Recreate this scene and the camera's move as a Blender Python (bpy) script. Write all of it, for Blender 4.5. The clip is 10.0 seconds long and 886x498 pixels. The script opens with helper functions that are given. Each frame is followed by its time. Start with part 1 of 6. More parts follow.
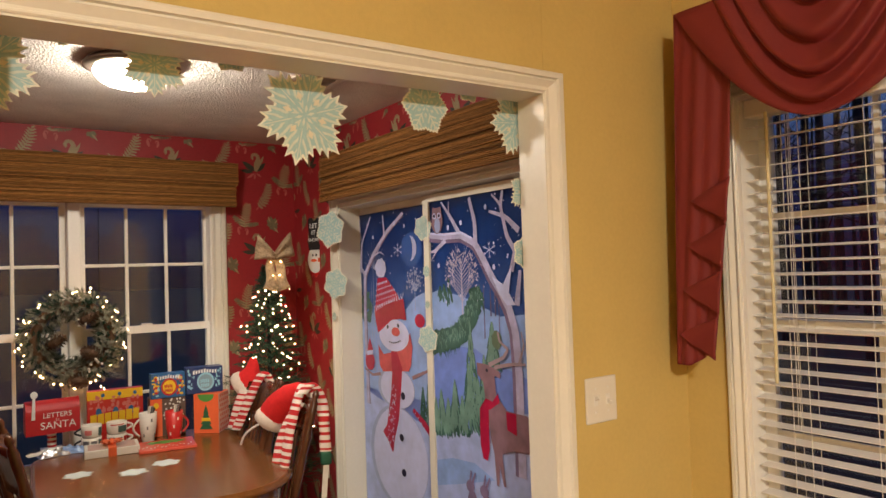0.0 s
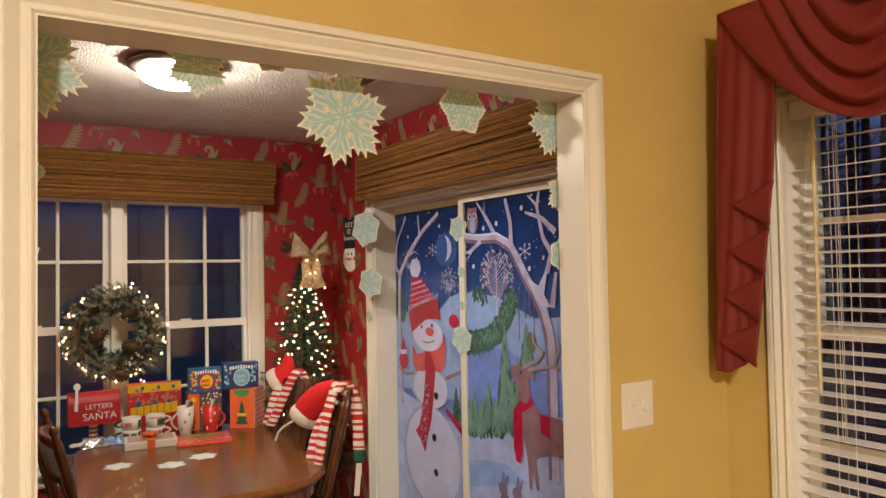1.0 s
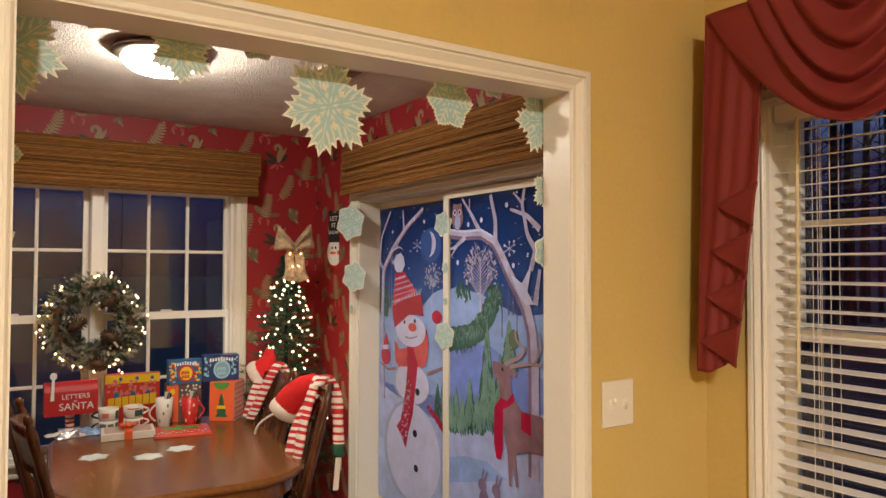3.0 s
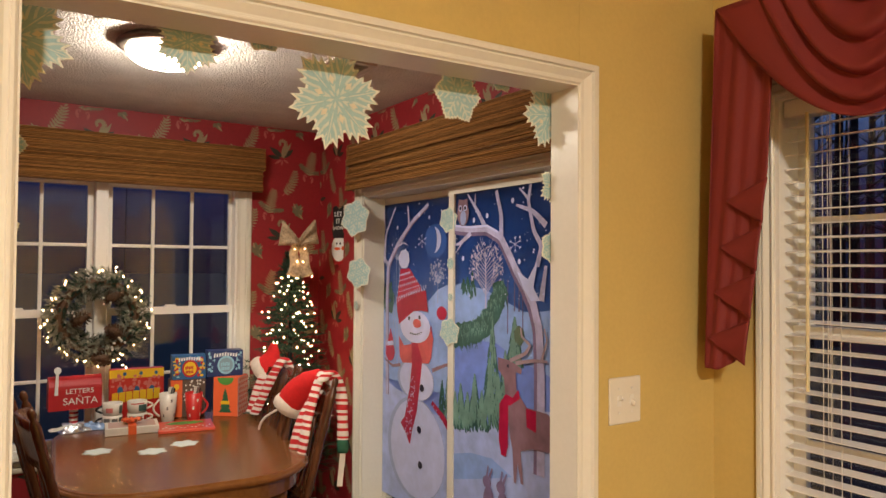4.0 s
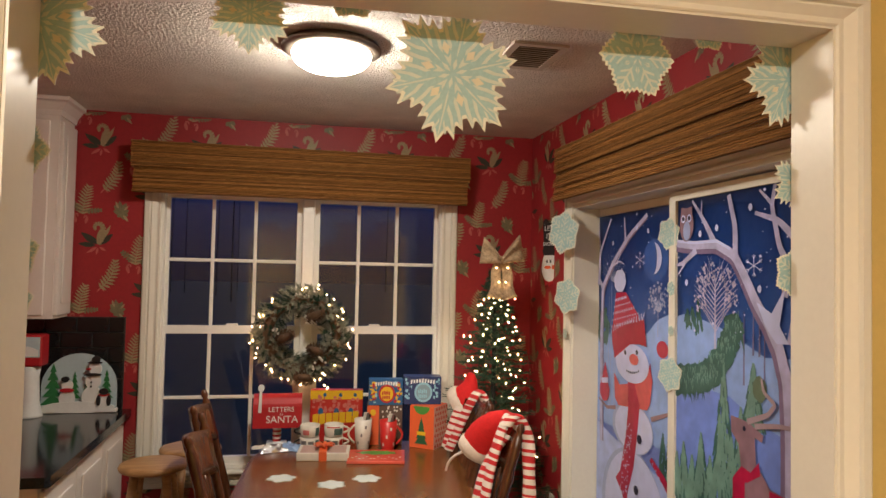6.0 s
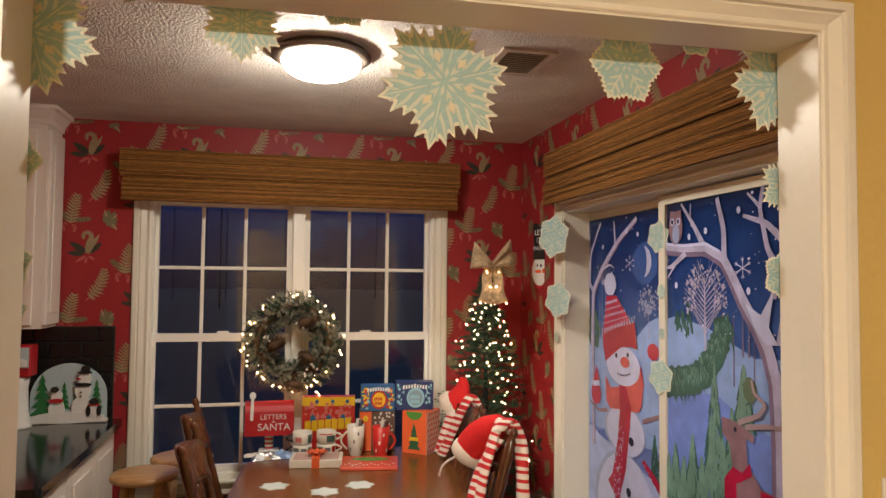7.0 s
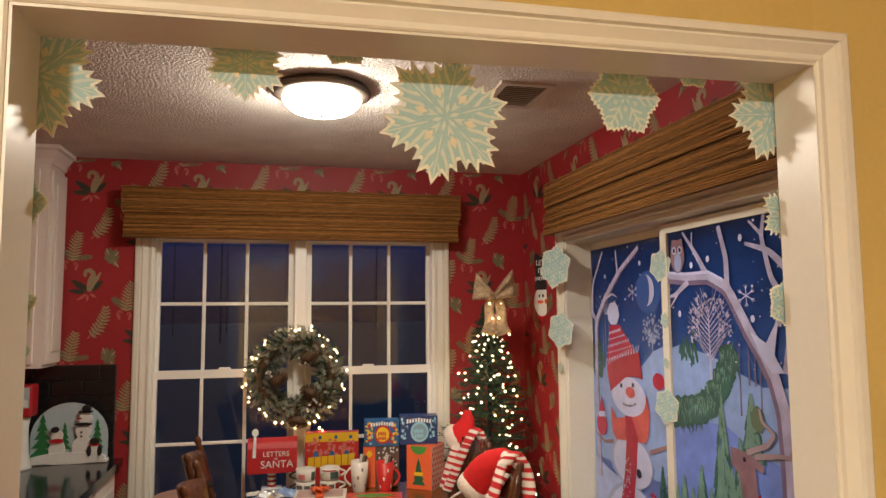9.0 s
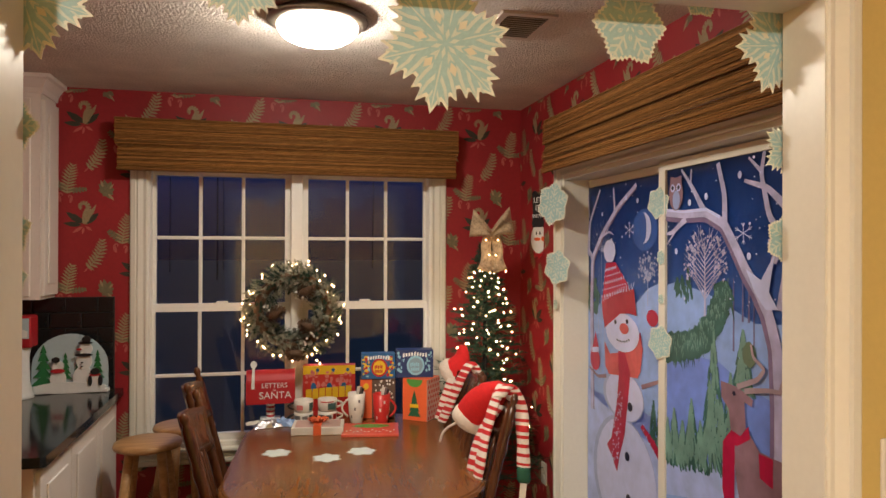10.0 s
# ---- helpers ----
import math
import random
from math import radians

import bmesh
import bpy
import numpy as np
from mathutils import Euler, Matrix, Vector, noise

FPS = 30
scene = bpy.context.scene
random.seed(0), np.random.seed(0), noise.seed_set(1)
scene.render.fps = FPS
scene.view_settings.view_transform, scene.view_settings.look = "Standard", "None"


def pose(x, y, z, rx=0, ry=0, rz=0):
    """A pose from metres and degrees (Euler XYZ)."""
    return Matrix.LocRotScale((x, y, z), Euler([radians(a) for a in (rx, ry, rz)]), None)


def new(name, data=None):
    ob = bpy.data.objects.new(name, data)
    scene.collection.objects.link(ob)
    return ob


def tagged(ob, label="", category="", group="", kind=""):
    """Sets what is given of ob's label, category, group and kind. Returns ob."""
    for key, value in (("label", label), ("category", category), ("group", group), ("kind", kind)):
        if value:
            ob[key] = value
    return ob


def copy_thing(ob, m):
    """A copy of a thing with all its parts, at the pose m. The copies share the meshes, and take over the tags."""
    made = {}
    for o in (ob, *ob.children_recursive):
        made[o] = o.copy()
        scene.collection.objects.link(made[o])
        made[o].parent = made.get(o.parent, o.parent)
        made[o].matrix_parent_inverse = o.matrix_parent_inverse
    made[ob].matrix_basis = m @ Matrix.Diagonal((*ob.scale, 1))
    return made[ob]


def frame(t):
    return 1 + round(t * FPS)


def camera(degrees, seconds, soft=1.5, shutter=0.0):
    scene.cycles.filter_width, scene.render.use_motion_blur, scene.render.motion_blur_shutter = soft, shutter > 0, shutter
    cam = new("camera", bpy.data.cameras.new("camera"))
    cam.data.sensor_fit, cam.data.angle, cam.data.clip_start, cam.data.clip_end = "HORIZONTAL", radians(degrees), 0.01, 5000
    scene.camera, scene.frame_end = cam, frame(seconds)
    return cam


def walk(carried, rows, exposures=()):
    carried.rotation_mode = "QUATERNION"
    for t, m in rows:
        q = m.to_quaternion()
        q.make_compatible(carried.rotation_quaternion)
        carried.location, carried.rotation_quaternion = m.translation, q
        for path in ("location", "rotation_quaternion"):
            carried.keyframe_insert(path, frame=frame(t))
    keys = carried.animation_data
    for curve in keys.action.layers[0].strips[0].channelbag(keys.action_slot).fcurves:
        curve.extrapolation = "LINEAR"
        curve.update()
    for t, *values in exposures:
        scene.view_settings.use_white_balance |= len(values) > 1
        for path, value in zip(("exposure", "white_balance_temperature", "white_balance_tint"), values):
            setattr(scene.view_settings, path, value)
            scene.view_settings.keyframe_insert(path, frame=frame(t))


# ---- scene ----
cam = camera(65.04, 10.0)
# seconds, place, pitch, roll, yaw
PATH = [
    (0, 0.1503, 0.2864, 1.6019, 1.77, 1.85, -35.19),
    (0.5, 0.1430, 0.2913, 1.6005, 1.72, 1.94, -32.05),
    (1, 0.1464, 0.2945, 1.6071, 1.79, 1.03, -32.46),
    (1.5, 0.1430, 0.2996, 1.5976, 1.86, 0.20, -32.94),
    (2, 0.1510, 0.2997, 1.5945, 1.78, 0.13, -33.62),
    (2.5, 0.1545, 0.2951, 1.5996, 1.71, -0.05, -33.79),
    (4, 0.1549, 0.3194, 1.5907, 1.37, -0.42, -33.46),
    (4.5, 0.1712, 0.3209, 1.5854, 1.33, -0.34, -33.41),
    (5, 0.3059, 0.3657, 1.6016, 1.07, 1.40, -28.63),
    (5.5, 0.4741, 0.6192, 1.6172, 0.52, -0.53, -21.62),
    (6, 0.6114, 0.6686, 1.6296, 2.24, -1.19, -12.16),
    (7.5, 0.5943, 0.6586, 1.6325, 2.65, -0.34, -13.35),
    (8, 0.5912, 0.6575, 1.6307, 2.44, -0.36, -12.93),
    (8.5, 0.5896, 0.6631, 1.6334, 2.80, -0.04, -11.91),
    (9, 0.5942, 0.6626, 1.6390, 5.16, 0.41, -12.96),
    (9.5, 0.5929, 0.6581, 1.6364, 4.19, 0.34, -13.17),
    (10, 0.5936, 0.6728, 1.6238, 0.16, -0.16, -13.27),
]
walk(cam, [(t, pose(x, y, z, 90 + pitch, roll, yaw)) for t, x, y, z, pitch, roll, yaw in PATH])

# ---- world and light ----
world = bpy.data.worlds.new("dusk")
scene.world = world
world.use_nodes = True
wn = world.node_tree
wbg = wn.nodes["Background"]
wtc = wn.nodes.new("ShaderNodeTexCoord")
wsep = wn.nodes.new("ShaderNodeSeparateXYZ")
wramp = wn.nodes.new("ShaderNodeValToRGB")
wn.links.new(wtc.outputs["Generated"], wsep.inputs[0])
wn.links.new(wsep.outputs["Z"], wramp.inputs[0])
wn.links.new(wramp.outputs[0], wbg.inputs[0])
wramp.color_ramp.elements[0].position, wramp.color_ramp.elements[0].color = 0.0, (0.018, 0.021, 0.062, 1)
wramp.color_ramp.elements[1].position, wramp.color_ramp.elements[1].color = 0.25, (0.24, 0.44, 1.0, 1)
wmid = wramp.color_ramp.elements.new(0.13)
wmid.color = (0.046, 0.056, 0.185, 1)
wbg.inputs[1].default_value = 0.34
LAMP_DINING = 132.0
LAMP_LIVING = 950.0
LAMP_WARM = (1.0, 0.90, 0.75)
scene.view_settings.exposure = 0.0


# ---- material helpers ----
def mat(name, color, rough=0.6, metal=0.0, vary=0.06, scale=6.0, fine=60.0, bump=0.0, bump_scale=80.0, spec=0.5, stretch=(1, 1, 1)):
    """A painted or natural surface: base colour with broad and fine variation, and a fine relief."""
    m = bpy.data.materials.new(name)
    m.use_nodes = True
    nt = m.node_tree
    b = nt.nodes["Principled BSDF"]
    b.inputs["Roughness"].default_value, b.inputs["Metallic"].default_value = rough, metal
    b.inputs["Specular IOR Level"].default_value = spec
    tc = nt.nodes.new("ShaderNodeTexCoord")
    mp = nt.nodes.new("ShaderNodeMapping")
    mp.inputs["Scale"].default_value = stretch
    nt.links.new(tc.outputs["Object"], mp.inputs[0])
    n1, n2 = nt.nodes.new("ShaderNodeTexNoise"), nt.nodes.new("ShaderNodeTexNoise")
    n1.inputs["Scale"].default_value, n2.inputs["Scale"].default_value = scale, fine
    n1.inputs["Detail"].default_value = 4
    add = nt.nodes.new("ShaderNodeMath")
    add.operation = "ADD"
    for n, k in ((n1, 0), (n2, 1)):
        nt.links.new(mp.outputs[0], n.inputs["Vector"])
        nt.links.new(n.outputs["Fac"], add.inputs[k])
    rng = nt.nodes.new("ShaderNodeMapRange")
    rng.inputs[1].default_value, rng.inputs[2].default_value = 0.6, 1.4
    rng.inputs[3].default_value, rng.inputs[4].default_value = 1 - vary, 1 + vary
    nt.links.new(add.outputs[0], rng.inputs[0])
    mul = nt.nodes.new("ShaderNodeVectorMath")
    mul.operation = "SCALE"
    mul.inputs[0].default_value = color
    nt.links.new(rng.outputs[0], mul.inputs["Scale"])
    nt.links.new(mul.outputs[0], b.inputs["Base Color"])
    if bump:
        n3, bp = nt.nodes.new("ShaderNodeTexNoise"), nt.nodes.new("ShaderNodeBump")
        n3.inputs["Scale"].default_value = bump_scale
        n3.inputs["Detail"].default_value = 3
        nt.links.new(mp.outputs[0], n3.inputs["Vector"])
        nt.links.new(n3.outputs["Fac"], bp.inputs["Height"])
        bp.inputs["Strength"].default_value, bp.inputs["Distance"].default_value = bump, 0.004
        nt.links.new(bp.outputs[0], b.inputs["Normal"])
    return m


def glow(name, color, strength):
    m = bpy.data.materials.new(name)
    m.use_nodes = True
    b = m.node_tree.nodes["Principled BSDF"]
    b.inputs["Base Color"].default_value = (0.9, 0.88, 0.82, 1)
    b.inputs["Emission Color"].default_value = (*color, 1)
    b.inputs["Emission Strength"].default_value = strength
    return m


def glass(name, rough=0.0):
    m = bpy.data.materials.new(name)
    m.use_nodes = True
    nt = m.node_tree
    out = nt.nodes["Material Output"]
    clear, shine, mix, fr = (nt.nodes.new("ShaderNodeBsdf" + k) if k in ("Transparent", "Glossy") else nt.nodes.new("ShaderNode" + k) for k in ("Transparent", "Glossy", "MixShader", "Fresnel"))
    shine.inputs["Roughness"].default_value = rough
    fr.inputs[0].default_value = 1.5
    nt.links.new(fr.outputs[0], mix.inputs[0])
    nt.links.new(clear.outputs[0], mix.inputs[1])
    nt.links.new(shine.outputs[0], mix.inputs[2])
    nt.links.new(mix.outputs[0], out.inputs["Surface"])
    return m


def wood(name, dark, light, rough=0.3, grain=(1, 12, 12), scale=3.0):
    """Stained wood with drawn-out grain."""
    m = bpy.data.materials.new(name)
    m.use_nodes = True
    nt = m.node_tree
    b = nt.nodes["Principled BSDF"]
    tc, mp = nt.nodes.new("ShaderNodeTexCoord"), nt.nodes.new("ShaderNodeMapping")
    mp.inputs["Scale"].default_value = grain
    nt.links.new(tc.outputs["Object"], mp.inputs[0])
    n, n2 = nt.nodes.new("ShaderNodeTexNoise"), nt.nodes.new("ShaderNodeTexNoise")
    n.inputs["Scale"].default_value, n.inputs["Detail"].default_value, n.inputs["Distortion"].default_value = scale, 8, 1.2
    n2.inputs["Scale"].default_value = scale * 9
    for k in (n, n2):
        nt.links.new(mp.outputs[0], k.inputs["Vector"])
    mx = nt.nodes.new("ShaderNodeMath")
    mx.operation = "MULTIPLY_ADD"
    mx.inputs[1].default_value = 0.35
    nt.links.new(n2.outputs["Fac"], mx.inputs[0])
    nt.links.new(n.outputs["Fac"], mx.inputs[2])
    r = nt.nodes.new("ShaderNodeValToRGB")
    r.color_ramp.elements[0].position, r.color_ramp.elements[0].color = 0.45, (*dark, 1)
    r.color_ramp.elements[1].position, r.color_ramp.elements[1].color = 0.85, (*light, 1)
    nt.links.new(mx.outputs[0], r.inputs[0])
    nt.links.new(r.outputs[0], b.inputs["Base Color"])
    b.inputs["Roughness"].default_value = rough
    bp = nt.nodes.new("ShaderNodeBump")
    bp.inputs["Strength"].default_value, bp.inputs["Distance"].default_value = 0.12, 0.002
    nt.links.new(mx.outputs[0], bp.inputs["Height"])
    nt.links.new(bp.outputs[0], b.inputs["Normal"])
    return m


# ---- mesh helpers ----
def mesh_of(name, bm, material):
    me = bpy.data.meshes.new(name)
    bmesh.ops.recalc_face_normals(bm, faces=bm.faces)
    bm.to_mesh(me)
    bm.free()
    for m in (material if isinstance(material, (list, tuple)) else (material,)):
        me.materials.append(m)
    return me


def part(name, bm, material, parent, label="", smooth=False, at=None):
    me = mesh_of(name, bm, material)
    if smooth:
        for p in me.polygons:
            p.use_smooth = True
    ob = new(name, me)
    ob.parent = parent
    if at is not None:
        ob.matrix_basis = at
    return tagged(ob, label)


def shape(name, bm, material, label, category="", group="", kind="", smooth=False, at=None):
    ob = part(name, bm, material, None, "", smooth, at)
    return tagged(ob, label, category, group, kind)


def thing(name, at, label, category, group=""):
    ob = new(name)
    ob.empty_display_size = 0.05
    ob.matrix_basis = at
    return tagged(ob, label, category, group)


def box(bm, x0, x1, y0, y1, z0, z1, bevel=0.0, seg=1, m=None):
    c = bmesh.ops.create_cube(bm, size=1.0)["verts"]
    for v in c:
        v.co = Vector((x0 + (v.co.x + 0.5) * (x1 - x0), y0 + (v.co.y + 0.5) * (y1 - y0), z0 + (v.co.z + 0.5) * (z1 - z0)))
    if bevel:
        e = list({e for v in c for e in v.link_edges})
        r = bmesh.ops.bevel(bm, geom=e, offset=bevel, segments=seg, profile=0.5, affect="EDGES")
        c = list(set(v for v in c if v.is_valid) | set(r["verts"]))
    if m is not None:
        bmesh.ops.transform(bm, matrix=m, verts=c)
    return bm


def boxes(*rows, bevel=0.0):
    bm = bmesh.new()
    for r in rows:
        box(bm, *r, bevel=bevel)
    return bm


def lathe(bm, profile, n=24, m=None):
    """A turned form from (radius, height) pairs."""
    rings = []
    for r, z in profile:
        if r < 1e-5:
            rings.append([bm.verts.new((0, 0, z))])
        else:
            rings.append([bm.verts.new((r * math.cos(math.tau * k / n), r * math.sin(math.tau * k / n), z)) for k in range(n)])
    for a, b in zip(rings, rings[1:]):
        for k in range(n):
            j = (k + 1) % n
            if len(a) > 1 and len(b) > 1:
                bm.faces.new((a[k], a[j], b[j], b[k]))
            elif len(a) > 1:
                bm.faces.new((a[k], a[j], b[0]))
            elif len(b) > 1:
                bm.faces.new((a[0], b[j], b[k]))
    if m is not None:
        bmesh.ops.transform(bm, matrix=m, verts=[v for r in rings for v in r])
    return bm


def tube(bm, pts, radii, n=8, cap=True):
    """A round tube through points."""
    pts = [Vector(p) for p in pts]
    if not isinstance(radii, (list, tuple)):
        radii = [radii] * len(pts)
    rings = []
    for k, p in enumerate(pts):
        d = (pts[min(k + 1, len(pts) - 1)] - pts[max(k - 1, 0)]).normalized()
        u = d.orthogonal().normalized() if k == 0 else (u - d * u.dot(d)).normalized()
        w = d.cross(u)
        rings.append([bm.verts.new(p + radii[k] * (u * math.cos(math.tau * j / n) + w * math.sin(math.tau * j / n))) for j in range(n)])
    for a, b in zip(rings, rings[1:]):
        for j in range(n):
            bm.faces.new((a[j], a[(j + 1) % n], b[(j + 1) % n], b[j]))
    if cap:
        bm.faces.new(rings[0])
        bm.faces.new(rings[-1])
    return bm


def slab(bm, outline, z0, z1, m=None):
    """A plate with the given outline of (x, y), from z0 to z1."""
    a = [bm.verts.new((x, y, z0)) for x, y in outline]
    b = [bm.verts.new((x, y, z1)) for x, y in outline]
    bm.faces.new(a)
    bm.faces.new(b)
    for k in range(len(a)):
        j = (k + 1) % len(a)
        bm.faces.new((a[k], a[j], b[j], b[k]))
    if m is not None:
        bmesh.ops.transform(bm, matrix=m, verts=a + b)
    return bm


def smooth_path(pts, n=6):
    pts = [Vector(p) for p in pts]
    out = []
    for i in range(len(pts) - 1):
        p0, p1, p2, p3 = pts[max(i - 1, 0)], pts[i], pts[i + 1], pts[min(i + 2, len(pts) - 1)]
        for k in range(n):
            t = k / n
            out.append(0.5 * ((2 * p1) + (p2 - p0) * t + (2 * p0 - 5 * p1 + 4 * p2 - p3) * t * t + (3 * p1 - p0 - 3 * p2 + p3) * t ** 3))
    return out + [pts[-1]]


# ---- materials ----
M_YELLOW = mat("yellow_wall_paint", (0.55, 0.405, 0.135), 0.75, vary=0.05, bump=0.12, bump_scale=220)
M_WHITE = mat("white_trim_paint", (0.71, 0.685, 0.61), 0.35, vary=0.03, bump=0.04, bump_scale=60)
M_SASH = mat("white_sash_paint", (0.80, 0.78, 0.74), 0.35, vary=0.03)
M_CEIL = mat("stippled_ceiling", (0.74, 0.69, 0.63), 0.9, vary=0.16, fine=120, bump=1.0, bump_scale=105)
M_CEIL.node_tree.nodes["Bump"].inputs["Distance"].default_value = 0.016
M_RED = mat("red_wallpaper", (0.295, 0.013, 0.020), 0.55, vary=0.10, scale=3, bump=0.05, bump_scale=300)
M_FLOOR = wood("floor_wood", (0.10, 0.035, 0.015), (0.22, 0.09, 0.04), 0.35, (12, 1, 12))
M_TABLE = wood("stained_table_wood", (0.135, 0.048, 0.012), (0.172, 0.067, 0.018), 0.22, (8, 1.2, 8))
M_TABLE.node_tree.nodes["Bump"].inputs["Strength"].default_value = 0.03
M_CHAIR = wood("dark_chair_wood", (0.045, 0.014, 0.006), (0.115, 0.041, 0.016), 0.24, (8, 8, 1.2))
M_STOOL = wood("light_stool_wood", (0.32, 0.16, 0.06), (0.50, 0.28, 0.12), 0.4)
M_GLASS = glass("window_glass")
M_CURTAIN = mat("burgundy_cloth", (0.175, 0.014, 0.014), 0.7, vary=0.08, fine=200, bump=0.25, bump_scale=260)
M_BAMBOO = wood("bamboo_reed", (0.14, 0.055, 0.014), (0.38, 0.19, 0.058), 0.5, (2, 2, 30), 9.0)
reed_nt = M_BAMBOO.node_tree
reed_geo, reed_rng, reed_mul = reed_nt.nodes.new("ShaderNodeNewGeometry"), reed_nt.nodes.new("ShaderNodeMapRange"), reed_nt.nodes.new("ShaderNodeVectorMath")
reed_rng.inputs[3].default_value, reed_rng.inputs[4].default_value = 0.62, 1.45
reed_mul.operation = "SCALE"
reed_nt.links.new(reed_geo.outputs["Random Per Island"], reed_rng.inputs[0])
reed_nt.links.new(reed_rng.outputs[0], reed_mul.inputs["Scale"])
reed_nt.links.new(reed_nt.nodes["Color Ramp"].outputs[0], reed_mul.inputs[0])
reed_nt.links.new(reed_mul.outputs[0], reed_nt.nodes["Principled BSDF"].inputs["Base Color"])
M_LIGHT = glow("lit_dome_glass", LAMP_WARM, LAMP_DINING)
M_LIGHT2 = glow("lit_living_dome", LAMP_WARM, LAMP_LIVING)
M_BRONZE = mat("bronze_pan", (0.20, 0.165, 0.13), 0.35, 0.8)
M_CAB = mat("white_cabinet_paint", (0.74, 0.68, 0.64), 0.4, vary=0.03)
M_GRANITE = mat("black_granite", (0.018, 0.019, 0.020), 0.12, vary=0.5, scale=60, fine=300)
M_TILE = mat("black_glazed_tile", (0.012, 0.012, 0.013), 0.25, vary=0.3)
M_GROUT = mat("dark_grout", (0.030, 0.028, 0.026), 0.8)
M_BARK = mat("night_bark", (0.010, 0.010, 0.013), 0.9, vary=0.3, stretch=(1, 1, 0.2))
M_GROUND = mat("leaf_litter", (0.022, 0.020, 0.018), 0.95, vary=0.4, scale=2)

# ---- the large structure ----
XR, YW = 1.953, 4.49           # dining room's door wall and window wall
YN, YF = 1.865, 1.970          # near and far face of the wall with the wide opening
OX0, OX1, OZ = 0.203, 1.662, 2.144   # the wide opening
XL = 2.34                      # living room's window wall
H, HL = 2.44, 3.30             # ceiling heights
KX = -0.81                     # kitchen wall

shape("floor", boxes((-3.6, XL + 0.2, -4.8, YW + 0.2, -0.12, 0.0)), M_FLOOR, "brown wooden floor of both rooms", "floor", kind="structure")
shape("ceiling", boxes((KX - 0.1, XR + 0.25, 1.880, YW + 0.2, H, H + 0.12)), M_CEIL, "white stippled popcorn ceiling over the dining corner", "ceiling", kind="structure")
shape("ceiling_living", boxes((-3.6, XL + 0.2, -4.8, YF, HL, HL + 0.12)), M_CEIL, "white stippled ceiling of the living room", "ceiling", kind="structure")
# the old wall with the opening runs slightly askew, and its head sags a little towards one end
ASKEW = Matrix(((1, 0, 0, 0), (0.0665, 1, 0, -0.0665 * OX1), (0.036, 0, 1, -0.036 * OX1), (0, 0, 0, 1)))


def askew(ob):
    for c in (ob, *ob.children):
        if c.type == "MESH":
            c.data.transform(ASKEW)
    return ob


askew(shape("wall_opening", boxes((-3.6, OX0 - 0.012, YN, YF, -0.2, HL + 0.3), (OX0 - 0.012, OX1 + 0.012, YN, YF, OZ + 0.012, HL + 0.3)), M_YELLOW, "yellow painted wall with a wide cased opening", "wall", kind="structure"))
shape("wall_opening_east", boxes((OX1 + 0.012, XL, YN, YF, 0, HL)), M_YELLOW, "yellow painted wall beside the wide opening", "wall", kind="structure")
LY0, LY1, LZ0, LZ1 = 0.85, 1.632, 0.62, 2.16      # living room window
shape("wall_living_east", boxes((XL, XL + 0.15, LY1, YF, 0, HL), (XL, XL + 0.15, -4.8, LY0, 0, HL), (XL, XL + 0.15, LY0, LY1, 0, LZ0), (XL, XL + 0.15, LY0, LY1, LZ1, HL)), M_YELLOW, "yellow painted wall with a window behind blinds", "wall", kind="structure")
shape("wall_living_west", boxes((-3.75, -3.6, -4.8, YF, 0, HL)), M_YELLOW, "yellow painted living room wall", "wall", kind="structure")
shape("wall_living_south", boxes((-3.75, XL + 0.15, -4.95, -4.8, 0, HL)), M_YELLOW, "yellow painted living room wall", "wall", kind="structure")
WX0, WX1, WZ0, WZ1 = -0.062, 1.424, 0.60, 2.08    # dining window
shape("wall_window", boxes((KX - 0.15, WX0, YW, YW + 0.15, 0, H), (WX1, XR + 0.3, YW, YW + 0.15, 0, H), (WX0, WX1, YW, YW + 0.15, 0, WZ0), (WX0, WX1, YW, YW + 0.15, WZ1, H)), M_RED, "red wallpapered wall with fern motifs round a double window", "wall", kind="structure")
DY0, DY1, DZ = 2.26, 3.865, 1.995                 # sliding glass door
shape("wall_sliding_door", boxes((XR, XR + 0.2, DY1, YW, 0, H), (XR, XR + 0.2, YF, DY0, 0, H), (XR, XR + 0.2, DY0, DY1, DZ, H)), M_RED, "red wallpapered wall with fern motifs and a glass door", "wall", kind="structure")
shape("wall_kitchen", boxes((KX - 0.15, KX, 1.75, YW, 0, H)), M_RED, "red wallpapered kitchen wall", "wall", kind="structure")

# ---- wallpaper print ----
M_FROND = mat("print_beige", (0.31, 0.235, 0.13), 0.6, vary=0.2, fine=120)
M_DKLEAF = mat("print_dark_green", (0.035, 0.034, 0.022), 0.6, vary=0.2)
M_PINK = mat("print_rose", (0.44, 0.10, 0.085), 0.6, vary=0.2)
M_OLIVE = mat("print_olive", (0.16, 0.14, 0.075), 0.6, vary=0.25, fine=120)


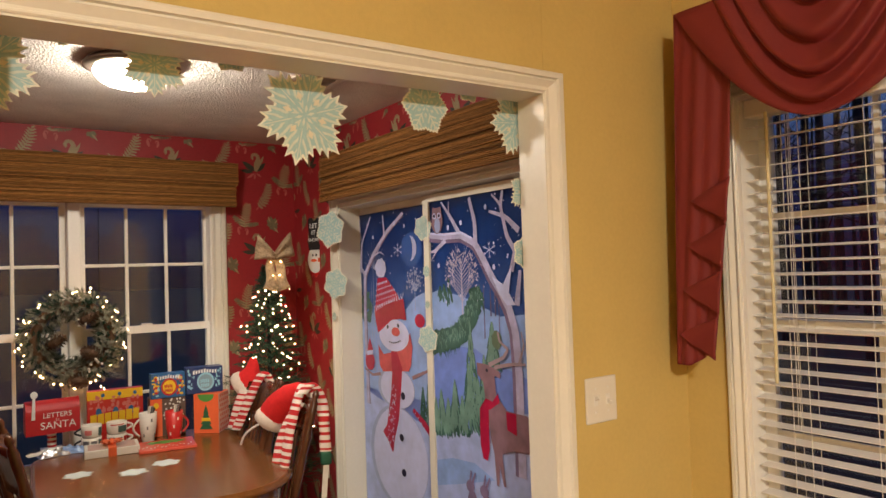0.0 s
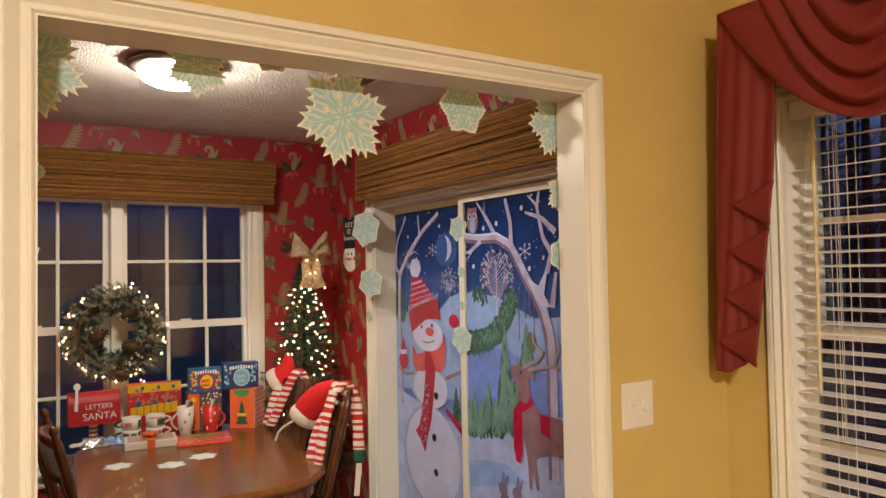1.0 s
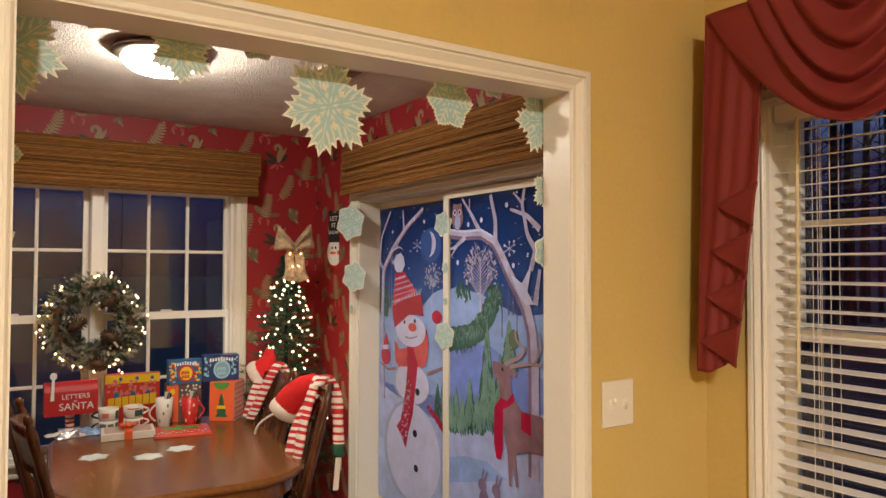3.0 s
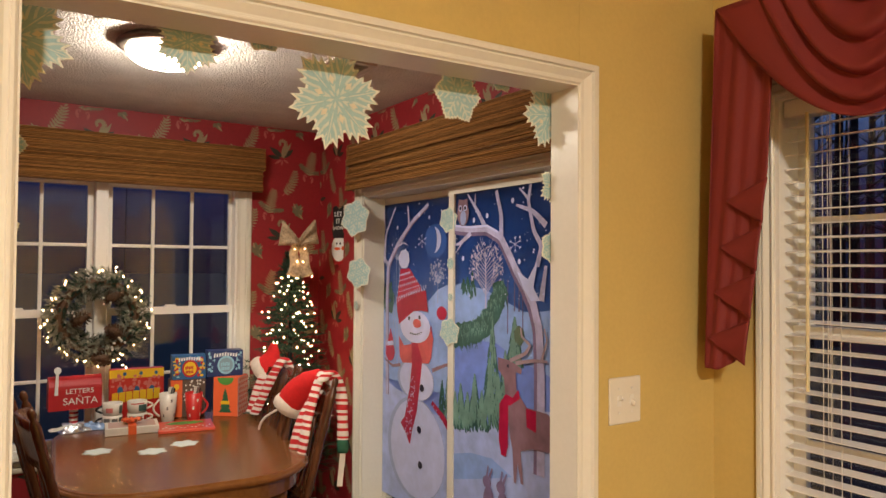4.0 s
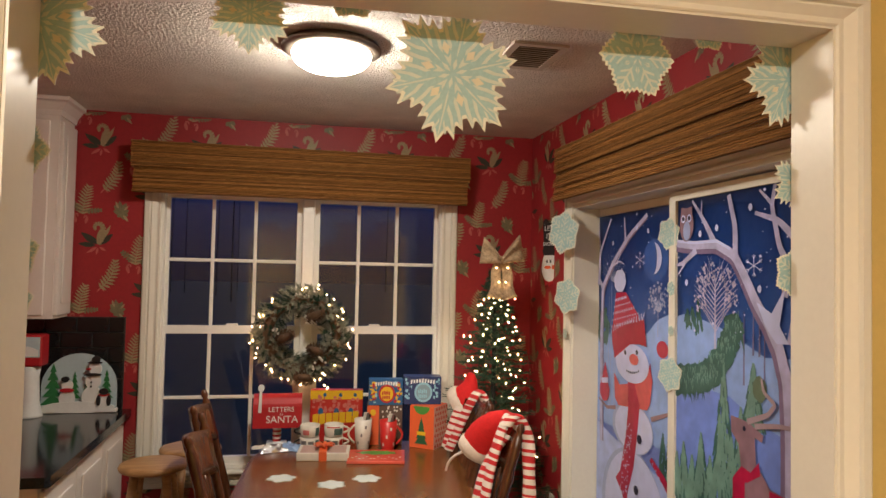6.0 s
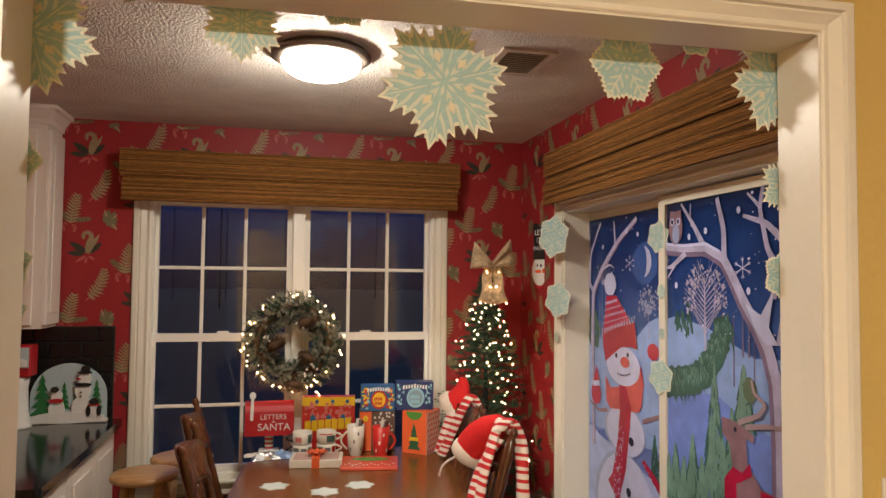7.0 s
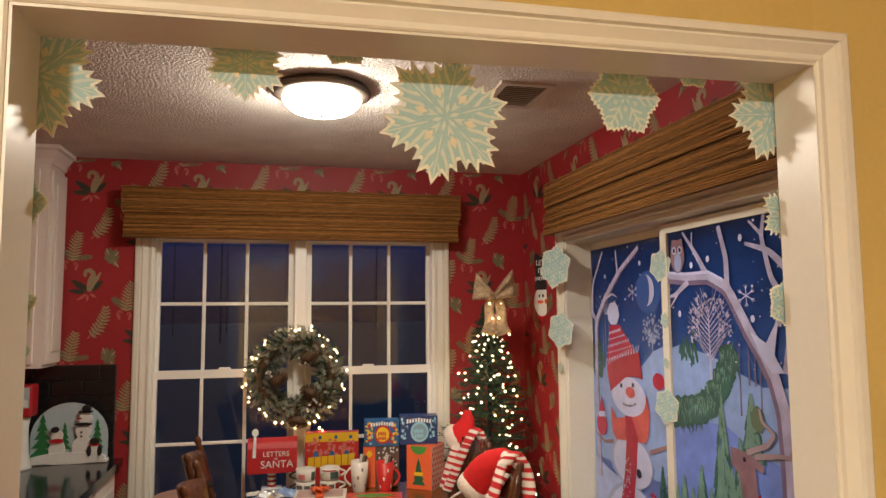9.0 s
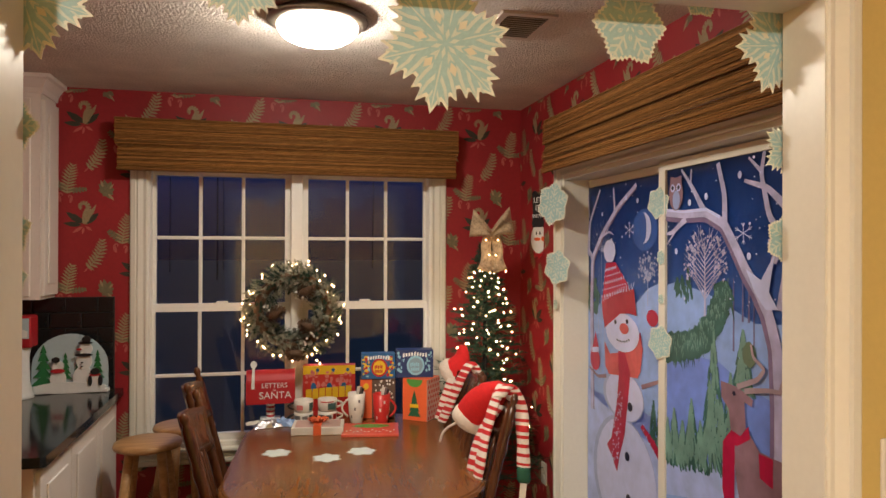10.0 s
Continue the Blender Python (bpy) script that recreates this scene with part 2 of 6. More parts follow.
def frond(x, y, ang, length, width, n=9, bend=0.25, gap=0.62):
    """Flat leaflets along a bent rib, as lists of (x, y)."""
    out = []
    rib = []
    for k in range(n + 1):
        t = k / n
        a = ang + bend * (t - 0.3) * 2
        rib.append((x, y, a))
        x, y = x + length / n * math.cos(a), y + length / n * math.sin(a)
    for k in range(n):
        px, py, a = rib[k]
        t = k / n
        w = width * (math.sin(math.pi * min(1, 0.16 + 0.84 * (1 - t))) ** 0.7 if t > 0.25 else 0.55 + 1.6 * t)
        w = min(w, width) * (1 - 0.5 * t)
        step = length / n * gap
        for s in (-1, 1):
            b = a + s * (1.15 - 0.35 * t)
            ex, ey = px + w * math.cos(b), py + w * math.sin(b)
            nx, ny = math.cos(a) * step, math.sin(a) * step
            out.append([(px, py), (px + (ex - px) * 0.55 - nx * 0.25, py + (ey - py) * 0.55 - ny * 0.25), (ex, ey), (px + (ex - px) * 0.5 + nx * 0.9, py + (ey - py) * 0.5 + ny * 0.9), (px + nx, py + ny)])
    for k in range(n):
        (ax, ay, a), (bx, by, _) = rib[k], rib[k + 1]
        h = 0.0028 * (1.2 - k / n)
        out.append([(ax + h * math.sin(a), ay - h * math.cos(a)), (bx + h * math.sin(a), by - h * math.cos(a)), (bx - h * math.sin(a), by + h * math.cos(a)), (ax - h * math.sin(a), ay + h * math.cos(a))])
    return out


def curl(x, y, size, flip=1):
    """The curled head of a fern: a leaning body that narrows into a hook."""
    out = []
    pts = []
    for k in range(19):
        t = k / 18
        if t < 0.5:
            q = t / 0.5
            px, py, w = 0.10 + 0.42 * q - 0.10 * q * q, -0.85 + 1.15 * q, 0.30 * math.sin(math.pi * (0.12 + 0.62 * q))
        else:
            q = (t - 0.5) / 0.5
            a = -0.25 + q * 4.3
            r = 0.40 - 0.22 * q
            px, py, w = 0.03 + r * math.cos(a), 0.42 + r * 1.05 * math.sin(a), 0.19 * (1 - 0.45 * q)
        pts.append((x + flip * size * px, y + size * py, size * w))
    for (ax, ay, w), (bx, by, v) in zip(pts, pts[1:]):
        d = math.atan2(by - ay, bx - ax)
        nx, ny = -math.sin(d), math.cos(d)
        out.append([(ax + nx * w, ay + ny * w), (ax - nx * w, ay - ny * w), (bx - nx * v, by - ny * v), (bx + nx * v, by + ny * v)])
    return out


def leaf(x, y, ang, length, width):
    """One plain pointed leaf."""
    c, n = math.cos(ang), math.sin(ang)
    side = [(0, 0), (0.25, 0.38), (0.55, 0.46), (0.82, 0.24), (1, 0), (0.82, -0.20), (0.55, -0.40), (0.25, -0.34)]
    return [[(x + length * a * c - width * b * n, y + length * a * n + width * b * c) for a, b in side]]


def motifs(u_a, v_a, count):
    """Wallpaper print of one wall on a half-drop repeat through the curl at (u_a, v_a): polygons by colour."""
    cols = {"frond": [], "dark": [], "pink": [], "olive": []}
    for i in range(-count, count + 1):
        for j in range(-5, 4):
            u, v = u_a + i * 0.258, v_a + j * 0.504 + (0.252 if i % 2 else 0)
            # the curled fern with dark leaves at its foot
            cols["dark"] += leaf(u + 0.004, v - 0.052, 2.55, 0.105, 0.040) + leaf(u - 0.010, v - 0.058, 3.05, 0.085, 0.030) + leaf(u + 0.008, v - 0.055, 0.75, 0.085, 0.036)
            cols["frond"] += curl(u - 0.006, v + 0.004, 0.066) + leaf(u + 0.020, v - 0.030, 1.12, 0.085, 0.020)
            cols["olive"] += frond(u + 0.008, v - 0.055, 1.35, 0.055, 0.018, 4, 0.1, 1.0)
            cols["pink"] += leaf(u - 0.004, v - 0.066, -2.55, 0.058, 0.018) + leaf(u, v - 0.070, -1.75, 0.036, 0.014) + leaf(u + 0.006, v - 0.066, -0.55, 0.040, 0.016)
            # a single feathery frond
            cols["frond"] += frond(u + 0.020, v - 0.275, 1.02, 0.165, 0.056, 10, 0.42, 0.66)
            cols["pink"] += leaf(u + 0.022, v - 0.272, -2.3, 0.032, 0.009) + leaf(u + 0.024, v - 0.272, -1.0, 0.026, 0.009)
            # a three-part fern with a rosy coil at its foot
            cols["frond"] += frond(u - 0.078, v - 0.405, 1.42, 0.150, 0.062, 10, -0.12, 0.62)
            cols["olive"] += frond(u - 0.080, v - 0.385, 2.55, 0.080, 0.034, 6, -0.2, 0.8) + frond(u - 0.070, v - 0.388, 0.05, 0.084, 0.028, 6, 0.1, 0.8)
            cols["pink"] += curl(u - 0.104, v - 0.425, 0.028, -1) + curl(u - 0.066, v - 0.432, 0.024, 1)
            # a rounded olive sprig
            for a, ln in ((2.35, 0.052), (1.75, 0.062), (1.15, 0.056), (0.35, 0.040), (2.95, 0.040), (-0.45, 0.036), (-1.15, 0.040), (-2.2, 0.030)):
                cols["olive"] += leaf(u + 0.105, v - 0.392, a, ln, 0.030)
            cols["frond"] += leaf(u + 0.090, v - 0.372, 1.9, 0.040, 0.014) + leaf(u + 0.112, v - 0.402, -0.9, 0.046, 0.014) + leaf(u + 0.118, v - 0.380, 0.9, 0.034, 0.012)
    return cols


def lay_print(name, cols, place, inside, label):
    for key, m in (("dark", M_DKLEAF), ("pink", M_PINK), ("olive", M_OLIVE), ("frond", M_FROND)):
        lift = {"dark": 0.0012, "pink": 0.0016, "olive": 0.0020, "frond": 0.0024}[key]
        verts, faces = [], []
        for poly in cols[key]:
            if all(inside(u, v) for u, v in poly):
                lift += 0.000012 if len(faces) % 26 else -0.000300
                faces.append(tuple(range(len(verts), len(verts) + len(poly))))
                verts += [place(u, v, lift) for u, v in poly]
        me = bpy.data.meshes.new(name)
        me.from_pydata(verts, [], faces)
        me.materials.append(m)
        tagged(new(name, me), label, "wallpaper print", kind="stuff")


lay_print("wallpaper_print", motifs(-0.363, 2.312, 10), lambda u, v, d: (u, YW - d, v),
          lambda u, v: KX < u < XR - 0.004 and 0.02 < v < H - 0.004 and not (WX0 - 0.01 < u < WX1 + 0.01 and WZ0 < v < WZ1), "beige and green fern print on red wallpaper")
lay_print("wallpaper_print", motifs(4.226, 2.318, 10), lambda u, v, d: (XR - d, u, v),
          lambda u, v: YF < u < YW - 0.004 and 0.02 < v < H - 0.004 and not (DY0 - 0.01 < u < DY1 + 0.01 and v < DZ), "beige and green fern print on red wallpaper")

# ---- trim ----


def moulding(bm, a, b, inner, out, width=0.084, mitre=(0, 0)):
    """A casing board from a to b, its stepped profile running from the inner edge outwards."""
    a, b, inner, out = Vector(a), Vector(b), Vector(inner), Vector(out)
    prof = ((0, 0), (0, 0.010), (0.005, 0.013), (0.011, 0.013), (0.014, 0.007), (0.022, 0.007), (0.030, 0.011), (0.046, 0.0185), (0.050, 0.011), (0.055, 0.011), (0.059, 0.020), (0.077, 0.020), (0.084, 0.015), (0.084, 0))
    k = width / 0.084
    run = (b - a).normalized()
    rings = []
    for p, s in ((a, mitre[0]), (b, mitre[1])):
        rings.append([bm.verts.new(p + inner * w * k + out * d + run * s * w * k) for w, d in prof])
    for k in range(len(prof)):
        j = (k + 1) % len(prof)
        bm.faces.new((rings[0][k], rings[0][j], rings[1][j], rings[1][k]))
    bm.faces.new(rings[0])
    bm.faces.new(rings[1])
    return bm


def casing(name, axis, u0, u1, z0, z1, face, out, label, sill=False, width=0.084, head=0):
    """Casing boards round an opening in a wall; axis: the direction along the wall."""
    ax = Vector(axis)
    o = Vector(out)
    base = Vector(face)
    root = thing(name, Matrix.Identity(4), label, "trim")
    root["kind"] = "structure"
    up = Vector((0, 0, 1))
    head = head or width
    for u, s in ((u0, -1), (u1, 1)):
        part("side_casing", moulding(bmesh.new(), base + ax * u + up * z0, base + ax * u + up * z1, ax * s, o, width, (-1 if sill else 0, head / width)), M_WHITE, root)
    bm = bmesh.new()
    p = lambda u, z: base + ax * u + up * z
    moulding(bm, p(u0, z1 + 0.0005), p(u1, z1 + 0.0005), up, o, head, (-width / head, width / head))
    part("head_casing", bm, M_WHITE, root)
    if sill:
        bm = bmesh.new()
        moulding(bm, p(u0, z0 - 0.0005), p(u1, z0 - 0.0005), -up, o, width, (-1, 1))
        part("apron", bm, M_WHITE, root)
    return root


askew(casing("opening_casing_near", (1, 0, 0), OX0 - 0.005, OX1 + 0.005, 0.0, OZ + 0.005, (0, YN, 0), (0, -1, 0), "white painted moulded casing round the wide opening", head=0.066))
askew(casing("opening_casing_far", (1, 0, 0), OX0 - 0.005, OX1 + 0.005, 0.0, OZ + 0.005, (0, YF, 0), (0, 1, 0), "white painted moulded casing on the dining side"))
jamb = tagged(thing("opening_jamb", Matrix.Identity(4), "white painted jamb boards lining the wide opening", "trim"), kind="structure")
part("side_jamb", boxes((OX0 - 0.011, OX0, YN - 0.008, YF + 0.008, 0, OZ)), M_WHITE, jamb)
part("side_jamb", boxes((OX1, OX1 + 0.011, YN - 0.008, YF + 0.008, 0, OZ)), M_WHITE, jamb)
part("head_jamb", boxes((OX0 - 0.011, OX1 + 0.011, YN - 0.008, YF + 0.008, OZ, OZ + 0.011)), M_WHITE, jamb)
askew(jamb)
for nm, row in (("baseboard", (KX, XR, YW - 0.014, YW, 0, 0.11)), ("baseboard", (XR - 0.014, XR, DY1 + 0.1, YW - 0.02, 0, 0.11)), ("baseboard", (OX1 + 0.1, XL, YN - 0.014, YN, 0, 0.11)), ("baseboard", (XL - 0.014, XL, -4.8, YN - 0.02, 0, 0.11))):
    shape(nm, boxes(row, bevel=0.004), M_WHITE, "white painted baseboard along the wall foot", "trim", kind="structure")

# ---- dining window ----
casing("window_casing", (1, 0, 0), WX0, WX1, WZ0, WZ1, (0, YW, 0), (0, -1, 0), "white moulded casing round the double window", sill=True, width=0.083)
win = tagged(thing("window_1", pose(0, 0, 0), "white double sash window with grilles, night outside", "window"), kind="structure")
part("window_frame", boxes((WX0, WX0 + 0.012, YW, YW + 0.14, WZ0, WZ1), (WX1 - 0.012, WX1, YW, YW + 0.14, WZ0, WZ1), (WX0 + 0.012, WX1 - 0.012, YW, YW + 0.14, WZ1 - 0.02, WZ1), (WX0 + 0.012, WX1 - 0.012, YW, YW + 0.14, WZ0, WZ0 + 0.02)), M_SASH, win)
part("mullion", boxes((0.655, 0.719, YW - 0.012, YW + 0.14, WZ0 + 0.02, WZ1 - 0.02), bevel=0.004), M_SASH, win)
part("window_sill", boxes((WX0 - 0.1, WX1 + 0.1, YW - 0.045, YW - 0.0005, WZ0 - 0.022, WZ0 - 0.0015), bevel=0.006), M_WHITE, win)
for x0, x1 in ((WX0 + 0.012, 0.655), (0.719, WX1 - 0.012)):
    for z0, z1, y in ((1.305, WZ1 - 0.02, 0.075), (WZ0 + 0.02, 1.343, 0.042)):
        g0, g1 = x0 + (0.016 if x0 < 0 else 0.030), x1 - (0.030 if x0 < 0 else 0.016)
        b, tp = z0 + 0.034, z1 - 0.042
        sash = part("sash", boxes((x0, g0, YW + y, YW + y + 0.032, z0, z1), (g1, x1, YW + y, YW + y + 0.032, z0, z1), (g0, g1, YW + y, YW + y + 0.032, z0, b), (g0, g1, YW + y, YW + y + 0.032, tp, z1)), M_SASH, win)
        for k in (1, 2):
            xm = g0 + (g1 - g0) * k / 3
            part("grille_bar", boxes((xm - 0.009, xm + 0.009, YW + y + 0.008, YW + y + 0.026, b, tp), bevel=0.003), M_SASH, sash)
        zm = (1.69 if z0 > 1 else 0.965)
        part("grille_bar", boxes((g0, g1, YW + y + 0.010, YW + y + 0.024, zm - 0.009, zm + 0.009), bevel=0.003), M_SASH, sash)
        pane = part("pane", boxes((g0, g1, YW + y + 0.015, YW + y + 0.019, b, tp)), M_GLASS, sash)
        pane.visible_shadow = False
for x in (0.30, 1.06):
    lock = part("sash_lock", boxes((x - 0.03, x + 0.03, YW + 0.044, YW + 0.07, 1.3435, 1.354), bevel=0.003), M_SASH, win)


# ---- bamboo shades ----
def bamboo(name, width, tiers, label, dark=False):
    """A raised bamboo shade: rows of thin reeds in overlapping folds; along x, hanging down from z = 0, front towards -y."""
    root = thing(name, Matrix.Identity(4), label, "window shade")
    rnd = random.Random(len(tiers))
    for k, (z0, z1, depth, slope, trim) in enumerate(tiers):
        bm = bmesh.new()
        n = max(2, int((z0 - z1) / 0.0068))
        for r in range(n):
            t = (r + 0.5) / n
            z = z0 + (z1 - z0) * t
            y = -depth - slope * t + rnd.uniform(-0.0022, 0.0022)
            h = (z0 - z1) / n * rnd.uniform(0.34, 0.52)
            a, b = trim + rnd.uniform(-0.003, 0.003), width - trim + rnd.uniform(-0.003, 0.003)
            nx = 14
            rings = []
            wob = [rnd.uniform(-0.0012, 0.0012) for _ in range(nx + 1)]
            for c in range(nx + 1):
                x = a + (b - a) * c / nx
                rings.append([bm.verts.new((x, y - dy, z + dz + wob[c])) for dy, dz in ((0.0035, 0), (0, h), (-0.0035, 0), (0, -h))])
            for p, q in zip(rings, rings[1:]):
                for j in range(4):
                    bm.faces.new((p[j], p[(j + 1) % 4], q[(j + 1) % 4], q[j]))
            bm.faces.new(rings[0])
            bm.faces.new(rings[-1])
        part("reed_fold", bm, M_BAMBOO, root, "woven brown bamboo reeds")
        bm = boxes((trim + 0.004, width - trim - 0.004, -depth - min(slope, 0) + 0.005, -depth - min(slope, 0) + 0.009, z1, z0))
        part("fold_backing", bm, M_BACK, root)
    part("head_board", boxes((0.01, width - 0.01, -tiers[0][2] + 0.012, -0.002, -0.03, -0.004)), M_BACK, root)
    for x in (0.002, width - 0.008):
        part("side_return", boxes((x, x + 0.006, -tiers[0][2] + 0.004, -0.004, tiers[0][1], -0.001)), M_BAMBOO, root)
    return root


M_BACK = mat("shade_backing", (0.10, 0.05, 0.02), 0.8, vary=0.2)
sh1 = bamboo("bamboo_shade", 1.745, ((0, -0.132, 0.128, 0.004, 0.0), (-0.13, -0.205, 0.112, 0.008, 0.012), (-0.200, -0.262, 0.122, 0.004, 0.012)), "brown woven bamboo roman shade raised above the window")
sh1.matrix_basis = pose(-0.196, YW - 0.002, 2.280)
sh2 = bamboo("bamboo_shade", 1.86, ((0, -0.120, 0.083, 0.003, 0.0), (-0.118, -0.160, 0.070, 0.014, 0.01), (-0.155, -0.195, 0.088, 0.010, 0.012), (-0.19, -0.222, 0.078, 0.016, 0.010), (-0.215, -0.262, 0.092, 0.008, 0.012)), "brown woven bamboo roman shade raised above the door")
sh2.matrix_basis = pose(XR - 0.002, 3.915, 2.270, 0, 0, -90)

# ---- sliding glass door ----
casing("door_casing", (0, -1, 0), -DY1, -DY0, 0.0, DZ, (XR, 0, 0), (-1, 0, 0), "white moulded casing round the sliding door", width=0.08)
door = tagged(thing("door_1", pose(0, 0, 0), "white framed sliding glass door covered by a printed poster", "door"), kind="structure")
part("door_frame", boxes((XR, XR + 0.19, DY1 - 0.012, DY1, 0, DZ), (XR, XR + 0.19, DY0, DY0 + 0.012, 0, DZ), (XR, XR + 0.19, DY0 + 0.012, DY1 - 0.012, DZ - 0.02, DZ), (XR, XR + 0.19, DY0 + 0.012, DY1 - 0.012, 0, 0.03)), M_WHITE, door)


def door_panel(y0, y1, x, z1):
    bm = boxes((x, x + 0.035, y0, y0 + 0.045, 0.03, z1), (x, x + 0.035, y1 - 0.045, y1, 0.03, z1), (x, x + 0.035, y0 + 0.045, y1 - 0.045, 0.03, 0.13), (x, x + 0.035, y0 + 0.045, y1 - 0.045, z1 - 0.035, z1))
    p = part("door_panel", bm, M_WHITE, door)
    g = part("pane", boxes((x + 0.014, x + 0.02, y0 + 0.045, y1 - 0.045, 0.13, z1 - 0.035)), M_GLASS, p)
    g.visible_shadow = False
    return p


PX1, PX2 = 2.085, 2.026
door_panel(3.06, DY1 - 0.013, PX1, DZ - 0.022)
door_panel(DY0 + 0.013, 3.104, PX2, 1.968)

# ---- lamps ----
def dome_light(name, r, material, label):
    root = thing(name, Matrix.Identity(4), label, "ceiling lamp")
    part("pan", lathe(bmesh.new(), ((0.0, 0.0), (r * 0.90, 0.0), (r * 0.96, -0.006), (r * 0.985, -0.014), (r * 1.02, -0.018), (r * 1.02, -0.026), (r * 0.93, -0.033), (r * 0.84, -0.038), (0.0, -0.038)), 40), M_BRONZE, root, "dark bronze metal pan", True)
    part("dome", lathe(bmesh.new(), [(r * 0.81 * math.cos(a) ** 0.8, -0.040 - 0.060 * math.sin(a)) for a in [math.pi / 2 * k / 10 for k in range(11)]], 40), material, root, "lit frosted glass dome", True)
    part("finial", lathe(bmesh.new(), ((0.0, -0.098), (0.008, -0.100), (0.009, -0.104), (0.004, -0.109), (0.0, -0.110)), 16), M_BRONZE, root, "", True)
    return root


dome_light("ceiling_light", 0.171, M_LIGHT, "lit flush dome lamp with a bronze pan on the ceiling").matrix_basis = pose(0.722, 3.12, H)
dome_light("ceiling_light", 0.26, M_LIGHT2, "lit flush dome lamp on the living room ceiling").matrix_basis = pose(-1.2, -2.4, HL)

# ---- ceiling vent ----
M_VENT = mat("vent_enamel", (0.50, 0.43, 0.36), 0.5)
M_DARK = mat("dark_gap", (0.012, 0.011, 0.010), 0.9)
vent = thing("ceiling_vent", pose(1.428, 3.05, H), "white slatted air vent in the ceiling", "air vent")
part("frame", boxes((-0.10, -0.075, -0.14, 0.14, -0.010, 0), (0.075, 0.10, -0.14, 0.14, -0.010, 0), (-0.075, 0.075, -0.14, -0.115, -0.010, 0), (-0.075, 0.075, 0.115, 0.14, -0.010, 0)), M_VENT, vent)
part("backing", boxes((-0.075, 0.075, -0.115, 0.115, -0.002, -0.0005)), M_DARK, vent)
for k in range(11):
    part("slat", box(bmesh.new(), -0.075, 0.075, -0.008, 0.008, -0.001, 0.001, m=pose(0, -0.105 + 0.021 * k, -0.008, 35)), M_VENT, vent)

# ---- living room window, blinds and valance ----
casing("window_casing", (0, -1, 0), -LY1, -LY0, LZ0, LZ1, (XL, 0, 0), (-1, 0, 0), "white moulded casing round the living room window", sill=True, width=0.062)
lw = tagged(thing("window_2", pose(0, 0, 0), "white sash window behind blinds, dusk woods outside", "window"), kind="structure")
part("window_frame", boxes((XL, XL + 0.15, LY1 - 0.014, LY1, LZ0, LZ1), (XL, XL + 0.15, LY0, LY0 + 0.014, LZ0, LZ1), (XL, XL + 0.15, LY0 + 0.014, LY1 - 0.014, LZ1 - 0.014, LZ1), (XL, XL + 0.15, LY0 + 0.014, LY1 - 0.014, LZ0, LZ0 + 0.014)), M_SASH, lw)
for z0, z1, x in ((1.36, LZ1 - 0.014, 0.115), (LZ0 + 0.014, 1.40, 0.08)):
    a, b = LY0 + 0.014, LY1 - 0.014
    sash = part("sash", boxes((XL + x, XL + x + 0.03, a, a + 0.04, z0, z1), (XL + x, XL + x + 0.03, b - 0.04, b, z0, z1), (XL + x, XL + x + 0.03, a + 0.04, b - 0.04, z0, z0 + 0.04), (XL + x, XL + x + 0.03, a + 0.04, b - 0.04, z1 - 0.04, z1)), M_SASH, lw)
    part("grille_bar", boxes((XL + x + 0.008, XL + x + 0.024, 1.232, 1.25, z0 + 0.04, z1 - 0.04)), M_SASH, sash)
    part("grille_bar", boxes((XL + x + 0.010, XL + x + 0.022, a + 0.04, b - 0.04, (z0 + z1) / 2 - 0.009, (z0 + z1) / 2 + 0.009)), M_SASH, sash)
    part("pane", boxes((XL + x + 0.014, XL + x + 0.018, a + 0.04, b - 0.04, z0 + 0.04, z1 - 0.04)), M_GLASS, sash).visible_shadow = False
M_SLAT = mat("white_blind_slat", (0.84, 0.81, 0.78), 0.35, vary=0.03, stretch=(1, 1, 1))
M_CORD = mat("blind_cord", (0.72, 0.70, 0.66), 0.8)
M_WAND = mat("cream_wand", (0.66, 0.58, 0.36), 0.35)
blinds = thing("blinds", pose(XL + 0.045, (LY0 + LY1) / 2, 0), "white two inch slatted blinds lowered with slats open", "blinds")
hw = (LY1 - LY0) / 2 - 0.022
part("head_rail", boxes((-0.03, 0.03, -hw, hw, LZ1 - 0.075, LZ1 - 0.016), bevel=0.004), M_SLAT, blinds)
zs = LZ1 - 0.105
nslat = 31
slat_me = mesh_of("slat", box(bmesh.new(), -0.025, 0.025, -hw, hw, -0.0015, 0.0015, bevel=0.001), M_SLAT)
for k in range(nslat):
    o = new("slat", slat_me)
    o.parent = blinds
    o.matrix_basis = pose(0, 0, zs - 0.0455 * k, 0, -7 + 1.2 * math.sin(k * 2.1), 0.25 * math.sin(k * 1.3))
part("bottom_rail", boxes((-0.026, 0.026, -hw, hw, zs - 0.0455 * nslat - 0.008, zs - 0.0455 * nslat + 0.010), bevel=0.004), M_SLAT, blinds)
for y in (-hw + 0.12, -hw + 0.36, hw - 0.18, hw - 0.125):
    for x in (-0.027, 0.027):
        part("ladder_cord", boxes((x - 0.0008, x + 0.0008, y - 0.0008, y + 0.0008, zs - 0.0455 * nslat, LZ1 - 0.075)), M_CORD, blinds)
for y in (hw - 0.150, hw - 0.142):
    part("pull_cord", boxes((-0.031, -0.0295, y - 0.0008, y + 0.0008, zs - 1.0, LZ1 - 0.075)), M_CORD, blinds)
part("tilt_wand", tube(bmesh.new(), ((-0.042, hw - 0.085, LZ1 - 0.07), (-0.045, hw - 0.085, 1.20)), 0.0055, 6), M_WAND, blinds, "cream plastic tilt wand")

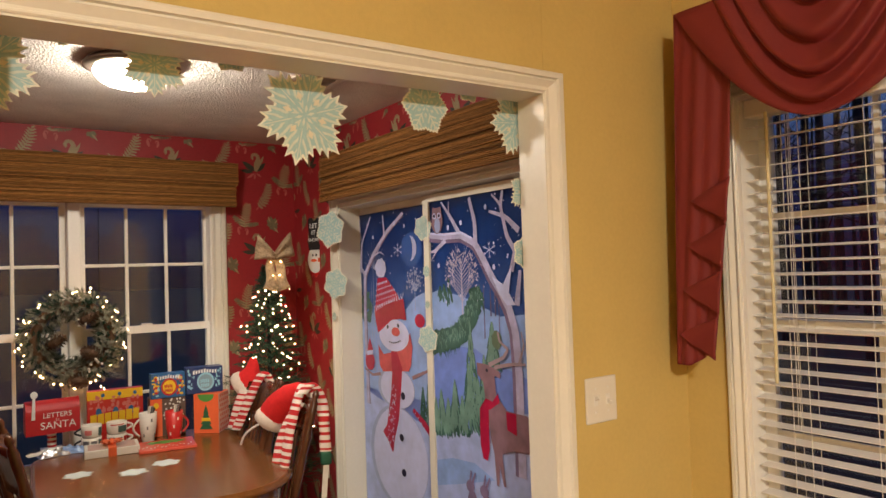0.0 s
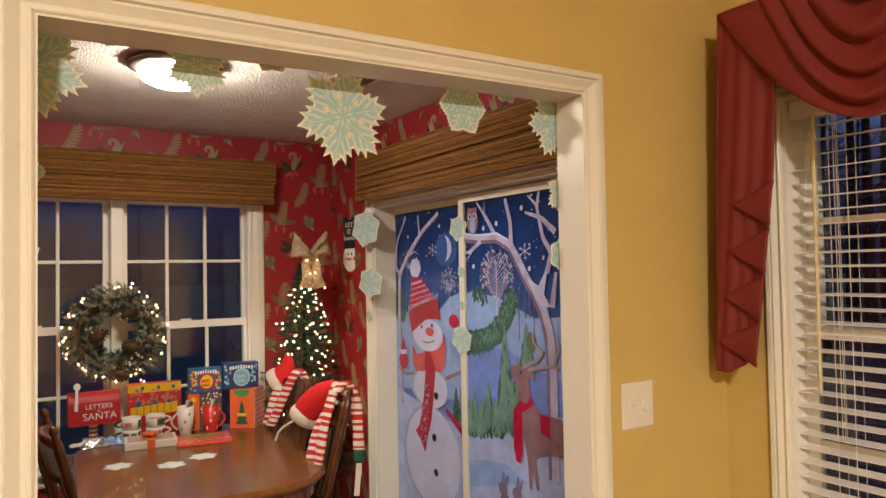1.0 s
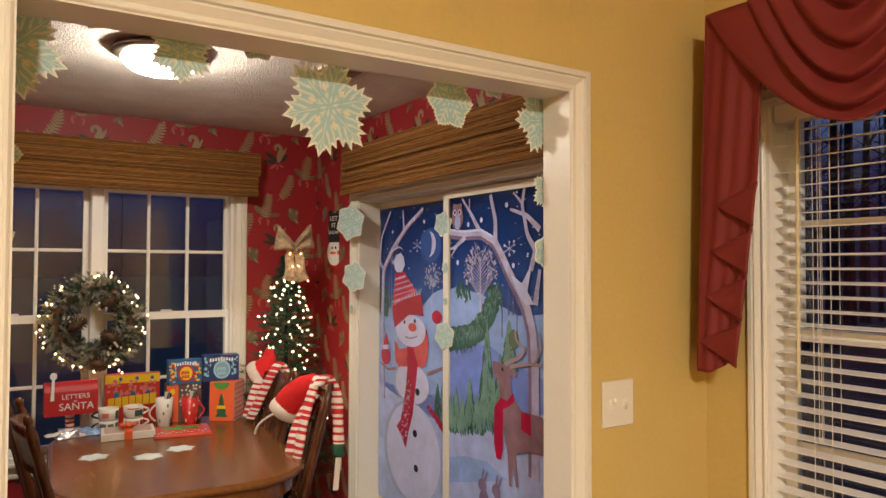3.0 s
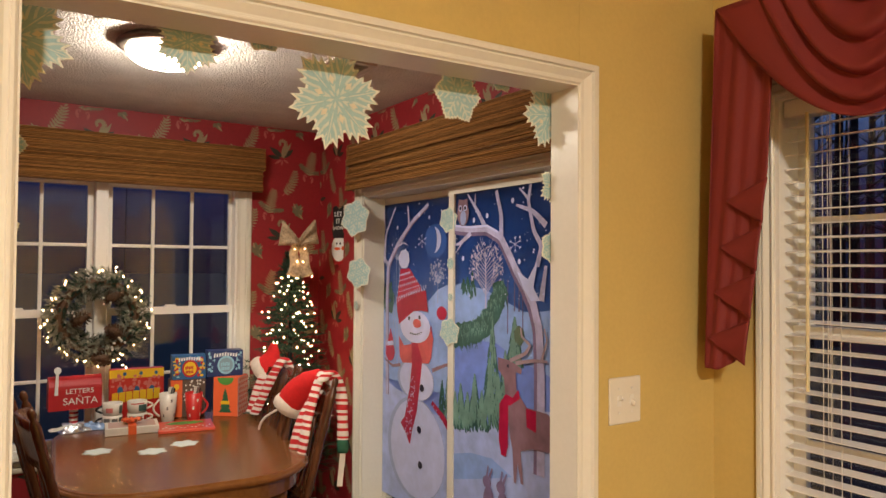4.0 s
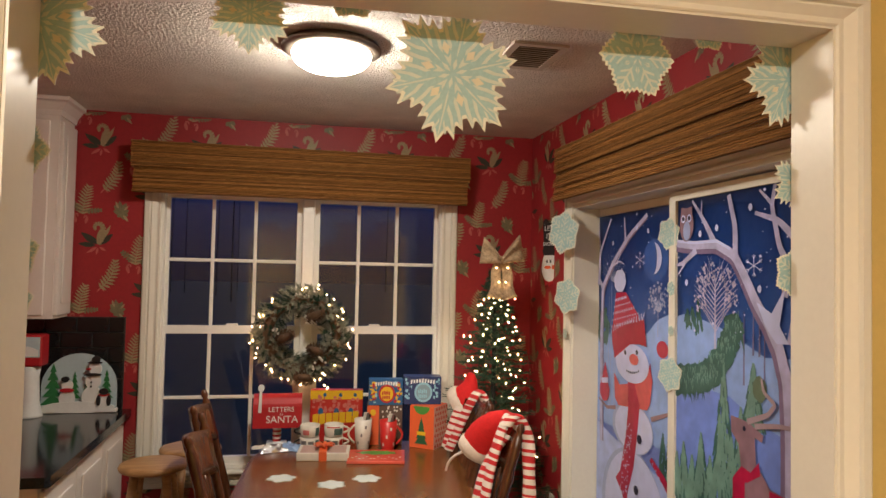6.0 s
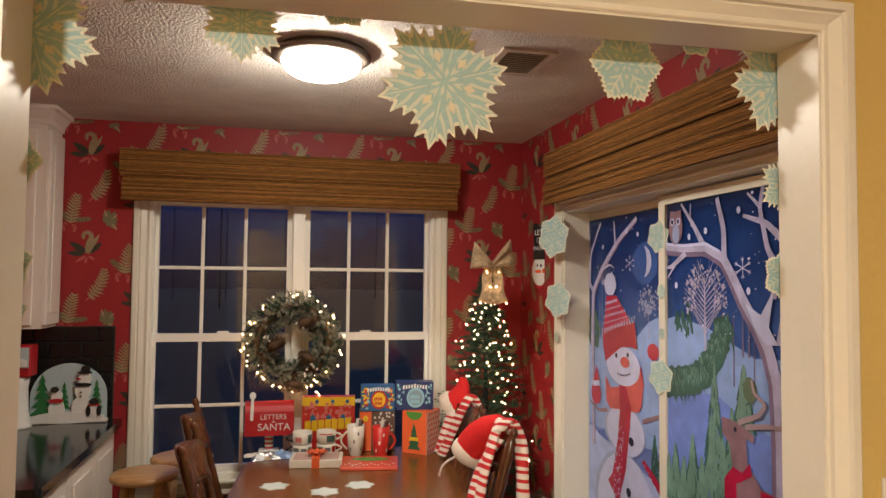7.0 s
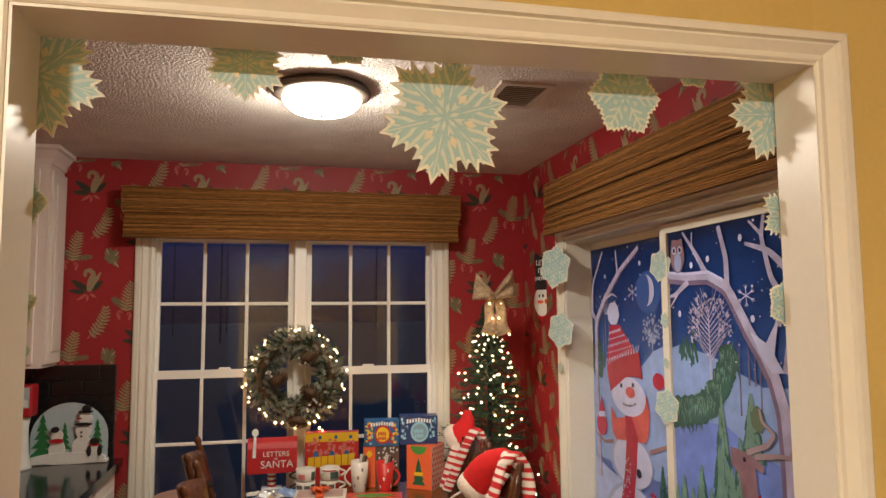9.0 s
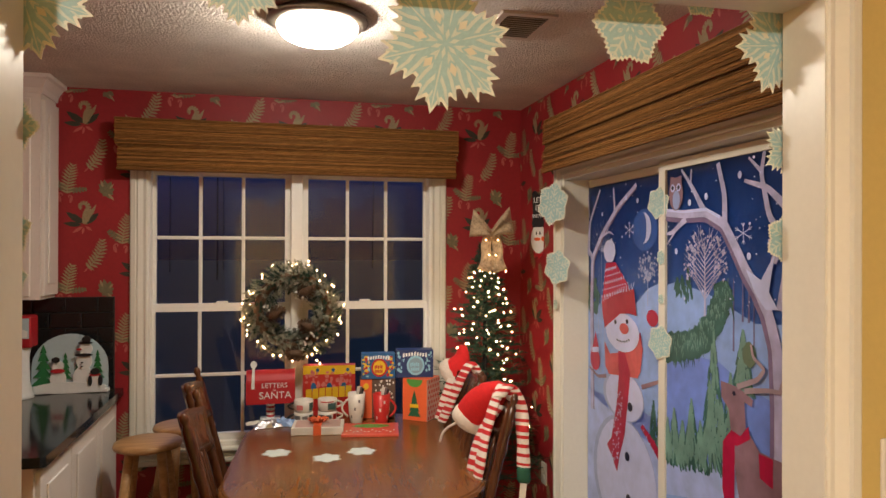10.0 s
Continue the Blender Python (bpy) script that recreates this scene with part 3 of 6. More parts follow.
val = thing("swag_valance", pose(XL, 0, 0), "burgundy draped swag valance with a pleated side tail", "curtain")


def sheet(bm, fn, nu, nv, thick=0.003):
    """A cloth sheet from fn(u, v), with thickness."""
    g = [[bm.verts.new(fn(i / nu, j / nv)) for j in range(nv + 1)] for i in range(nu + 1)]
    f = [bm.faces.new((g[i][j], g[i + 1][j], g[i + 1][j + 1], g[i][j + 1])) for i in range(nu) for j in range(nv)]
    if thick:
        bmesh.ops.recalc_face_normals(bm, faces=f)
        bmesh.ops.solidify(bm, geom=f, thickness=thick)
    return bm


def swag(y_left, y_right, ztop, drop):
    """Cloth hung from a board: nested curves, each fold rounded above and tucked in below, with a plain broad hem."""
    mid, half = (y_left + y_right) / 2, (y_left - y_right) / 2
    knots = ((0.0, 0.03, 0.10), (0.5, 0.66, 0.50), (0.8, 0.92, 0.69), (1.0, 1.0, 1.0))

    def fn(u, v):
        a, b = next((p, q) for p, q in zip(knots, knots[1:]) if v <= q[0])
        t = (v - a[0]) / (b[0] - a[0])
        d, h = a[1] + (b[1] - a[1]) * t, a[2] + (b[2] - a[2]) * t
        s = 2 * u - 1
        c = 1 - abs(s) ** 1.8
        f = v / 0.8 * 4 % 1.0 if v < 0.8 else (v - 0.8) / 0.2
        fold = math.sin(math.pi * f ** 1.7) ** 0.8
        deep = 0.040 if v < 0.8 else 0.016
        x = -0.172 - deep * fold * (0.30 + 0.70 * c) - 0.020 * c * (0.4 + 0.6 * v)
        z = ztop - 0.004 - drop * d * c - 0.010 * fold * c
        return (x, mid - s * half * h, z)
    return fn


part("swag", sheet(bmesh.new(), swag(1.735, 0.765, 2.452, 0.440), 60, 100), M_CURTAIN, val, "burgundy cloth hanging in curved folds", True)
part("swag", sheet(bmesh.new(), swag(0.76, -0.20, 2.452, 0.440), 40, 60), M_CURTAIN, val, "", True)


def tail_inner(v):
    """The inner edge of the tail, which draws back in steps towards its foot."""
    return 1.534 + 0.030 * min(1, v / 0.48) + 0.078 * max(0.0, v - 0.48) / 0.52


def tail(u, v):
    """The side tail: a hanging front with soft upright folds and a slanting foot."""
    y0 = 1.742 + 0.043 * v
    y = y0 + (tail_inner(v) - y0) * u
    z = 2.45 - v * (1.195 - 0.055 * max(0.0, u - 0.35) / 0.65)
    x = -0.160 + 0.005 * math.sin(u * 9 + v * 2.5) + 0.003 * math.sin(u * 23 + v * 5) + 0.012 * u
    return (x, y, z)


def pleat(top, out, bot, lift):
    """One folded-over triangle of cloth, its point towards the outer edge."""
    o, a, b = Vector((0, *out)), Vector((0, *top)), Vector((0, *bot))

    def fn(u, v):
        p = o + (a + (b - a) * v - o) * (0.02 + 0.98 * u)
        x = -0.163 - lift * (0.45 + 0.75 * v) - 0.010 * math.sin(math.pi * min(1, v * 1.05)) * u + 0.004 * math.sin(u * 8 + v * 3) * v
        return (x, p.y, p.z - 0.005 * math.sin(math.pi * u) * v)
    return fn


part("tail", sheet(bmesh.new(), tail, 30, 90), M_CURTAIN, val, "burgundy side tail hanging beside the window", True)
for k in range(4):
    zk, yk = 1.872 - 0.149 * k, 0.0205 * k
    part("tail_pleat", sheet(bmesh.new(), pleat((1.556 + yk, zk), (1.696 + yk * 1.08, zk - 0.062), (1.566 + yk, zk - 0.142), 0.012), 14, 14, 0.004), M_CURTAIN, val, "burgundy cloth folded into a pointed pleat", True)
part("tail_return", sheet(bmesh.new(), lambda u, v: (-0.161 + 0.156 * u, 1.7435 + 0.043 * v + 0.006 * math.sin(u * 9) * v, 2.45 - v * 1.18), 10, 40), M_CURTAIN, val, "", True)
part("mounting_board", boxes((-0.160, -0.001, -0.2, 1.74, 2.435, 2.453)), M_CURTAIN, val)

# ---- light switch ----
M_PLATE = mat("white_plastic", (0.70, 0.66, 0.58), 0.3, vary=0.02)
sw = thing("light_switch", pose(1.875, YN, 1.165), "white double toggle light switch on the yellow wall", "light switch")
part("plate", box(bmesh.new(), -0.072, 0.072, -0.007, 0, -0.074, 0.074, bevel=0.005, seg=2), M_PLATE, sw)
for x in (-0.029, 0.029):
    tg = part("toggle", box(bmesh.new(), x - 0.0055, x + 0.0055, -0.026, -0.005, -0.007, 0.007, bevel=0.002, m=pose(0, 0, 0.004 if x < 0 else -0.003, -22 if x < 0 else 20)), M_PLATE, sw)
    part("toggle_surround", boxes((x - 0.0095, x + 0.0095, -0.0088, -0.0065, -0.017, 0.017), bevel=0.0008), M_CORD, sw)
    for z in (-0.038, 0.038):
        part("screw", lathe(bmesh.new(), ((0, 0), (0.0042, 0), (0.0042, 0.0016), (0, 0.0022)), 10, pose(x, -0.007, z, 90)), M_CORD, sw)
ol = thing("wall_outlet", pose(XR, 4.10, 0.46, 0, 0, -90), "white duplex wall outlet on red wallpaper", "outlet")
part("plate", box(bmesh.new(), -0.036, 0.036, -0.006, 0, -0.058, 0.058, bevel=0.004), M_PLATE, ol)
for z in (-0.02, 0.02):
    part("socket", box(bmesh.new(), -0.015, 0.015, -0.0085, -0.005, z - 0.013, z + 0.013, bevel=0.003), M_PLATE, ol)

# ---- cut-out snowflakes ----
M_PAPER = mat("pale_paper", (0.70, 0.69, 0.58), 0.7, vary=0.05)
M_PAPER2 = mat("pale_print_lines", (0.55, 0.61, 0.54), 0.7, vary=0.08)
M_TEAL = mat("teal_print", (0.33, 0.50, 0.51), 0.7, vary=0.10, fine=150)
M_SAND = mat("sand_print", (0.64, 0.60, 0.46), 0.7, vary=0.08)


def rotate2(pts, a):
    return [(x * math.cos(a) - y * math.sin(a), x * math.sin(a) + y * math.cos(a)) for x, y in pts]


def flake_outline(r, style=0):
    """A six-armed jagged outline."""
    arm = [((1.00, 0.0), (0.82, 0.105), (0.80, 0.150), (0.92, 0.265), (0.74, 0.285), (0.72, 0.330), (0.80, 0.430), (0.64, 0.470)), ((1.0, 0.0), (0.90, 0.10), (0.93, 0.18), (0.84, 0.22), (0.88, 0.31), (0.79, 0.35), (0.83, 0.44), (0.76, 0.49))][style]
    pts = []
    for k in range(6):
        a = math.tau * k / 6
        one = [(r * rr, a + th) for rr, th in arm]
        mir = [(r * rr, a - th) for rr, th in reversed(arm[1:])]
        pts += [(q * math.cos(t), q * math.sin(t)) for q, t in mir + one]
    return pts


def snowflake(r, at, style=0, turn=0.0, group="paper snowflakes round the opening"):
    """A printed paper snowflake facing -y of its own frame."""
    root = thing("paper_snowflake", at, "pale green printed paper snowflake cut-out", "snowflake", group)
    up = pose(0, 0, 0, 90) @ Matrix.Rotation(turn, 4, "Z")
    part("paper", slab(bmesh.new(), flake_outline(r, style), -0.001, 0.001, up), M_PAPER, root, "cream paper cut to a snowflake")
    part("printed_ground", slab(bmesh.new(), flake_outline(r * 0.92, style), 0.0011, 0.0016, up), M_TEAL, root, "soft teal print")
    bm, patches = bmesh.new(), bmesh.new()
    for k in range(6):
        a = math.tau * k / 6
        bars = [[(0.05, 0.0), (0.13, 0.030), (0.22, 0.0), (0.13, -0.030)]]
        if style == 0:
            bars += [[(0.24, 0.0), (0.34, 0.012), (0.90, 0.008), (0.90, -0.008), (0.34, -0.012)]]
            for s in (1, -1):
                bars += [[(0.10, s * 0.055), (0.20, s * 0.115), (0.27, s * 0.095), (0.20, s * 0.075)], [(0.30, s * 0.105), (0.46, s * 0.215), (0.66, s * 0.310), (0.69, s * 0.275), (0.50, s * 0.180), (0.38, s * 0.105)], [(0.44, s * 0.045), (0.58, s * 0.140), (0.78, s * 0.215), (0.80, s * 0.185), (0.62, s * 0.110), (0.52, s * 0.040)], [(0.66, s * 0.035), (0.84, s * 0.110), (0.86, s * 0.085), (0.71, s * 0.028)]]
            patch = rotate2([(x * r, y * r) for x, y in ((0.27, 0.0), (0.37, 0.060), (0.47, 0.0), (0.37, -0.060))], a + math.pi / 6)
            slab(patches, patch, 0.0023, 0.0027, up)
        else:
            bars += [[(0.26, 0.0), (0.34, 0.024), (0.92, 0.020), (0.92, -0.020), (0.34, -0.024)]]
            for s in (1, -1):
                bars += [[(0.34, s * 0.020), (0.52, s * 0.210), (0.57, s * 0.190), (0.41, s * 0.020)], [(0.56, s * 0.018), (0.70, s * 0.200), (0.75, s * 0.180), (0.63, s * 0.018)], [(0.76, s * 0.018), (0.85, s * 0.120), (0.89, s * 0.100), (0.82, s * 0.018)], [(0.20, s * 0.100), (0.34, s * 0.190), (0.30, s * 0.110)]]
        for b in bars:
            slab(bm, rotate2([(x * r, y * r) for x, y in b], a), 0.0017, 0.0022, up)
    tagged(part("printed_pattern", bm, M_PAPER2, root, "pale leaf-like snowflake lines"), kind="stuff")
    if style == 0:
        tagged(part("sand_print", patches, M_SAND, root, "sandy printed diamonds"), kind="stuff")
    else:
        patches.free()
    return root


YS = 1.992
for x, z, r, st, tn in ((0.896, 2.013, 0.137, 0, 0.30), (1.290, 2.087, 0.088, 1, 0.0), (1.665, 2.078, 0.118, 0, 0.1), (0.524, 2.085, 0.077, 0, 0.52), (0.196, 2.031, 0.108, 0, 0.785), (0.172, 1.820, 0.052, 1, 0.0),
                        (0.169, 1.653, 0.046, 1, 0.3), (0.182, 1.579, 0.026, 1, 0.2), (1.694, 1.850, 0.074, 0, 0.52), (1.687, 1.652, 0.060, 1, 0.5), (1.461, 2.167, 0.051, 1, 0.0), (0.350, 2.140, 0.049, 1, 0.2), (0.700, 2.146, 0.055, 1, 0.1)):
    snowflake(r, pose(x, YS + 0.0665 * (x - OX1), z, 0, 0, 3.8), st, tn)
for x, y, z, r, yaw in ((PX2 - 0.004, 3.100, 1.812, 0.066, -80), (PX2 - 0.004, 3.080, 1.60, 0.032, -90), (PX2 - 0.004, 3.078, 1.44, 0.022, -90), (PX2 - 0.006, 3.082, 1.275, 0.072, -80), (XR - 0.062, 3.845, 1.855, 0.112, -68), (XR - 0.056, 3.805, 1.547, 0.094, -68), (XR - 0.024, 3.90, 1.360, 0.030, -90)):
    snowflake(r, pose(x, y, z, 0, 0, yaw), 1, 0.3, "paper snowflakes on the sliding door")

# ---- outside: ground and winter woods at dusk ----
shape("ground", boxes((-140, 140, -140, 140, -0.5, -0.3)), M_GROUND, "dark leaf-strewn ground outside", "ground", kind="structure")


def woods(count, seed):
    rnd = random.Random(seed)
    bm = bmesh.new()
    n = 0
    while n < count:
        x, y = (rnd.uniform(9, 30), rnd.uniform(-12, 20)) if n % 8 else (rnd.uniform(-24, 40), rnd.uniform(44, 84))
        n += 1
        r, h = rnd.uniform(0.06, 0.20) * (1 if y < 20 else 0.45), rnd.uniform(8, 13) + (0 if y < 20 else 7)
        lx, ly = rnd.uniform(-0.5, 0.5), rnd.uniform(-0.5, 0.5)
        at = lambda t: Vector((x + lx * t * t, y + ly * t * t, -0.35 + h * t))
        tube(bm, [at(t / 5) for t in range(6)], [r * (1 - 0.16 * t) for t in range(6)], 6, False)
        for k in range(11):
            t = rnd.uniform(0.22, 0.92)
            a, ln = rnd.uniform(0, math.tau), rnd.uniform(0.9, 2.4) * (1.15 - t)
            p = at(t)
            d = Vector((math.cos(a), math.sin(a), rnd.uniform(0.35, 0.9)))
            q = p + d * ln
            tube(bm, [p, p + d * ln * 0.5 + Vector((0, 0, -0.05)), q], [r * 0.28, r * 0.16, r * 0.05], 4, False)
            for s in (0.4, 0.6, 0.8):
                b = a + rnd.choice((-0.9, 0.9))
                w = p + d * ln * s
                tube(bm, [w, w + Vector((math.cos(b), math.sin(b), 0.6)) * ln * 0.4], [r * 0.09, r * 0.03], 3, False)
    return bm


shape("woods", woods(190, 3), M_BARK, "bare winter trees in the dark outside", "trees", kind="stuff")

# ---- printed poster on the glass door ----


def print_mat(name, color, vary=0.08, rough=0.28):
    m = mat(name, color, rough, vary=vary * 0.8, scale=5, fine=18, bump=0.30, bump_scale=7)
    m.node_tree.nodes["Bump"].inputs["Distance"].default_value = 0.012
    return m


P_WHITE = print_mat("poster_white", (0.50, 0.54, 0.84), 0.15)
P_SNOW = print_mat("poster_snow", (0.36, 0.44, 0.78), 0.25)
P_HILL = print_mat("poster_far_hill", (0.24, 0.37, 0.74), 0.25)
P_BLUE = print_mat("poster_slope", (0.16, 0.25, 0.70), 0.25)
P_RED = print_mat("poster_red", (0.40, 0.012, 0.060), 0.3)
P_DRED = print_mat("poster_dark_red", (0.33, 0.008, 0.045), 0.2)
P_GREEN = print_mat("poster_green", (0.045, 0.125, 0.115), 0.55)
P_LGREEN = print_mat("poster_pale_green", (0.15, 0.28, 0.25), 0.45)
P_BRANCH = print_mat("poster_branch", (0.40, 0.39, 0.62), 0.45)
P_BARK = print_mat("poster_bark_shade", (0.20, 0.15, 0.28), 0.35)
P_TRUNK = print_mat("poster_trunk", (0.17, 0.15, 0.30), 0.2)
P_BROWN = print_mat("poster_brown", (0.24, 0.145, 0.19), 0.35)
P_DARK = print_mat("poster_dark", (0.02, 0.02, 0.05))
P_ORANGE = print_mat("poster_orange", (0.52, 0.085, 0.10), 0.35)
P_GREY = print_mat("poster_grey_blue", (0.30, 0.36, 0.62), 0.15)


def sky_print():
    m = print_mat("poster_sky", (1, 1, 1))
    nt = m.node_tree
    b = nt.nodes["Principled BSDF"]
    tc = nt.nodes["Texture Coordinate"]
    sep, ramp, noi, add = nt.nodes.new("ShaderNodeSeparateXYZ"), nt.nodes.new("ShaderNodeValToRGB"), nt.nodes.new("ShaderNodeTexNoise"), nt.nodes.new("ShaderNodeMath")
    noi.inputs["Scale"].default_value = 4.0
    add.operation = "MULTIPLY_ADD"
    add.inputs[1].default_value = 0.16
    nt.links.new(tc.outputs["Object"], sep.inputs[0])
    nt.links.new(tc.outputs["Object"], noi.inputs["Vector"])
    nt.links.new(noi.outputs["Fac"], add.inputs[0])
    nt.links.new(sep.outputs["Z"], add.inputs[2])
    rng = nt.nodes.new("ShaderNodeMapRange")
    rng.inputs[1].default_value, rng.inputs[2].default_value = 0.35, 2.05
    nt.links.new(add.outputs[0], rng.inputs[0])
    nt.links.new(rng.outputs[0], ramp.inputs[0])
    e = ramp.color_ramp.elements
    e[0].position, e[0].color = 0.0, (0.30, 0.38, 0.75, 1)
    e[1].position, e[1].color = 1.0, (0.011, 0.042, 0.20, 1)
    for p, c in ((0.30, (0.33, 0.44, 0.88)), (0.50, (0.17, 0.27, 0.74)), (0.66, (0.085, 0.20, 0.60)), (0.82, (0.023, 0.088, 0.38))):
        k = e.new(p)
        k.color = (*c, 1)
    nt.links.new(ramp.outputs[0], b.inputs["Base Color"])
    return m


P_SKY = sky_print()


class Art:
    """Flat printed shapes on a poster sheet at x, each colour one layer in front of the last."""

    def __init__(self, root, x):
        self.root, self.x, self.k = root, x, 0
        self.bm, self.m, self.name, self.each, self.fine = None, None, "", False, False

    def layer(self, name, material, each=False, fine=False):
        self.flush()
        self.each, self.fine = each, fine
        self.k += 1
        self.bm, self.m, self.name = bmesh.new(), material, name

    def end(self):
        """Close one printed piece as a part of its own."""
        if self.each:
            self.k += 0.02
            self.flush()
            self.bm = bmesh.new()

    def poly(self, pts):
        x = self.x - 0.0003 * self.k - 0.000002 * len(self.bm.faces)
        self.bm.faces.new([self.bm.verts.new((x, y, z)) for y, z in pts])

    def strip(self, left, right):
        x = self.x - 0.0003 * self.k - 0.000002 * len(self.bm.faces)
        a, b = ([self.bm.verts.new((x, y, z)) for y, z in side] for side in (left, right))
        for i in range(len(a) - 1):
            self.bm.faces.new((a[i], a[i + 1], b[i + 1], b[i]))
        return a[-1], b[-1]

    def disc(self, y, z, ry, rz, n=28, wob=0.0):
        self.poly([(y + ry * math.cos(math.tau * k / n) * (1 + wob * math.sin(k * 2.3)), z + rz * math.sin(math.tau * k / n) * (1 + wob * math.cos(k * 1.7))) for k in range(n)])

    def stroke(self, pts, w0, w1):
        n = 6
        fine = []
        for a, b in zip(pts, pts[1:]):
            fine += [(a[0] + (b[0] - a[0]) * i / n, a[1] + (b[1] - a[1]) * i / n) for i in range(n)]
        fine.append(pts[-1])
        sm = [fine[0]] + [tuple((fine[i - 1][c] + fine[i][c] * 2 + fine[i + 1][c]) / 4 for c in (0, 1)) for i in range(1, len(fine) - 1)] + [fine[-1]]
        L, Rr = [], []
        for i, p in enumerate(sm):
            a, b = sm[max(0, i - 1)], sm[min(len(sm) - 1, i + 1)]
            d = math.hypot(b[0] - a[0], b[1] - a[1]) or 1
            t = i / (len(sm) - 1)
            w = (w0 + (w1 - w0) * t) * 0.42
            nx, ny = -(b[1] - a[1]) / d * w, (b[0] - a[0]) / d * w
            L.append((p[0] + nx, p[1] + ny))
            Rr.append((p[0] - nx, p[1] - ny))
        self.strip(L, Rr)
        self.end()

    def fir(self, y, z0, h, w, rnd, n=90):
        """A fir of many drooping sprays, some light."""
        for k in range(n):
            t = (k + rnd.random()) / n
            a = rnd.uniform(-1, 1)
            hw = w * (1 - t) ** 0.85
            py, pz = y + hw * a * 0.75, z0 + h * (0.06 + 0.94 * t)
            ln = (0.05 + 0.05 * (1 - t)) * h ** 0.5
            dy, dz = 0.9 * a * hw * 0.45, -ln
            self.poly([(py - 0.006, pz), (py + 0.006, pz), (py + dy + 0.004, pz + dz), (py + dy - 0.004, pz + dz)])

    def star(self, y, z, r, w=0.004):
        for k in range(6):
            a = math.pi * k / 3 + 0.5
            self.stroke([(y, z), (y + 1.3 * r * math.cos(a), z + r * math.sin(a))], w, w * 0.7)
            for s in (-0.6, 0.6):
                m = (y + 0.8 * r * math.cos(a), z + 0.62 * r * math.sin(a))
                self.stroke([m, (m[0] + 0.4 * r * math.cos(a + s), m[1] + 0.35 * r * math.sin(a + s))], w * 0.8, w * 0.6)

    def flush(self):
        if self.bm is not None and len(self.bm.faces):
            ob = part(self.name, self.bm, self.m, self.root)
            if self.fine:
                tagged(ob, kind="stuff")
        self.bm = None


def poster_sheet(x, y0, y1, z0, z1, label):
    root = thing("door_poster", Matrix.Identity(4), label, "poster")
    bm = bmesh.new()
    g = [[bm.verts.new((x + 0.0008 * math.sin(7 * i + j), y0 + (y1 - y0) * i / 16, z0 + (z1 - z0) * j / 30)) for j in range(31)] for i in range(17)]
    f = [bm.faces.new((g[i][j], g[i + 1][j], g[i + 1][j + 1], g[i][j + 1])) for i in range(16) for j in range(30)]
    bmesh.ops.solidify(bm, geom=f, thickness=0.001)
    part("sheet", bm, P_SKY, root, "glossy plastic sheet with a night sky print", True)
    return root


def specks(art, rnd, n, y0, y1, z0, z1):
    for _ in range(n):
        r = rnd.choice((0.0015, 0.002, 0.003, 0.003, 0.005))
        art.disc(rnd.uniform(y0, y1), rnd.uniform(z0, z1), r * 1.3, r, 8)


# the sheet with the snowman
XA = PX1 - 0.003
pa = poster_sheet(XA, 3.107, 3.849, 0.30, 1.935, "glossy winter poster with a snowman under a night sky")
A = Art(pa, XA - 0.002)
rnd = random.Random(14)
A.layer("moon_glow", print_mat("poster_moon_glow", (0.036, 0.108, 0.40)))
A.disc(3.305, 1.715, 0.105, 0.088)
A.layer("far_hill", P_HILL)
A.poly([(3.845, 1.34), (3.70, 1.38), (3.50, 1.36), (3.36, 1.41), (3.277, 1.469), (3.201, 1.493), (3.11, 1.50), (3.11, 0.95), (3.845, 0.95)])
A.layer("bush", P_GREEN)
for k in range(26):
    A.disc(3.835 - rnd.uniform(0, 0.10), 1.34 + rnd.uniform(0, 0.14), 0.020, 0.030, 9, 0.3)
A.layer("fir", P_GREEN, fine=True)
A.fir(3.16, 0.78, 0.36, 0.075, rnd)
A.fir(3.23, 0.76, 0.26, 0.06, rnd)
A.layer("fir_frost", P_LGREEN, fine=True)
A.fir(3.16, 0.80, 0.36, 0.055, rnd, 45)
A.layer("near_snow", P_SNOW)
A.poly([(3.845, 0.305), (3.845, 0.95), (3.70, 0.91), (3.50, 0.88), (3.30, 0.84), (3.11, 0.82), (3.11, 0.305)])
A.layer("thin_tree", P_GREY, fine=True)
for y, z in ((3.705, 1.72), (3.67, 1.60), (3.73, 1.55), (3.655, 1.50)):
    A.stroke([(y, 1.05), (y - 0.005, z)], 0.009, 0.003)
for k in range(11):
    A.stroke([(3.685, 1.62), (3.685 + 0.13 * math.cos(0.3 + k * 0.26), 1.62 + 0.16 * math.sin(0.3 + k * 0.26))], 0.004, 0.0015)
A.stroke([(3.275, 1.40), (3.275, 1.56)], 0.008, 0.004)
for k in range(60):
    a, q = rnd.uniform(0, math.tau), rnd.uniform(0.2, 1.0)
    A.disc(3.275 + 0.090 * q * math.cos(a), 1.555 + 0.070 * q * math.sin(a), 0.007, 0.006, 6)
for k in range(9):
    A.stroke([(3.275, 1.50), (3.275 + 0.08 * math.cos(0.3 + k * 0.32), 1.53 + 0.08 * math.sin(0.3 + k * 0.32))], 0.004, 0.002)
A.layer("branch_shade", P_BARK, True)
A.stroke([(3.790, 0.86), (3.800, 1.378), (3.790, 1.585), (3.678, 1.707), (3.526, 1.822), (3.375, 1.900)], 0.044, 0.024)
A.layer("branch", P_BRANCH, True)
A.stroke([(3.796, 0.86), (3.806, 1.378), (3.797, 1.591), (3.685, 1.713), (3.532, 1.828), (3.370, 1.910)], 0.034, 0.022)
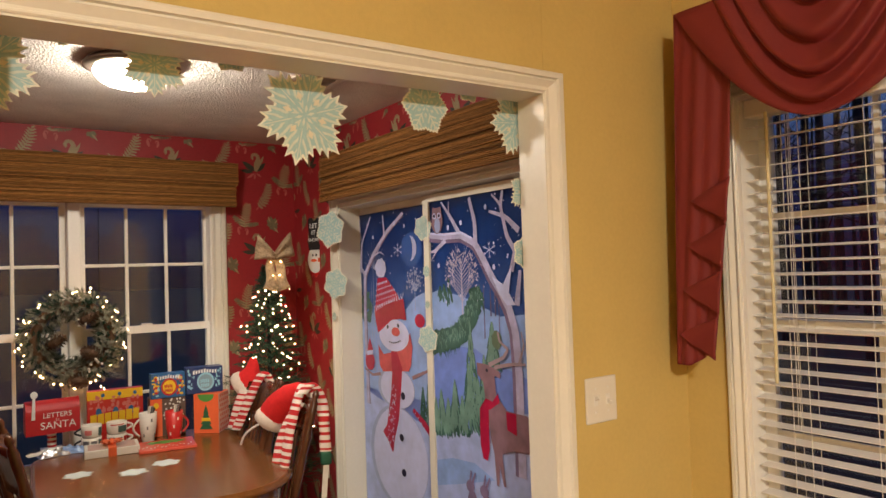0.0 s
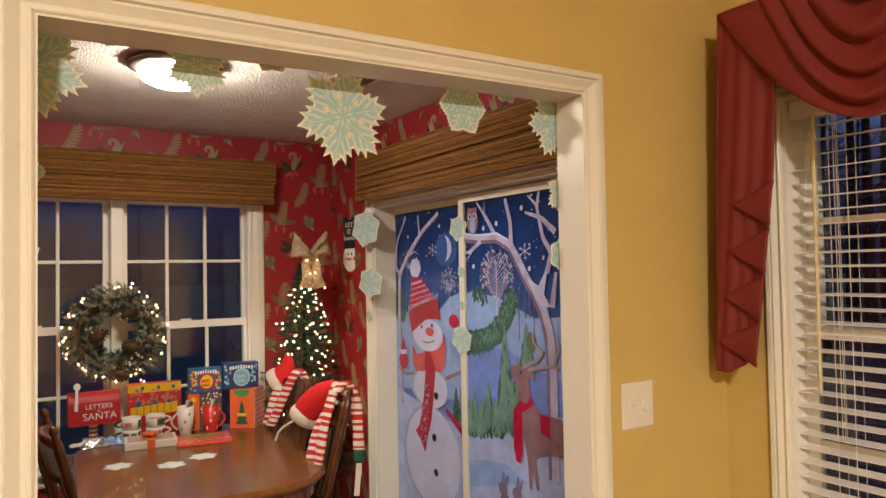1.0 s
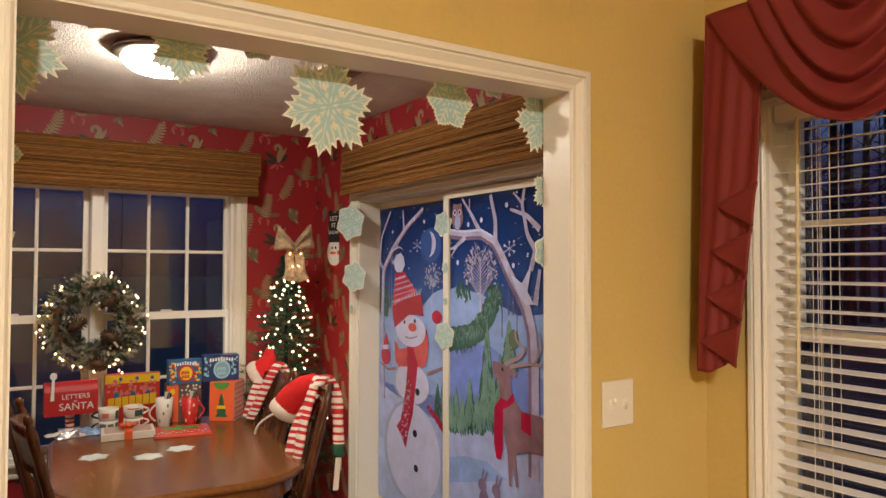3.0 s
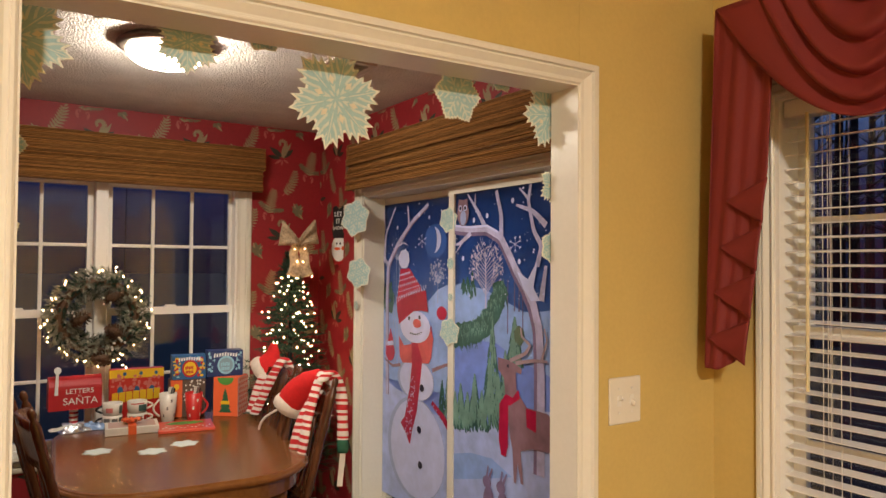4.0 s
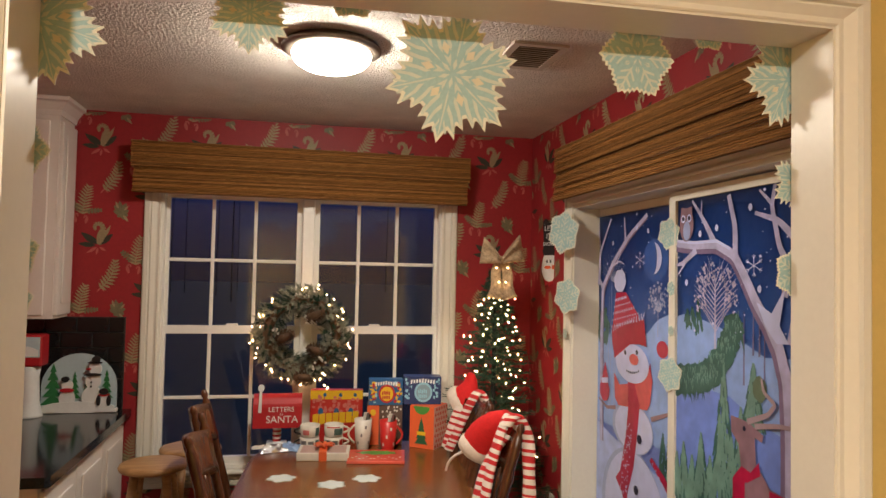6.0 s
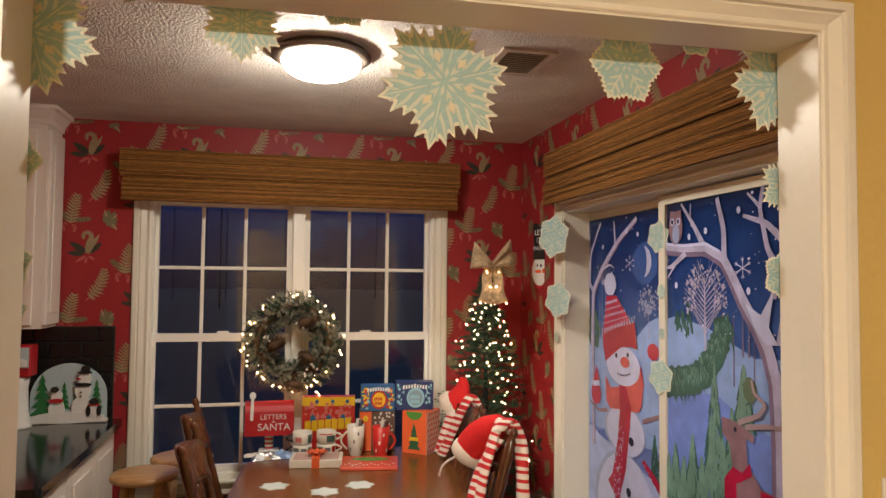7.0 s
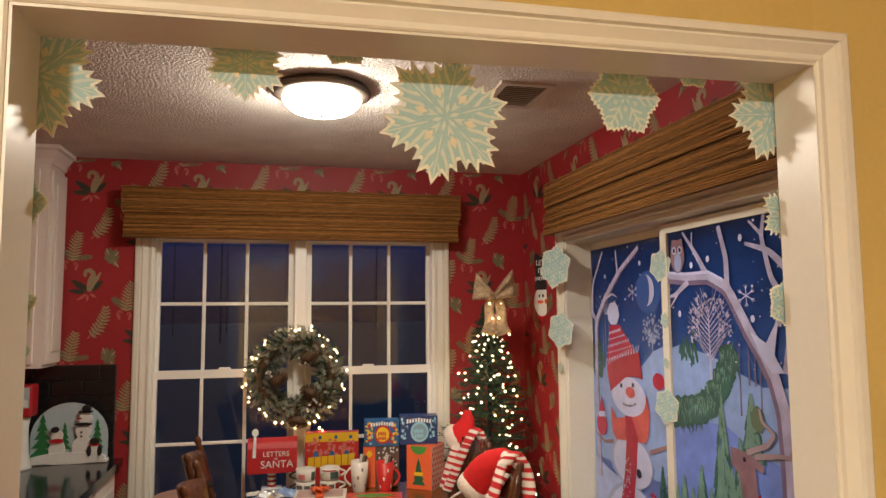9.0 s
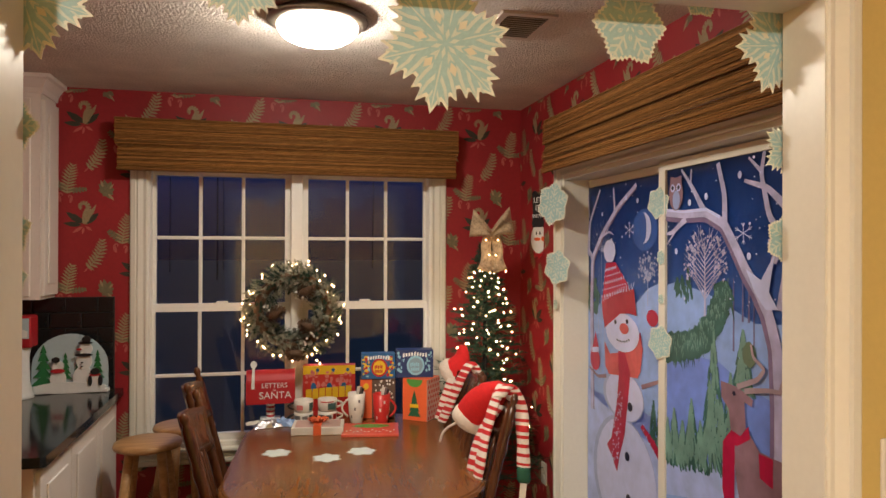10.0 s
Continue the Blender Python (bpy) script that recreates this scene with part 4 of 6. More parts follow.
A.stroke([(3.797, 1.591), (3.840, 1.640)], 0.034, 0.014)
A.stroke([(3.838, 1.603), (3.826, 1.767), (3.713, 1.917)], 0.030, 0.014)
A.stroke([(3.832, 1.790), (3.842, 1.905)], 0.018, 0.008)
A.stroke([(3.566, 1.805), (3.579, 1.914)], 0.022, 0.012)
A.stroke([(3.697, 1.695), (3.620, 1.715), (3.577, 1.700)], 0.016, 0.005)
A.stroke([(3.650, 1.712), (3.610, 1.750)], 0.008, 0.003)
A.layer("snowfall", P_WHITE, fine=True)
specks(A, random.Random(2), 26, 3.13, 3.78, 1.45, 1.92)
for y, z in ((3.36, 1.84), (3.69, 1.80), (3.60, 1.56), (3.46, 1.86)):
    A.disc(y, z, 0.010, 0.011, 10)
A.star(3.429, 1.718, 0.036, 0.0042)
A.layer("moon", P_WHITE)
n = 20
A.poly([(3.315 - 0.068 * math.sin(math.pi * k / n), 1.722 + 0.066 * math.cos(math.pi * k / n)) for k in range(n + 1)] + [(3.315 - 0.030 * math.sin(math.pi * k / n), 1.722 + 0.066 * math.cos(math.pi * k / n)) for k in range(n - 1, 0, -1)])
A.layer("body_shade", P_GREY)
A.disc(3.486, 0.622, 0.290, 0.272)
A.disc(3.488, 0.985, 0.188, 0.112)
A.layer("snowman_body", P_WHITE)
A.disc(3.470, 0.624, 0.272, 0.258)
A.disc(3.478, 0.985, 0.170, 0.105)
A.layer("twig_arm", P_BROWN, True)
A.stroke([(3.822, 1.060), (3.734, 1.029), (3.643, 1.045)], 0.012, 0.022)
A.stroke([(3.321, 1.054), (3.216, 1.091), (3.14, 1.115)], 0.024, 0.014)
A.layer("red_bird", P_RED, True)
A.disc(3.760, 1.106, 0.052, 0.052)
A.end()
A.poly([(3.790, 1.155), (3.721, 1.165), (3.757, 1.240)])
A.end()
A.disc(3.235, 1.352, 0.045, 0.034)
A.end()
A.layer("bird_belly", P_WHITE)
A.poly([(3.792, 1.135), (3.722, 1.145), (3.724, 1.170), (3.788, 1.160)])
A.layer("scarf_drape", P_DRED)
A.poly([(3.330, 1.285), (3.309, 1.205), (3.349, 1.150), (3.391, 1.198)])
A.layer("neck_scarf", P_ORANGE)
A.poly([(3.659, 1.202), (3.605, 1.155), (3.503, 1.174), (3.375, 1.210), (3.338, 1.263), (3.309, 1.216), (3.328, 1.116), (3.352, 1.086), (3.480, 1.074), (3.615, 1.060), (3.650, 1.091)])
A.layer("scarf", P_RED)
A.strip([(3.525, 1.178), (3.519, 1.060), (3.540, 0.932), (3.588, 0.775), (3.633, 0.732), (3.575, 0.686), (3.540, 0.640)], [(3.464, 1.182), (3.415, 1.095), (3.435, 0.970), (3.465, 0.820), (3.490, 0.760), (3.508, 0.722), (3.532, 0.638)])
A.layer("mitten_scarf", P_RED)
A.poly([(3.312, 0.902), (3.214, 0.854), (3.14, 0.80), (3.14, 0.755), (3.213, 0.812), (3.325, 0.883)])
A.layer("face", P_WHITE)
A.disc(3.490, 1.265, 0.152, 0.086)
A.layer("hat", P_RED)
A.strip([(3.646, 1.570), (3.662, 1.482), (3.685, 1.384), (3.679, 1.335), (3.654, 1.270)], [(3.551, 1.575), (3.471, 1.510), (3.400, 1.445), (3.371, 1.410), (3.400, 1.400)])
A.layer("hat_band", P_DRED)
A.strip([(3.685, 1.374), (3.610, 1.408), (3.538, 1.435), (3.460, 1.452), (3.382, 1.464)], [(3.656, 1.268), (3.595, 1.310), (3.514, 1.345), (3.424, 1.355), (3.359, 1.350)])
A.layer("pompom", P_WHITE)
A.disc(3.608, 1.625, 0.058, 0.052, 22, 0.05)
A.layer("button", P_DARK, True)
for y, z in ((3.413, 0.951), (3.438, 0.730), (3.425, 0.550)):
    A.disc(y, z, 0.021, 0.020, 12)
    A.end()
A.layer("eye", P_DARK, True)
for y, z in ((3.441, 1.318), (3.548, 1.306)):
    A.disc(y, z, 0.011, 0.011, 12)
    A.end()
A.layer("mouth", P_DARK, fine=True)
for k in range(7):
    q = k / 6
    A.disc(3.530 - 0.107 * q, 1.227 - 0.030 * q * (1 - q) + 0.012 * q, 0.0065, 0.005, 8)
A.layer("nose", P_ORANGE)
A.disc(3.466, 1.284, 0.042, 0.024, 14)
A.layer("knit_pattern", P_WHITE, fine=True)
for r in range(5):
    for k in range(8 + r):
        q = k / (7 + r)
        y0, y1 = 3.648 + 0.008 * r, 3.545 - 0.038 * r
        A.disc(y0 + (y1 - y0) * q, 1.535 - 0.031 * r + 0.018 * q * (1 + 0.5 * r), 0.006, 0.0045 if r % 2 else 0.008, 6)
for k in range(15):
    q = k / 14
    A.stroke([(3.684 - 0.302 * q, 1.380 + 0.092 * q ** 0.8), (3.680 - 0.302 * q, 1.400 + 0.092 * q ** 0.8)], 0.007, 0.007)
for k in range(60):
    z = rnd.uniform(0.68, 1.0)
    A.disc(3.50 + 0.06 * (1.0 - z) / 0.3 * 0.8 + rnd.uniform(-0.030, 0.030), z, 0.005, 0.004, 6)
for k in range(6):
    A.disc(3.295 - 0.026 * k, 0.880 - 0.021 * k, 0.005, 0.004, 6)
A.flush()

# the sheet with the reindeer
XB = PX2 + 0.010
pb = poster_sheet(XB, 2.32, 3.058, 0.30, 1.935, "glossy winter poster with an owl, pines and a reindeer")
B = Art(pb, XB - 0.002)
B.layer("far_hill", P_HILL)
B.poly([(3.055, 1.497), (2.993, 1.511), (2.804, 1.480), (2.678, 1.441), (2.55, 1.40), (2.42, 1.41), (2.325, 1.43), (2.325, 1.10), (3.055, 1.10)])
B.layer("slope", P_BLUE)
B.poly([(3.055, 1.275), (2.90, 1.255), (2.733, 1.252), (2.60, 1.20), (2.325, 1.14), (2.325, 0.82), (3.055, 0.82)])
B.layer("far_fir", P_GREEN, fine=True)
for y, z, h, w in ((2.955, 1.47, 0.07, 0.035), (2.915, 1.46, 0.11, 0.030), (2.985, 1.48, 0.05, 0.03)):
    B.fir(y, z, h, w, rnd, 26)
B.layer("bare_tree", P_TRUNK, True)
for y, z0, z1 in ((2.656, 1.30, 1.536), (2.610, 1.40, 1.537), (2.580, 1.40, 1.546), (2.556, 1.28, 1.474)):
    B.stroke([(y, z0), (y, z1)], 0.011, 0.004)
B.layer("near_snow", P_SNOW)
B.poly([(3.055, 0.305), (3.055, 0.835), (2.889, 0.864), (2.701, 0.919), (2.613, 0.967), (2.40, 1.014), (2.325, 1.02), (2.325, 0.305)])
B.layer("snow_shadow", P_HILL)
B.poly([(3.055, 0.70), (2.92, 0.735), (2.76, 0.745), (2.62, 0.70), (2.74, 0.665), (2.90, 0.62), (3.055, 0.58)])
B.layer("hedge", P_GREEN)
path = smooth_path(((3.05, 1.262, 0), (2.975, 1.270, 0), (2.903, 1.290, 0), (2.830, 1.320, 0), (2.787, 1.360, 0), (2.735, 1.425, 0), (2.706, 1.485, 0)), 9)
for k, p in enumerate(path):
    B.disc(p.x + rnd.uniform(-0.012, 0.012), p.y + rnd.uniform(-0.012, 0.012), 0.048, 0.052 - 0.020 * k / len(path), 11, 0.15)
B.layer("hedge_sprays", P_GREEN, fine=True)
for k in range(150):
    p = rnd.choice(path)
    y, z = p.x + rnd.uniform(-0.045, 0.045), p.y + rnd.uniform(-0.035, 0.045)
    B.poly([(y - 0.006, z), (y + 0.006, z), (y + rnd.uniform(-0.02, 0.02), z - rnd.uniform(0.03, 0.06))])
B.layer("hedge_lights", P_LGREEN, fine=True)
for k in range(170):
    p = rnd.choice(path)
    y, z = p.x + rnd.uniform(-0.035, 0.045), p.y + rnd.uniform(-0.025, 0.045)
    B.poly([(y - 0.003, z + 0.006), (y + 0.003, z + 0.006), (y + rnd.uniform(-0.008, 0.008), z - 0.018)])
FIRS = ((3.000, 0.848, 0.19, 0.060), (2.889, 0.869, 0.225, 0.065), (3.045, 0.845, 0.15, 0.04), (2.945, 0.855, 0.15, 0.05), (2.777, 0.900, 0.225, 0.075), (2.760, 0.930, 0.42, 0.075), (2.668, 0.975, 0.25, 0.060), (2.606, 1.175, 0.20, 0.060), (2.835, 0.880, 0.15, 0.05), (2.715, 0.940, 0.18, 0.05))
B.layer("fir", P_GREEN, True, True)
for y, z, h, w in FIRS:
    B.fir(y, z, h, w, rnd, 110)
    B.end()
B.layer("fir_frost", P_LGREEN, True, True)
for y, z, h, w in FIRS:
    B.fir(y, z + h * 0.05, h * 0.97, w * 0.75, rnd, 60)
    B.end()
B.layer("ornament", print_mat("poster_ornament", (0.11, 0.16, 0.11), 0.4))
B.disc(2.575, 1.300, 0.034, 0.040, 16, 0.06)
B.layer("white_tree", P_BRANCH, fine=True)
B.stroke([(2.808, 1.40), (2.810, 1.66)], 0.014, 0.005)
for k in range(22):
    sd = 1 if k % 2 else -1
    z0 = 1.455 + 0.0085 * k
    w = 0.125 * math.sin(math.pi * (0.22 + 0.70 * k / 22))
    B.stroke([(2.810, z0), (2.810 + sd * w * 0.5, z0 + 0.045), (2.810 + sd * w, z0 + 0.085)], 0.006, 0.002)
    B.stroke([(2.810 + sd * w * 0.5, z0 + 0.045), (2.810 + sd * w * 0.55, z0 + 0.085)], 0.003, 0.0015)
for k in range(130):
    a, q = rnd.uniform(-0.5, 3.65), rnd.uniform(0.45, 1.0)
    B.disc(2.810 + 0.125 * q * math.cos(a), 1.575 + 0.125 * q * math.sin(a), 0.006, 0.005, 6)
B.layer("branch_shade", P_BARK, True)
B.stroke([(3.056, 1.752), (2.942, 1.742), (2.806, 1.742), (2.712, 1.703), (2.662, 1.640), (2.604, 1.555), (2.548, 1.492), (2.500, 1.42), (2.466, 1.33), (2.455, 1.15), (2.455, 0.75)], 0.030, 0.060)
B.layer("branch", P_BRANCH, True)
B.stroke([(3.056, 1.772), (2.942, 1.760), (2.806, 1.760), (2.703, 1.718), (2.649, 1.649), (2.590, 1.565), (2.533, 1.502), (2.484, 1.432), (2.450, 1.336), (2.437, 1.17), (2.437, 0.75)], 0.034, 0.056)
B.stroke([(2.698, 1.710), (2.699, 1.812), (2.735, 1.922)], 0.034, 0.024)
B.stroke([(2.815, 1.765), (2.874, 1.842), (2.952, 1.924)], 0.034, 0.012)
B.stroke([(2.894, 1.868), (2.891, 1.919)], 0.012, 0.007)
B.stroke([(2.924, 1.742), (3.013, 1.695), (3.054, 1.690)], 0.028, 0.012)
B.stroke([(2.986, 1.707), (3.053, 1.645)], 0.013, 0.006)
B.stroke([(2.464, 1.590), (2.435, 1.672), (2.485, 1.736), (2.520, 1.865), (2.504, 1.931)], 0.034, 0.018)
B.stroke([(2.599, 1.850), (2.492, 1.819), (2.409, 1.755)], 0.014, 0.034)
B.stroke([(2.577, 1.920), (2.518, 1.870)], 0.010, 0.018)
B.stroke([(2.437, 1.450), (2.409, 1.593)], 0.040, 0.020)
B.layer("snow_in_fork", P_WHITE)
B.poly([(2.590, 1.569), (2.519, 1.537), (2.458, 1.619), (2.484, 1.503), (2.444, 1.451), (2.498, 1.448), (2.547, 1.495)])
B.layer("snowfall", P_WHITE, fine=True)
specks(B, random.Random(4), 46, 2.35, 3.04, 1.45, 1.92)
B.star(2.602, 1.683, 0.036, 0.0042)
for y, z in ((2.985, 1.625), (2.90, 1.80), (2.80, 1.815), (2.62, 1.87), (2.575, 1.61)):
    B.disc(y, z, 0.010, 0.012, 12)
B.layer("branch_snow", P_WHITE)
B.strip([(3.05, 1.786), (2.94, 1.774), (2.80, 1.776), (2.72, 1.745)], [(3.05, 1.776), (2.94, 1.764), (2.80, 1.764), (2.725, 1.735)])
B.layer("owl", P_BROWN)
B.disc(2.987, 1.838, 0.046, 0.062)
B.poly([(3.028, 1.870), (3.022, 1.905), (2.988, 1.898), (2.952, 1.903), (2.948, 1.868)])
B.layer("owl_front", P_GREY)
B.disc(2.985, 1.815, 0.024, 0.036)
B.layer("owl_eye", P_WHITE, True)
for y in (2.969, 3.008):
    B.disc(y, 1.861, 0.015, 0.015, 14)
    B.end()
B.layer("owl_pupil", P_DARK, True)
for y in (2.969, 3.008):
    B.disc(y, 1.861, 0.008, 0.009, 10)
    B.end()
B.layer("deer_body", P_BROWN)
B.strip([(2.714, 1.194), (2.711, 1.143), (2.672, 1.111), (2.660, 1.040), (2.648, 0.970), (2.627, 0.866), (2.605, 0.799)], [(2.660, 1.192), (2.615, 1.187), (2.593, 1.147), (2.586, 1.070), (2.517, 1.006), (2.480, 0.850), (2.540, 0.830)])
B.poly([(2.530, 1.010), (2.397, 1.006), (2.335, 0.98), (2.335, 0.86), (2.476, 0.848), (2.540, 0.850)])
B.poly([(2.612, 0.83), (2.560, 0.83), (2.550, 0.759), (2.540, 0.690), (2.556, 0.690), (2.577, 0.770), (2.586, 0.683), (2.601, 0.683)])
B.poly([(2.612, 1.185), (2.552, 1.163), (2.558, 1.140), (2.600, 1.150)])
B.layer("bunny", P_BARK, True)
for y in (2.775, 2.675):
    B.disc(y, 0.545, 0.040, 0.080)
    B.disc(y + 0.014, 0.638, 0.030, 0.027)
    B.stroke([(y + 0.002, 0.65), (y - 0.026, 0.705)], 0.020, 0.010)
    B.stroke([(y + 0.016, 0.65), (y + 0.004, 0.710)], 0.018, 0.010)
B.layer("antler", print_mat("poster_antler", (0.33, 0.25, 0.30), 0.3), True)
B.stroke([(2.629, 1.190), (2.531, 1.229), (2.498, 1.266), (2.552, 1.296), (2.562, 1.335)], 0.022, 0.011)
B.stroke([(2.593, 1.183), (2.478, 1.207), (2.395, 1.212)], 0.022, 0.012)
B.stroke([(2.432, 1.212), (2.398, 1.292), (2.414, 1.342)], 0.016, 0.008)
B.layer("deer_scarf", P_RED)
B.strip([(2.657, 1.045), (2.701, 0.997), (2.703, 0.841), (2.686, 0.781)], [(2.614, 1.036), (2.640, 1.000), (2.641, 0.827), (2.656, 0.778)])
B.poly([(2.660, 1.041), (2.614, 1.034), (2.572, 1.076), (2.565, 1.038), (2.628, 1.000), (2.670, 1.000)])
B.layer("saddle_cloth", P_RED)
B.poly([(2.524, 1.005), (2.461, 1.005), (2.461, 0.917), (2.519, 0.932)])
B.layer("deer_eye", P_DARK)
B.disc(2.643, 1.166, 0.008, 0.008, 10)
B.flush()

# ---- dining table ----
table = thing("dining_table", pose(0.905, 3.665, 0, 0, 0, -4.5), "brown stained wooden dining table with rounded corners", "table")


def rounded(hx, hy, r, n=9, bulge=0.0):
    pts = []
    for cx, cy, a0 in ((hx - r, hy - r, 0), (-hx + r, hy - r, 90), (-hx + r, -hy + r, 180), (hx - r, -hy + r, 270)):
        pts += [(cx + r * math.cos(radians(a0 + 90 * k / n)), cy + r * math.sin(radians(a0 + 90 * k / n))) for k in range(n + 1)]
    return [(x, y + (bulge if y > 0 else -bulge) * (1 - (x / hx) ** 2)) for x, y in pts]


def edge_top(hx, hy, r, bulge):
    bm = bmesh.new()
    rings = []
    for d, z in ((0.016, 0.733), (0.004, 0.736), (0.0, 0.742), (0.0, 0.750), (0.005, 0.757), (0.010, 0.758), (0.013, 0.763), (0.020, 0.765)):
        rings.append([bm.verts.new((x, y, z)) for x, y in rounded(hx - d, hy - d, r - d * 0.5, 12, bulge)])
    for a, b in zip(rings, rings[1:]):
        for k in range(len(a)):
            j = (k + 1) % len(a)
            bm.faces.new((a[k], a[j], b[j], b[k]))
    bm.faces.new(rings[0])
    bm.faces.new(rings[-1])
    return bm


part("tabletop", edge_top(0.50, 0.655, 0.30, 0.035), M_TABLE, table)
bm = bmesh.new()
slab(bm, rounded(0.455, 0.60, 0.27, 10, 0.03), 0.655, 0.7325)
part("apron", bm, M_TABLE, table)
for x in (-0.34, 0.34):
    for y in (-0.46, 0.46):
        part("leg", lathe(bmesh.new(), ((0.0, 0), (0.024, 0), (0.030, 0.05), (0.022, 0.09), (0.030, 0.30), (0.042, 0.46), (0.032, 0.50), (0.045, 0.53), (0.045, 0.655), (0, 0.655)), 16, pose(x, y, 0)), M_TABLE, table, "", True)


# ---- chairs ----
def dining_chair(at, label):
    """A wooden chair that faces +x, with turned back posts that lean back."""
    root = thing("dining_chair", at, label, "chair", "chairs round the table")
    back = lambda z, y: Vector((-0.20 - 0.254 * (z - 0.45), y, z))
    part("seat", slab(bmesh.new(), rounded(0.215, 0.215, 0.06, 5), 0.425, 0.452), M_CHAIR, root)
    for y in (-0.185, 0.185):
        bm = bmesh.new()
        prof = ((0.40, 0.017), (0.50, 0.016), (0.56, 0.020), (0.60, 0.015), (0.64, 0.019), (0.86, 0.017), (0.90, 0.021), (0.93, 0.016), (1.00, 0.019), (1.045, 0.017), (1.06, 0.010), (1.075, 0.016), (1.092, 0.012), (1.10, 0.003))
        tube(bm, [back(z, y * (1 + 0.10 * (z - 0.45))) for z, _ in prof], [r for _, r in prof], 12)
        part("back_post", bm, M_CHAIR, root, "", True)
    bm = bmesh.new()
    sheet(bm, lambda u, v: back(0.88 + 0.155 * v + 0.020 * math.sin(math.pi * u) * v, -0.19 + 0.38 * u) + Vector((-0.050 * math.sin(math.pi * u), 0, 0)), 14, 4, 0.020)
    part("crest_rail", bm, M_CHAIR, root, "", True)
    bm = bmesh.new()
    sheet(bm, lambda u, v: back(0.56 + 0.05 * v, -0.185 + 0.37 * u) + Vector((-0.016 * math.sin(math.pi * u), 0, 0)), 12, 2, 0.018)
    part("lower_rail", bm, M_CHAIR, root, "", True)
    for y in (-0.11, -0.055, 0.0, 0.055, 0.11):
        zz = (0.605, 0.66, 0.70, 0.76, 0.82, 0.86, 0.905)
        part("spindle", tube(bmesh.new(), [back(z, y) + Vector((-0.016, 0, 0)) for z in zz], [0.007, 0.010, 0.007, 0.011, 0.007, 0.010, 0.007], 8), M_CHAIR, root, "", True)
    for x in (-0.17, 0.18):
        for y in (-0.175, 0.175):
            part("leg", tube(bmesh.new(), ((x * 1.12, y * 1.1, 0.0), (x * 1.06, y * 1.05, 0.2), (x, y, 0.43)), (0.013, 0.020, 0.017), 10), M_CHAIR, root, "", True)
    for y in (-0.187, 0.187):
        part("stretcher", tube(bmesh.new(), ((-0.18, y, 0.18), (0.0, y, 0.18), (0.19, y, 0.18)), (0.009, 0.013, 0.009), 8), M_CHAIR, root, "", True)
    return root


ch = dining_chair(pose(0.600, 3.775, 0, 0, 0, 1), "dark-stained turned wooden dining chair pushed to the table")
copy_thing(ch, pose(0.655, 3.24, 0, 0, 0, 1))
for m in (pose(1.078, 3.30, 0, 0, 0, 180), pose(1.105, 3.80, 0, 0, 0, 177)):
    tagged(copy_thing(ch, m), "dark-stained wooden dining chair draped with a festive hat")


def stool(at):
    root = thing("bar_stool", at, "light wooden round bar stool beside the window", "stool", "stools at the window")
    part("seat", lathe(bmesh.new(), ((0.0, 0.730), (0.125, 0.730), (0.143, 0.737), (0.148, 0.748), (0.143, 0.760), (0.125, 0.765), (0.0, 0.762)), 32), M_STOOL, root, "", True)
    for k in range(4):
        a = math.tau * (k + 0.5) / 4
        c, s = math.cos(a), math.sin(a)
        part("leg", tube(bmesh.new(), ((0.185 * c, 0.185 * s, 0), (0.14 * c, 0.14 * s, 0.4), (0.092 * c, 0.092 * s, 0.732)), (0.018, 0.021, 0.020), 12), M_STOOL, root, "", True)
    for k in range(4):
        a, b = math.tau * (k + 0.5) / 4, math.tau * (k + 1.5) / 4
        z, r = 0.24 + 0.10 * (k % 2), 0.155
        part("rung", tube(bmesh.new(), ((r * math.cos(a), r * math.sin(a), z), (r * math.cos(b), r * math.sin(b), z)), 0.010, 8), M_STOOL, root, "", True)
    return root


st = stool(pose(0.02, 4.04, 0))
copy_thing(st, pose(0.140, 4.325, 0, 0, 0, 30))

# ---- kitchen corner ----
base = thing("base_cabinet", pose(0, 0, 0), "white panelled kitchen base cabinet under a dark counter", "cabinet")
CY0, CX = 3.30, -0.20
part("body", boxes((KX + 0.002, CX - 0.02, CY0, YW - 0.002, 0.10, 0.885)), M_CAB, base)
part("plinth", boxes((KX + 0.002, CX - 0.08, CY0 + 0.01, YW - 0.002, 0, 0.10)), M_DARK, base)
for y0, y1 in ((CY0 + 0.02, 3.68), (3.69, 4.07), (4.08, 4.46)):
    d = part("door", boxes((CX - 0.02, CX - 0.002, y0, y1, 0.13, 0.86), bevel=0.003), M_CAB, base)
    part("raised_panel", boxes((CX - 0.002, CX + 0.006, y0 + 0.06, y1 - 0.06, 0.19, 0.80), bevel=0.004), M_CAB, d)
part("end_panel", boxes((KX + 0.06, CX - 0.08, CY0 - 0.012, CY0, 0.16, 0.82), bevel=0.004), M_CAB, base)
shape("countertop", slab(bmesh.new(), ((KX + 0.001, CY0 - 0.03), (CX + 0.01, CY0 - 0.03), (CX + 0.025, CY0 - 0.015), (CX + 0.025, YW - 0.001), (KX + 0.001, YW - 0.001)), 0.8855, 0.922), M_GRANITE, "polished black granite countertop on the base cabinet", "countertop")
up = thing("wall_cabinet", pose(0, 0, 0), "white panelled upper kitchen cabinet with crown moulding", "cabinet")
UY, UX = 4.262, -0.492
part("body", boxes((KX + 0.002, UX - 0.001, UY, YW - 0.002, 1.390, H - 0.075)), M_CAB, up)
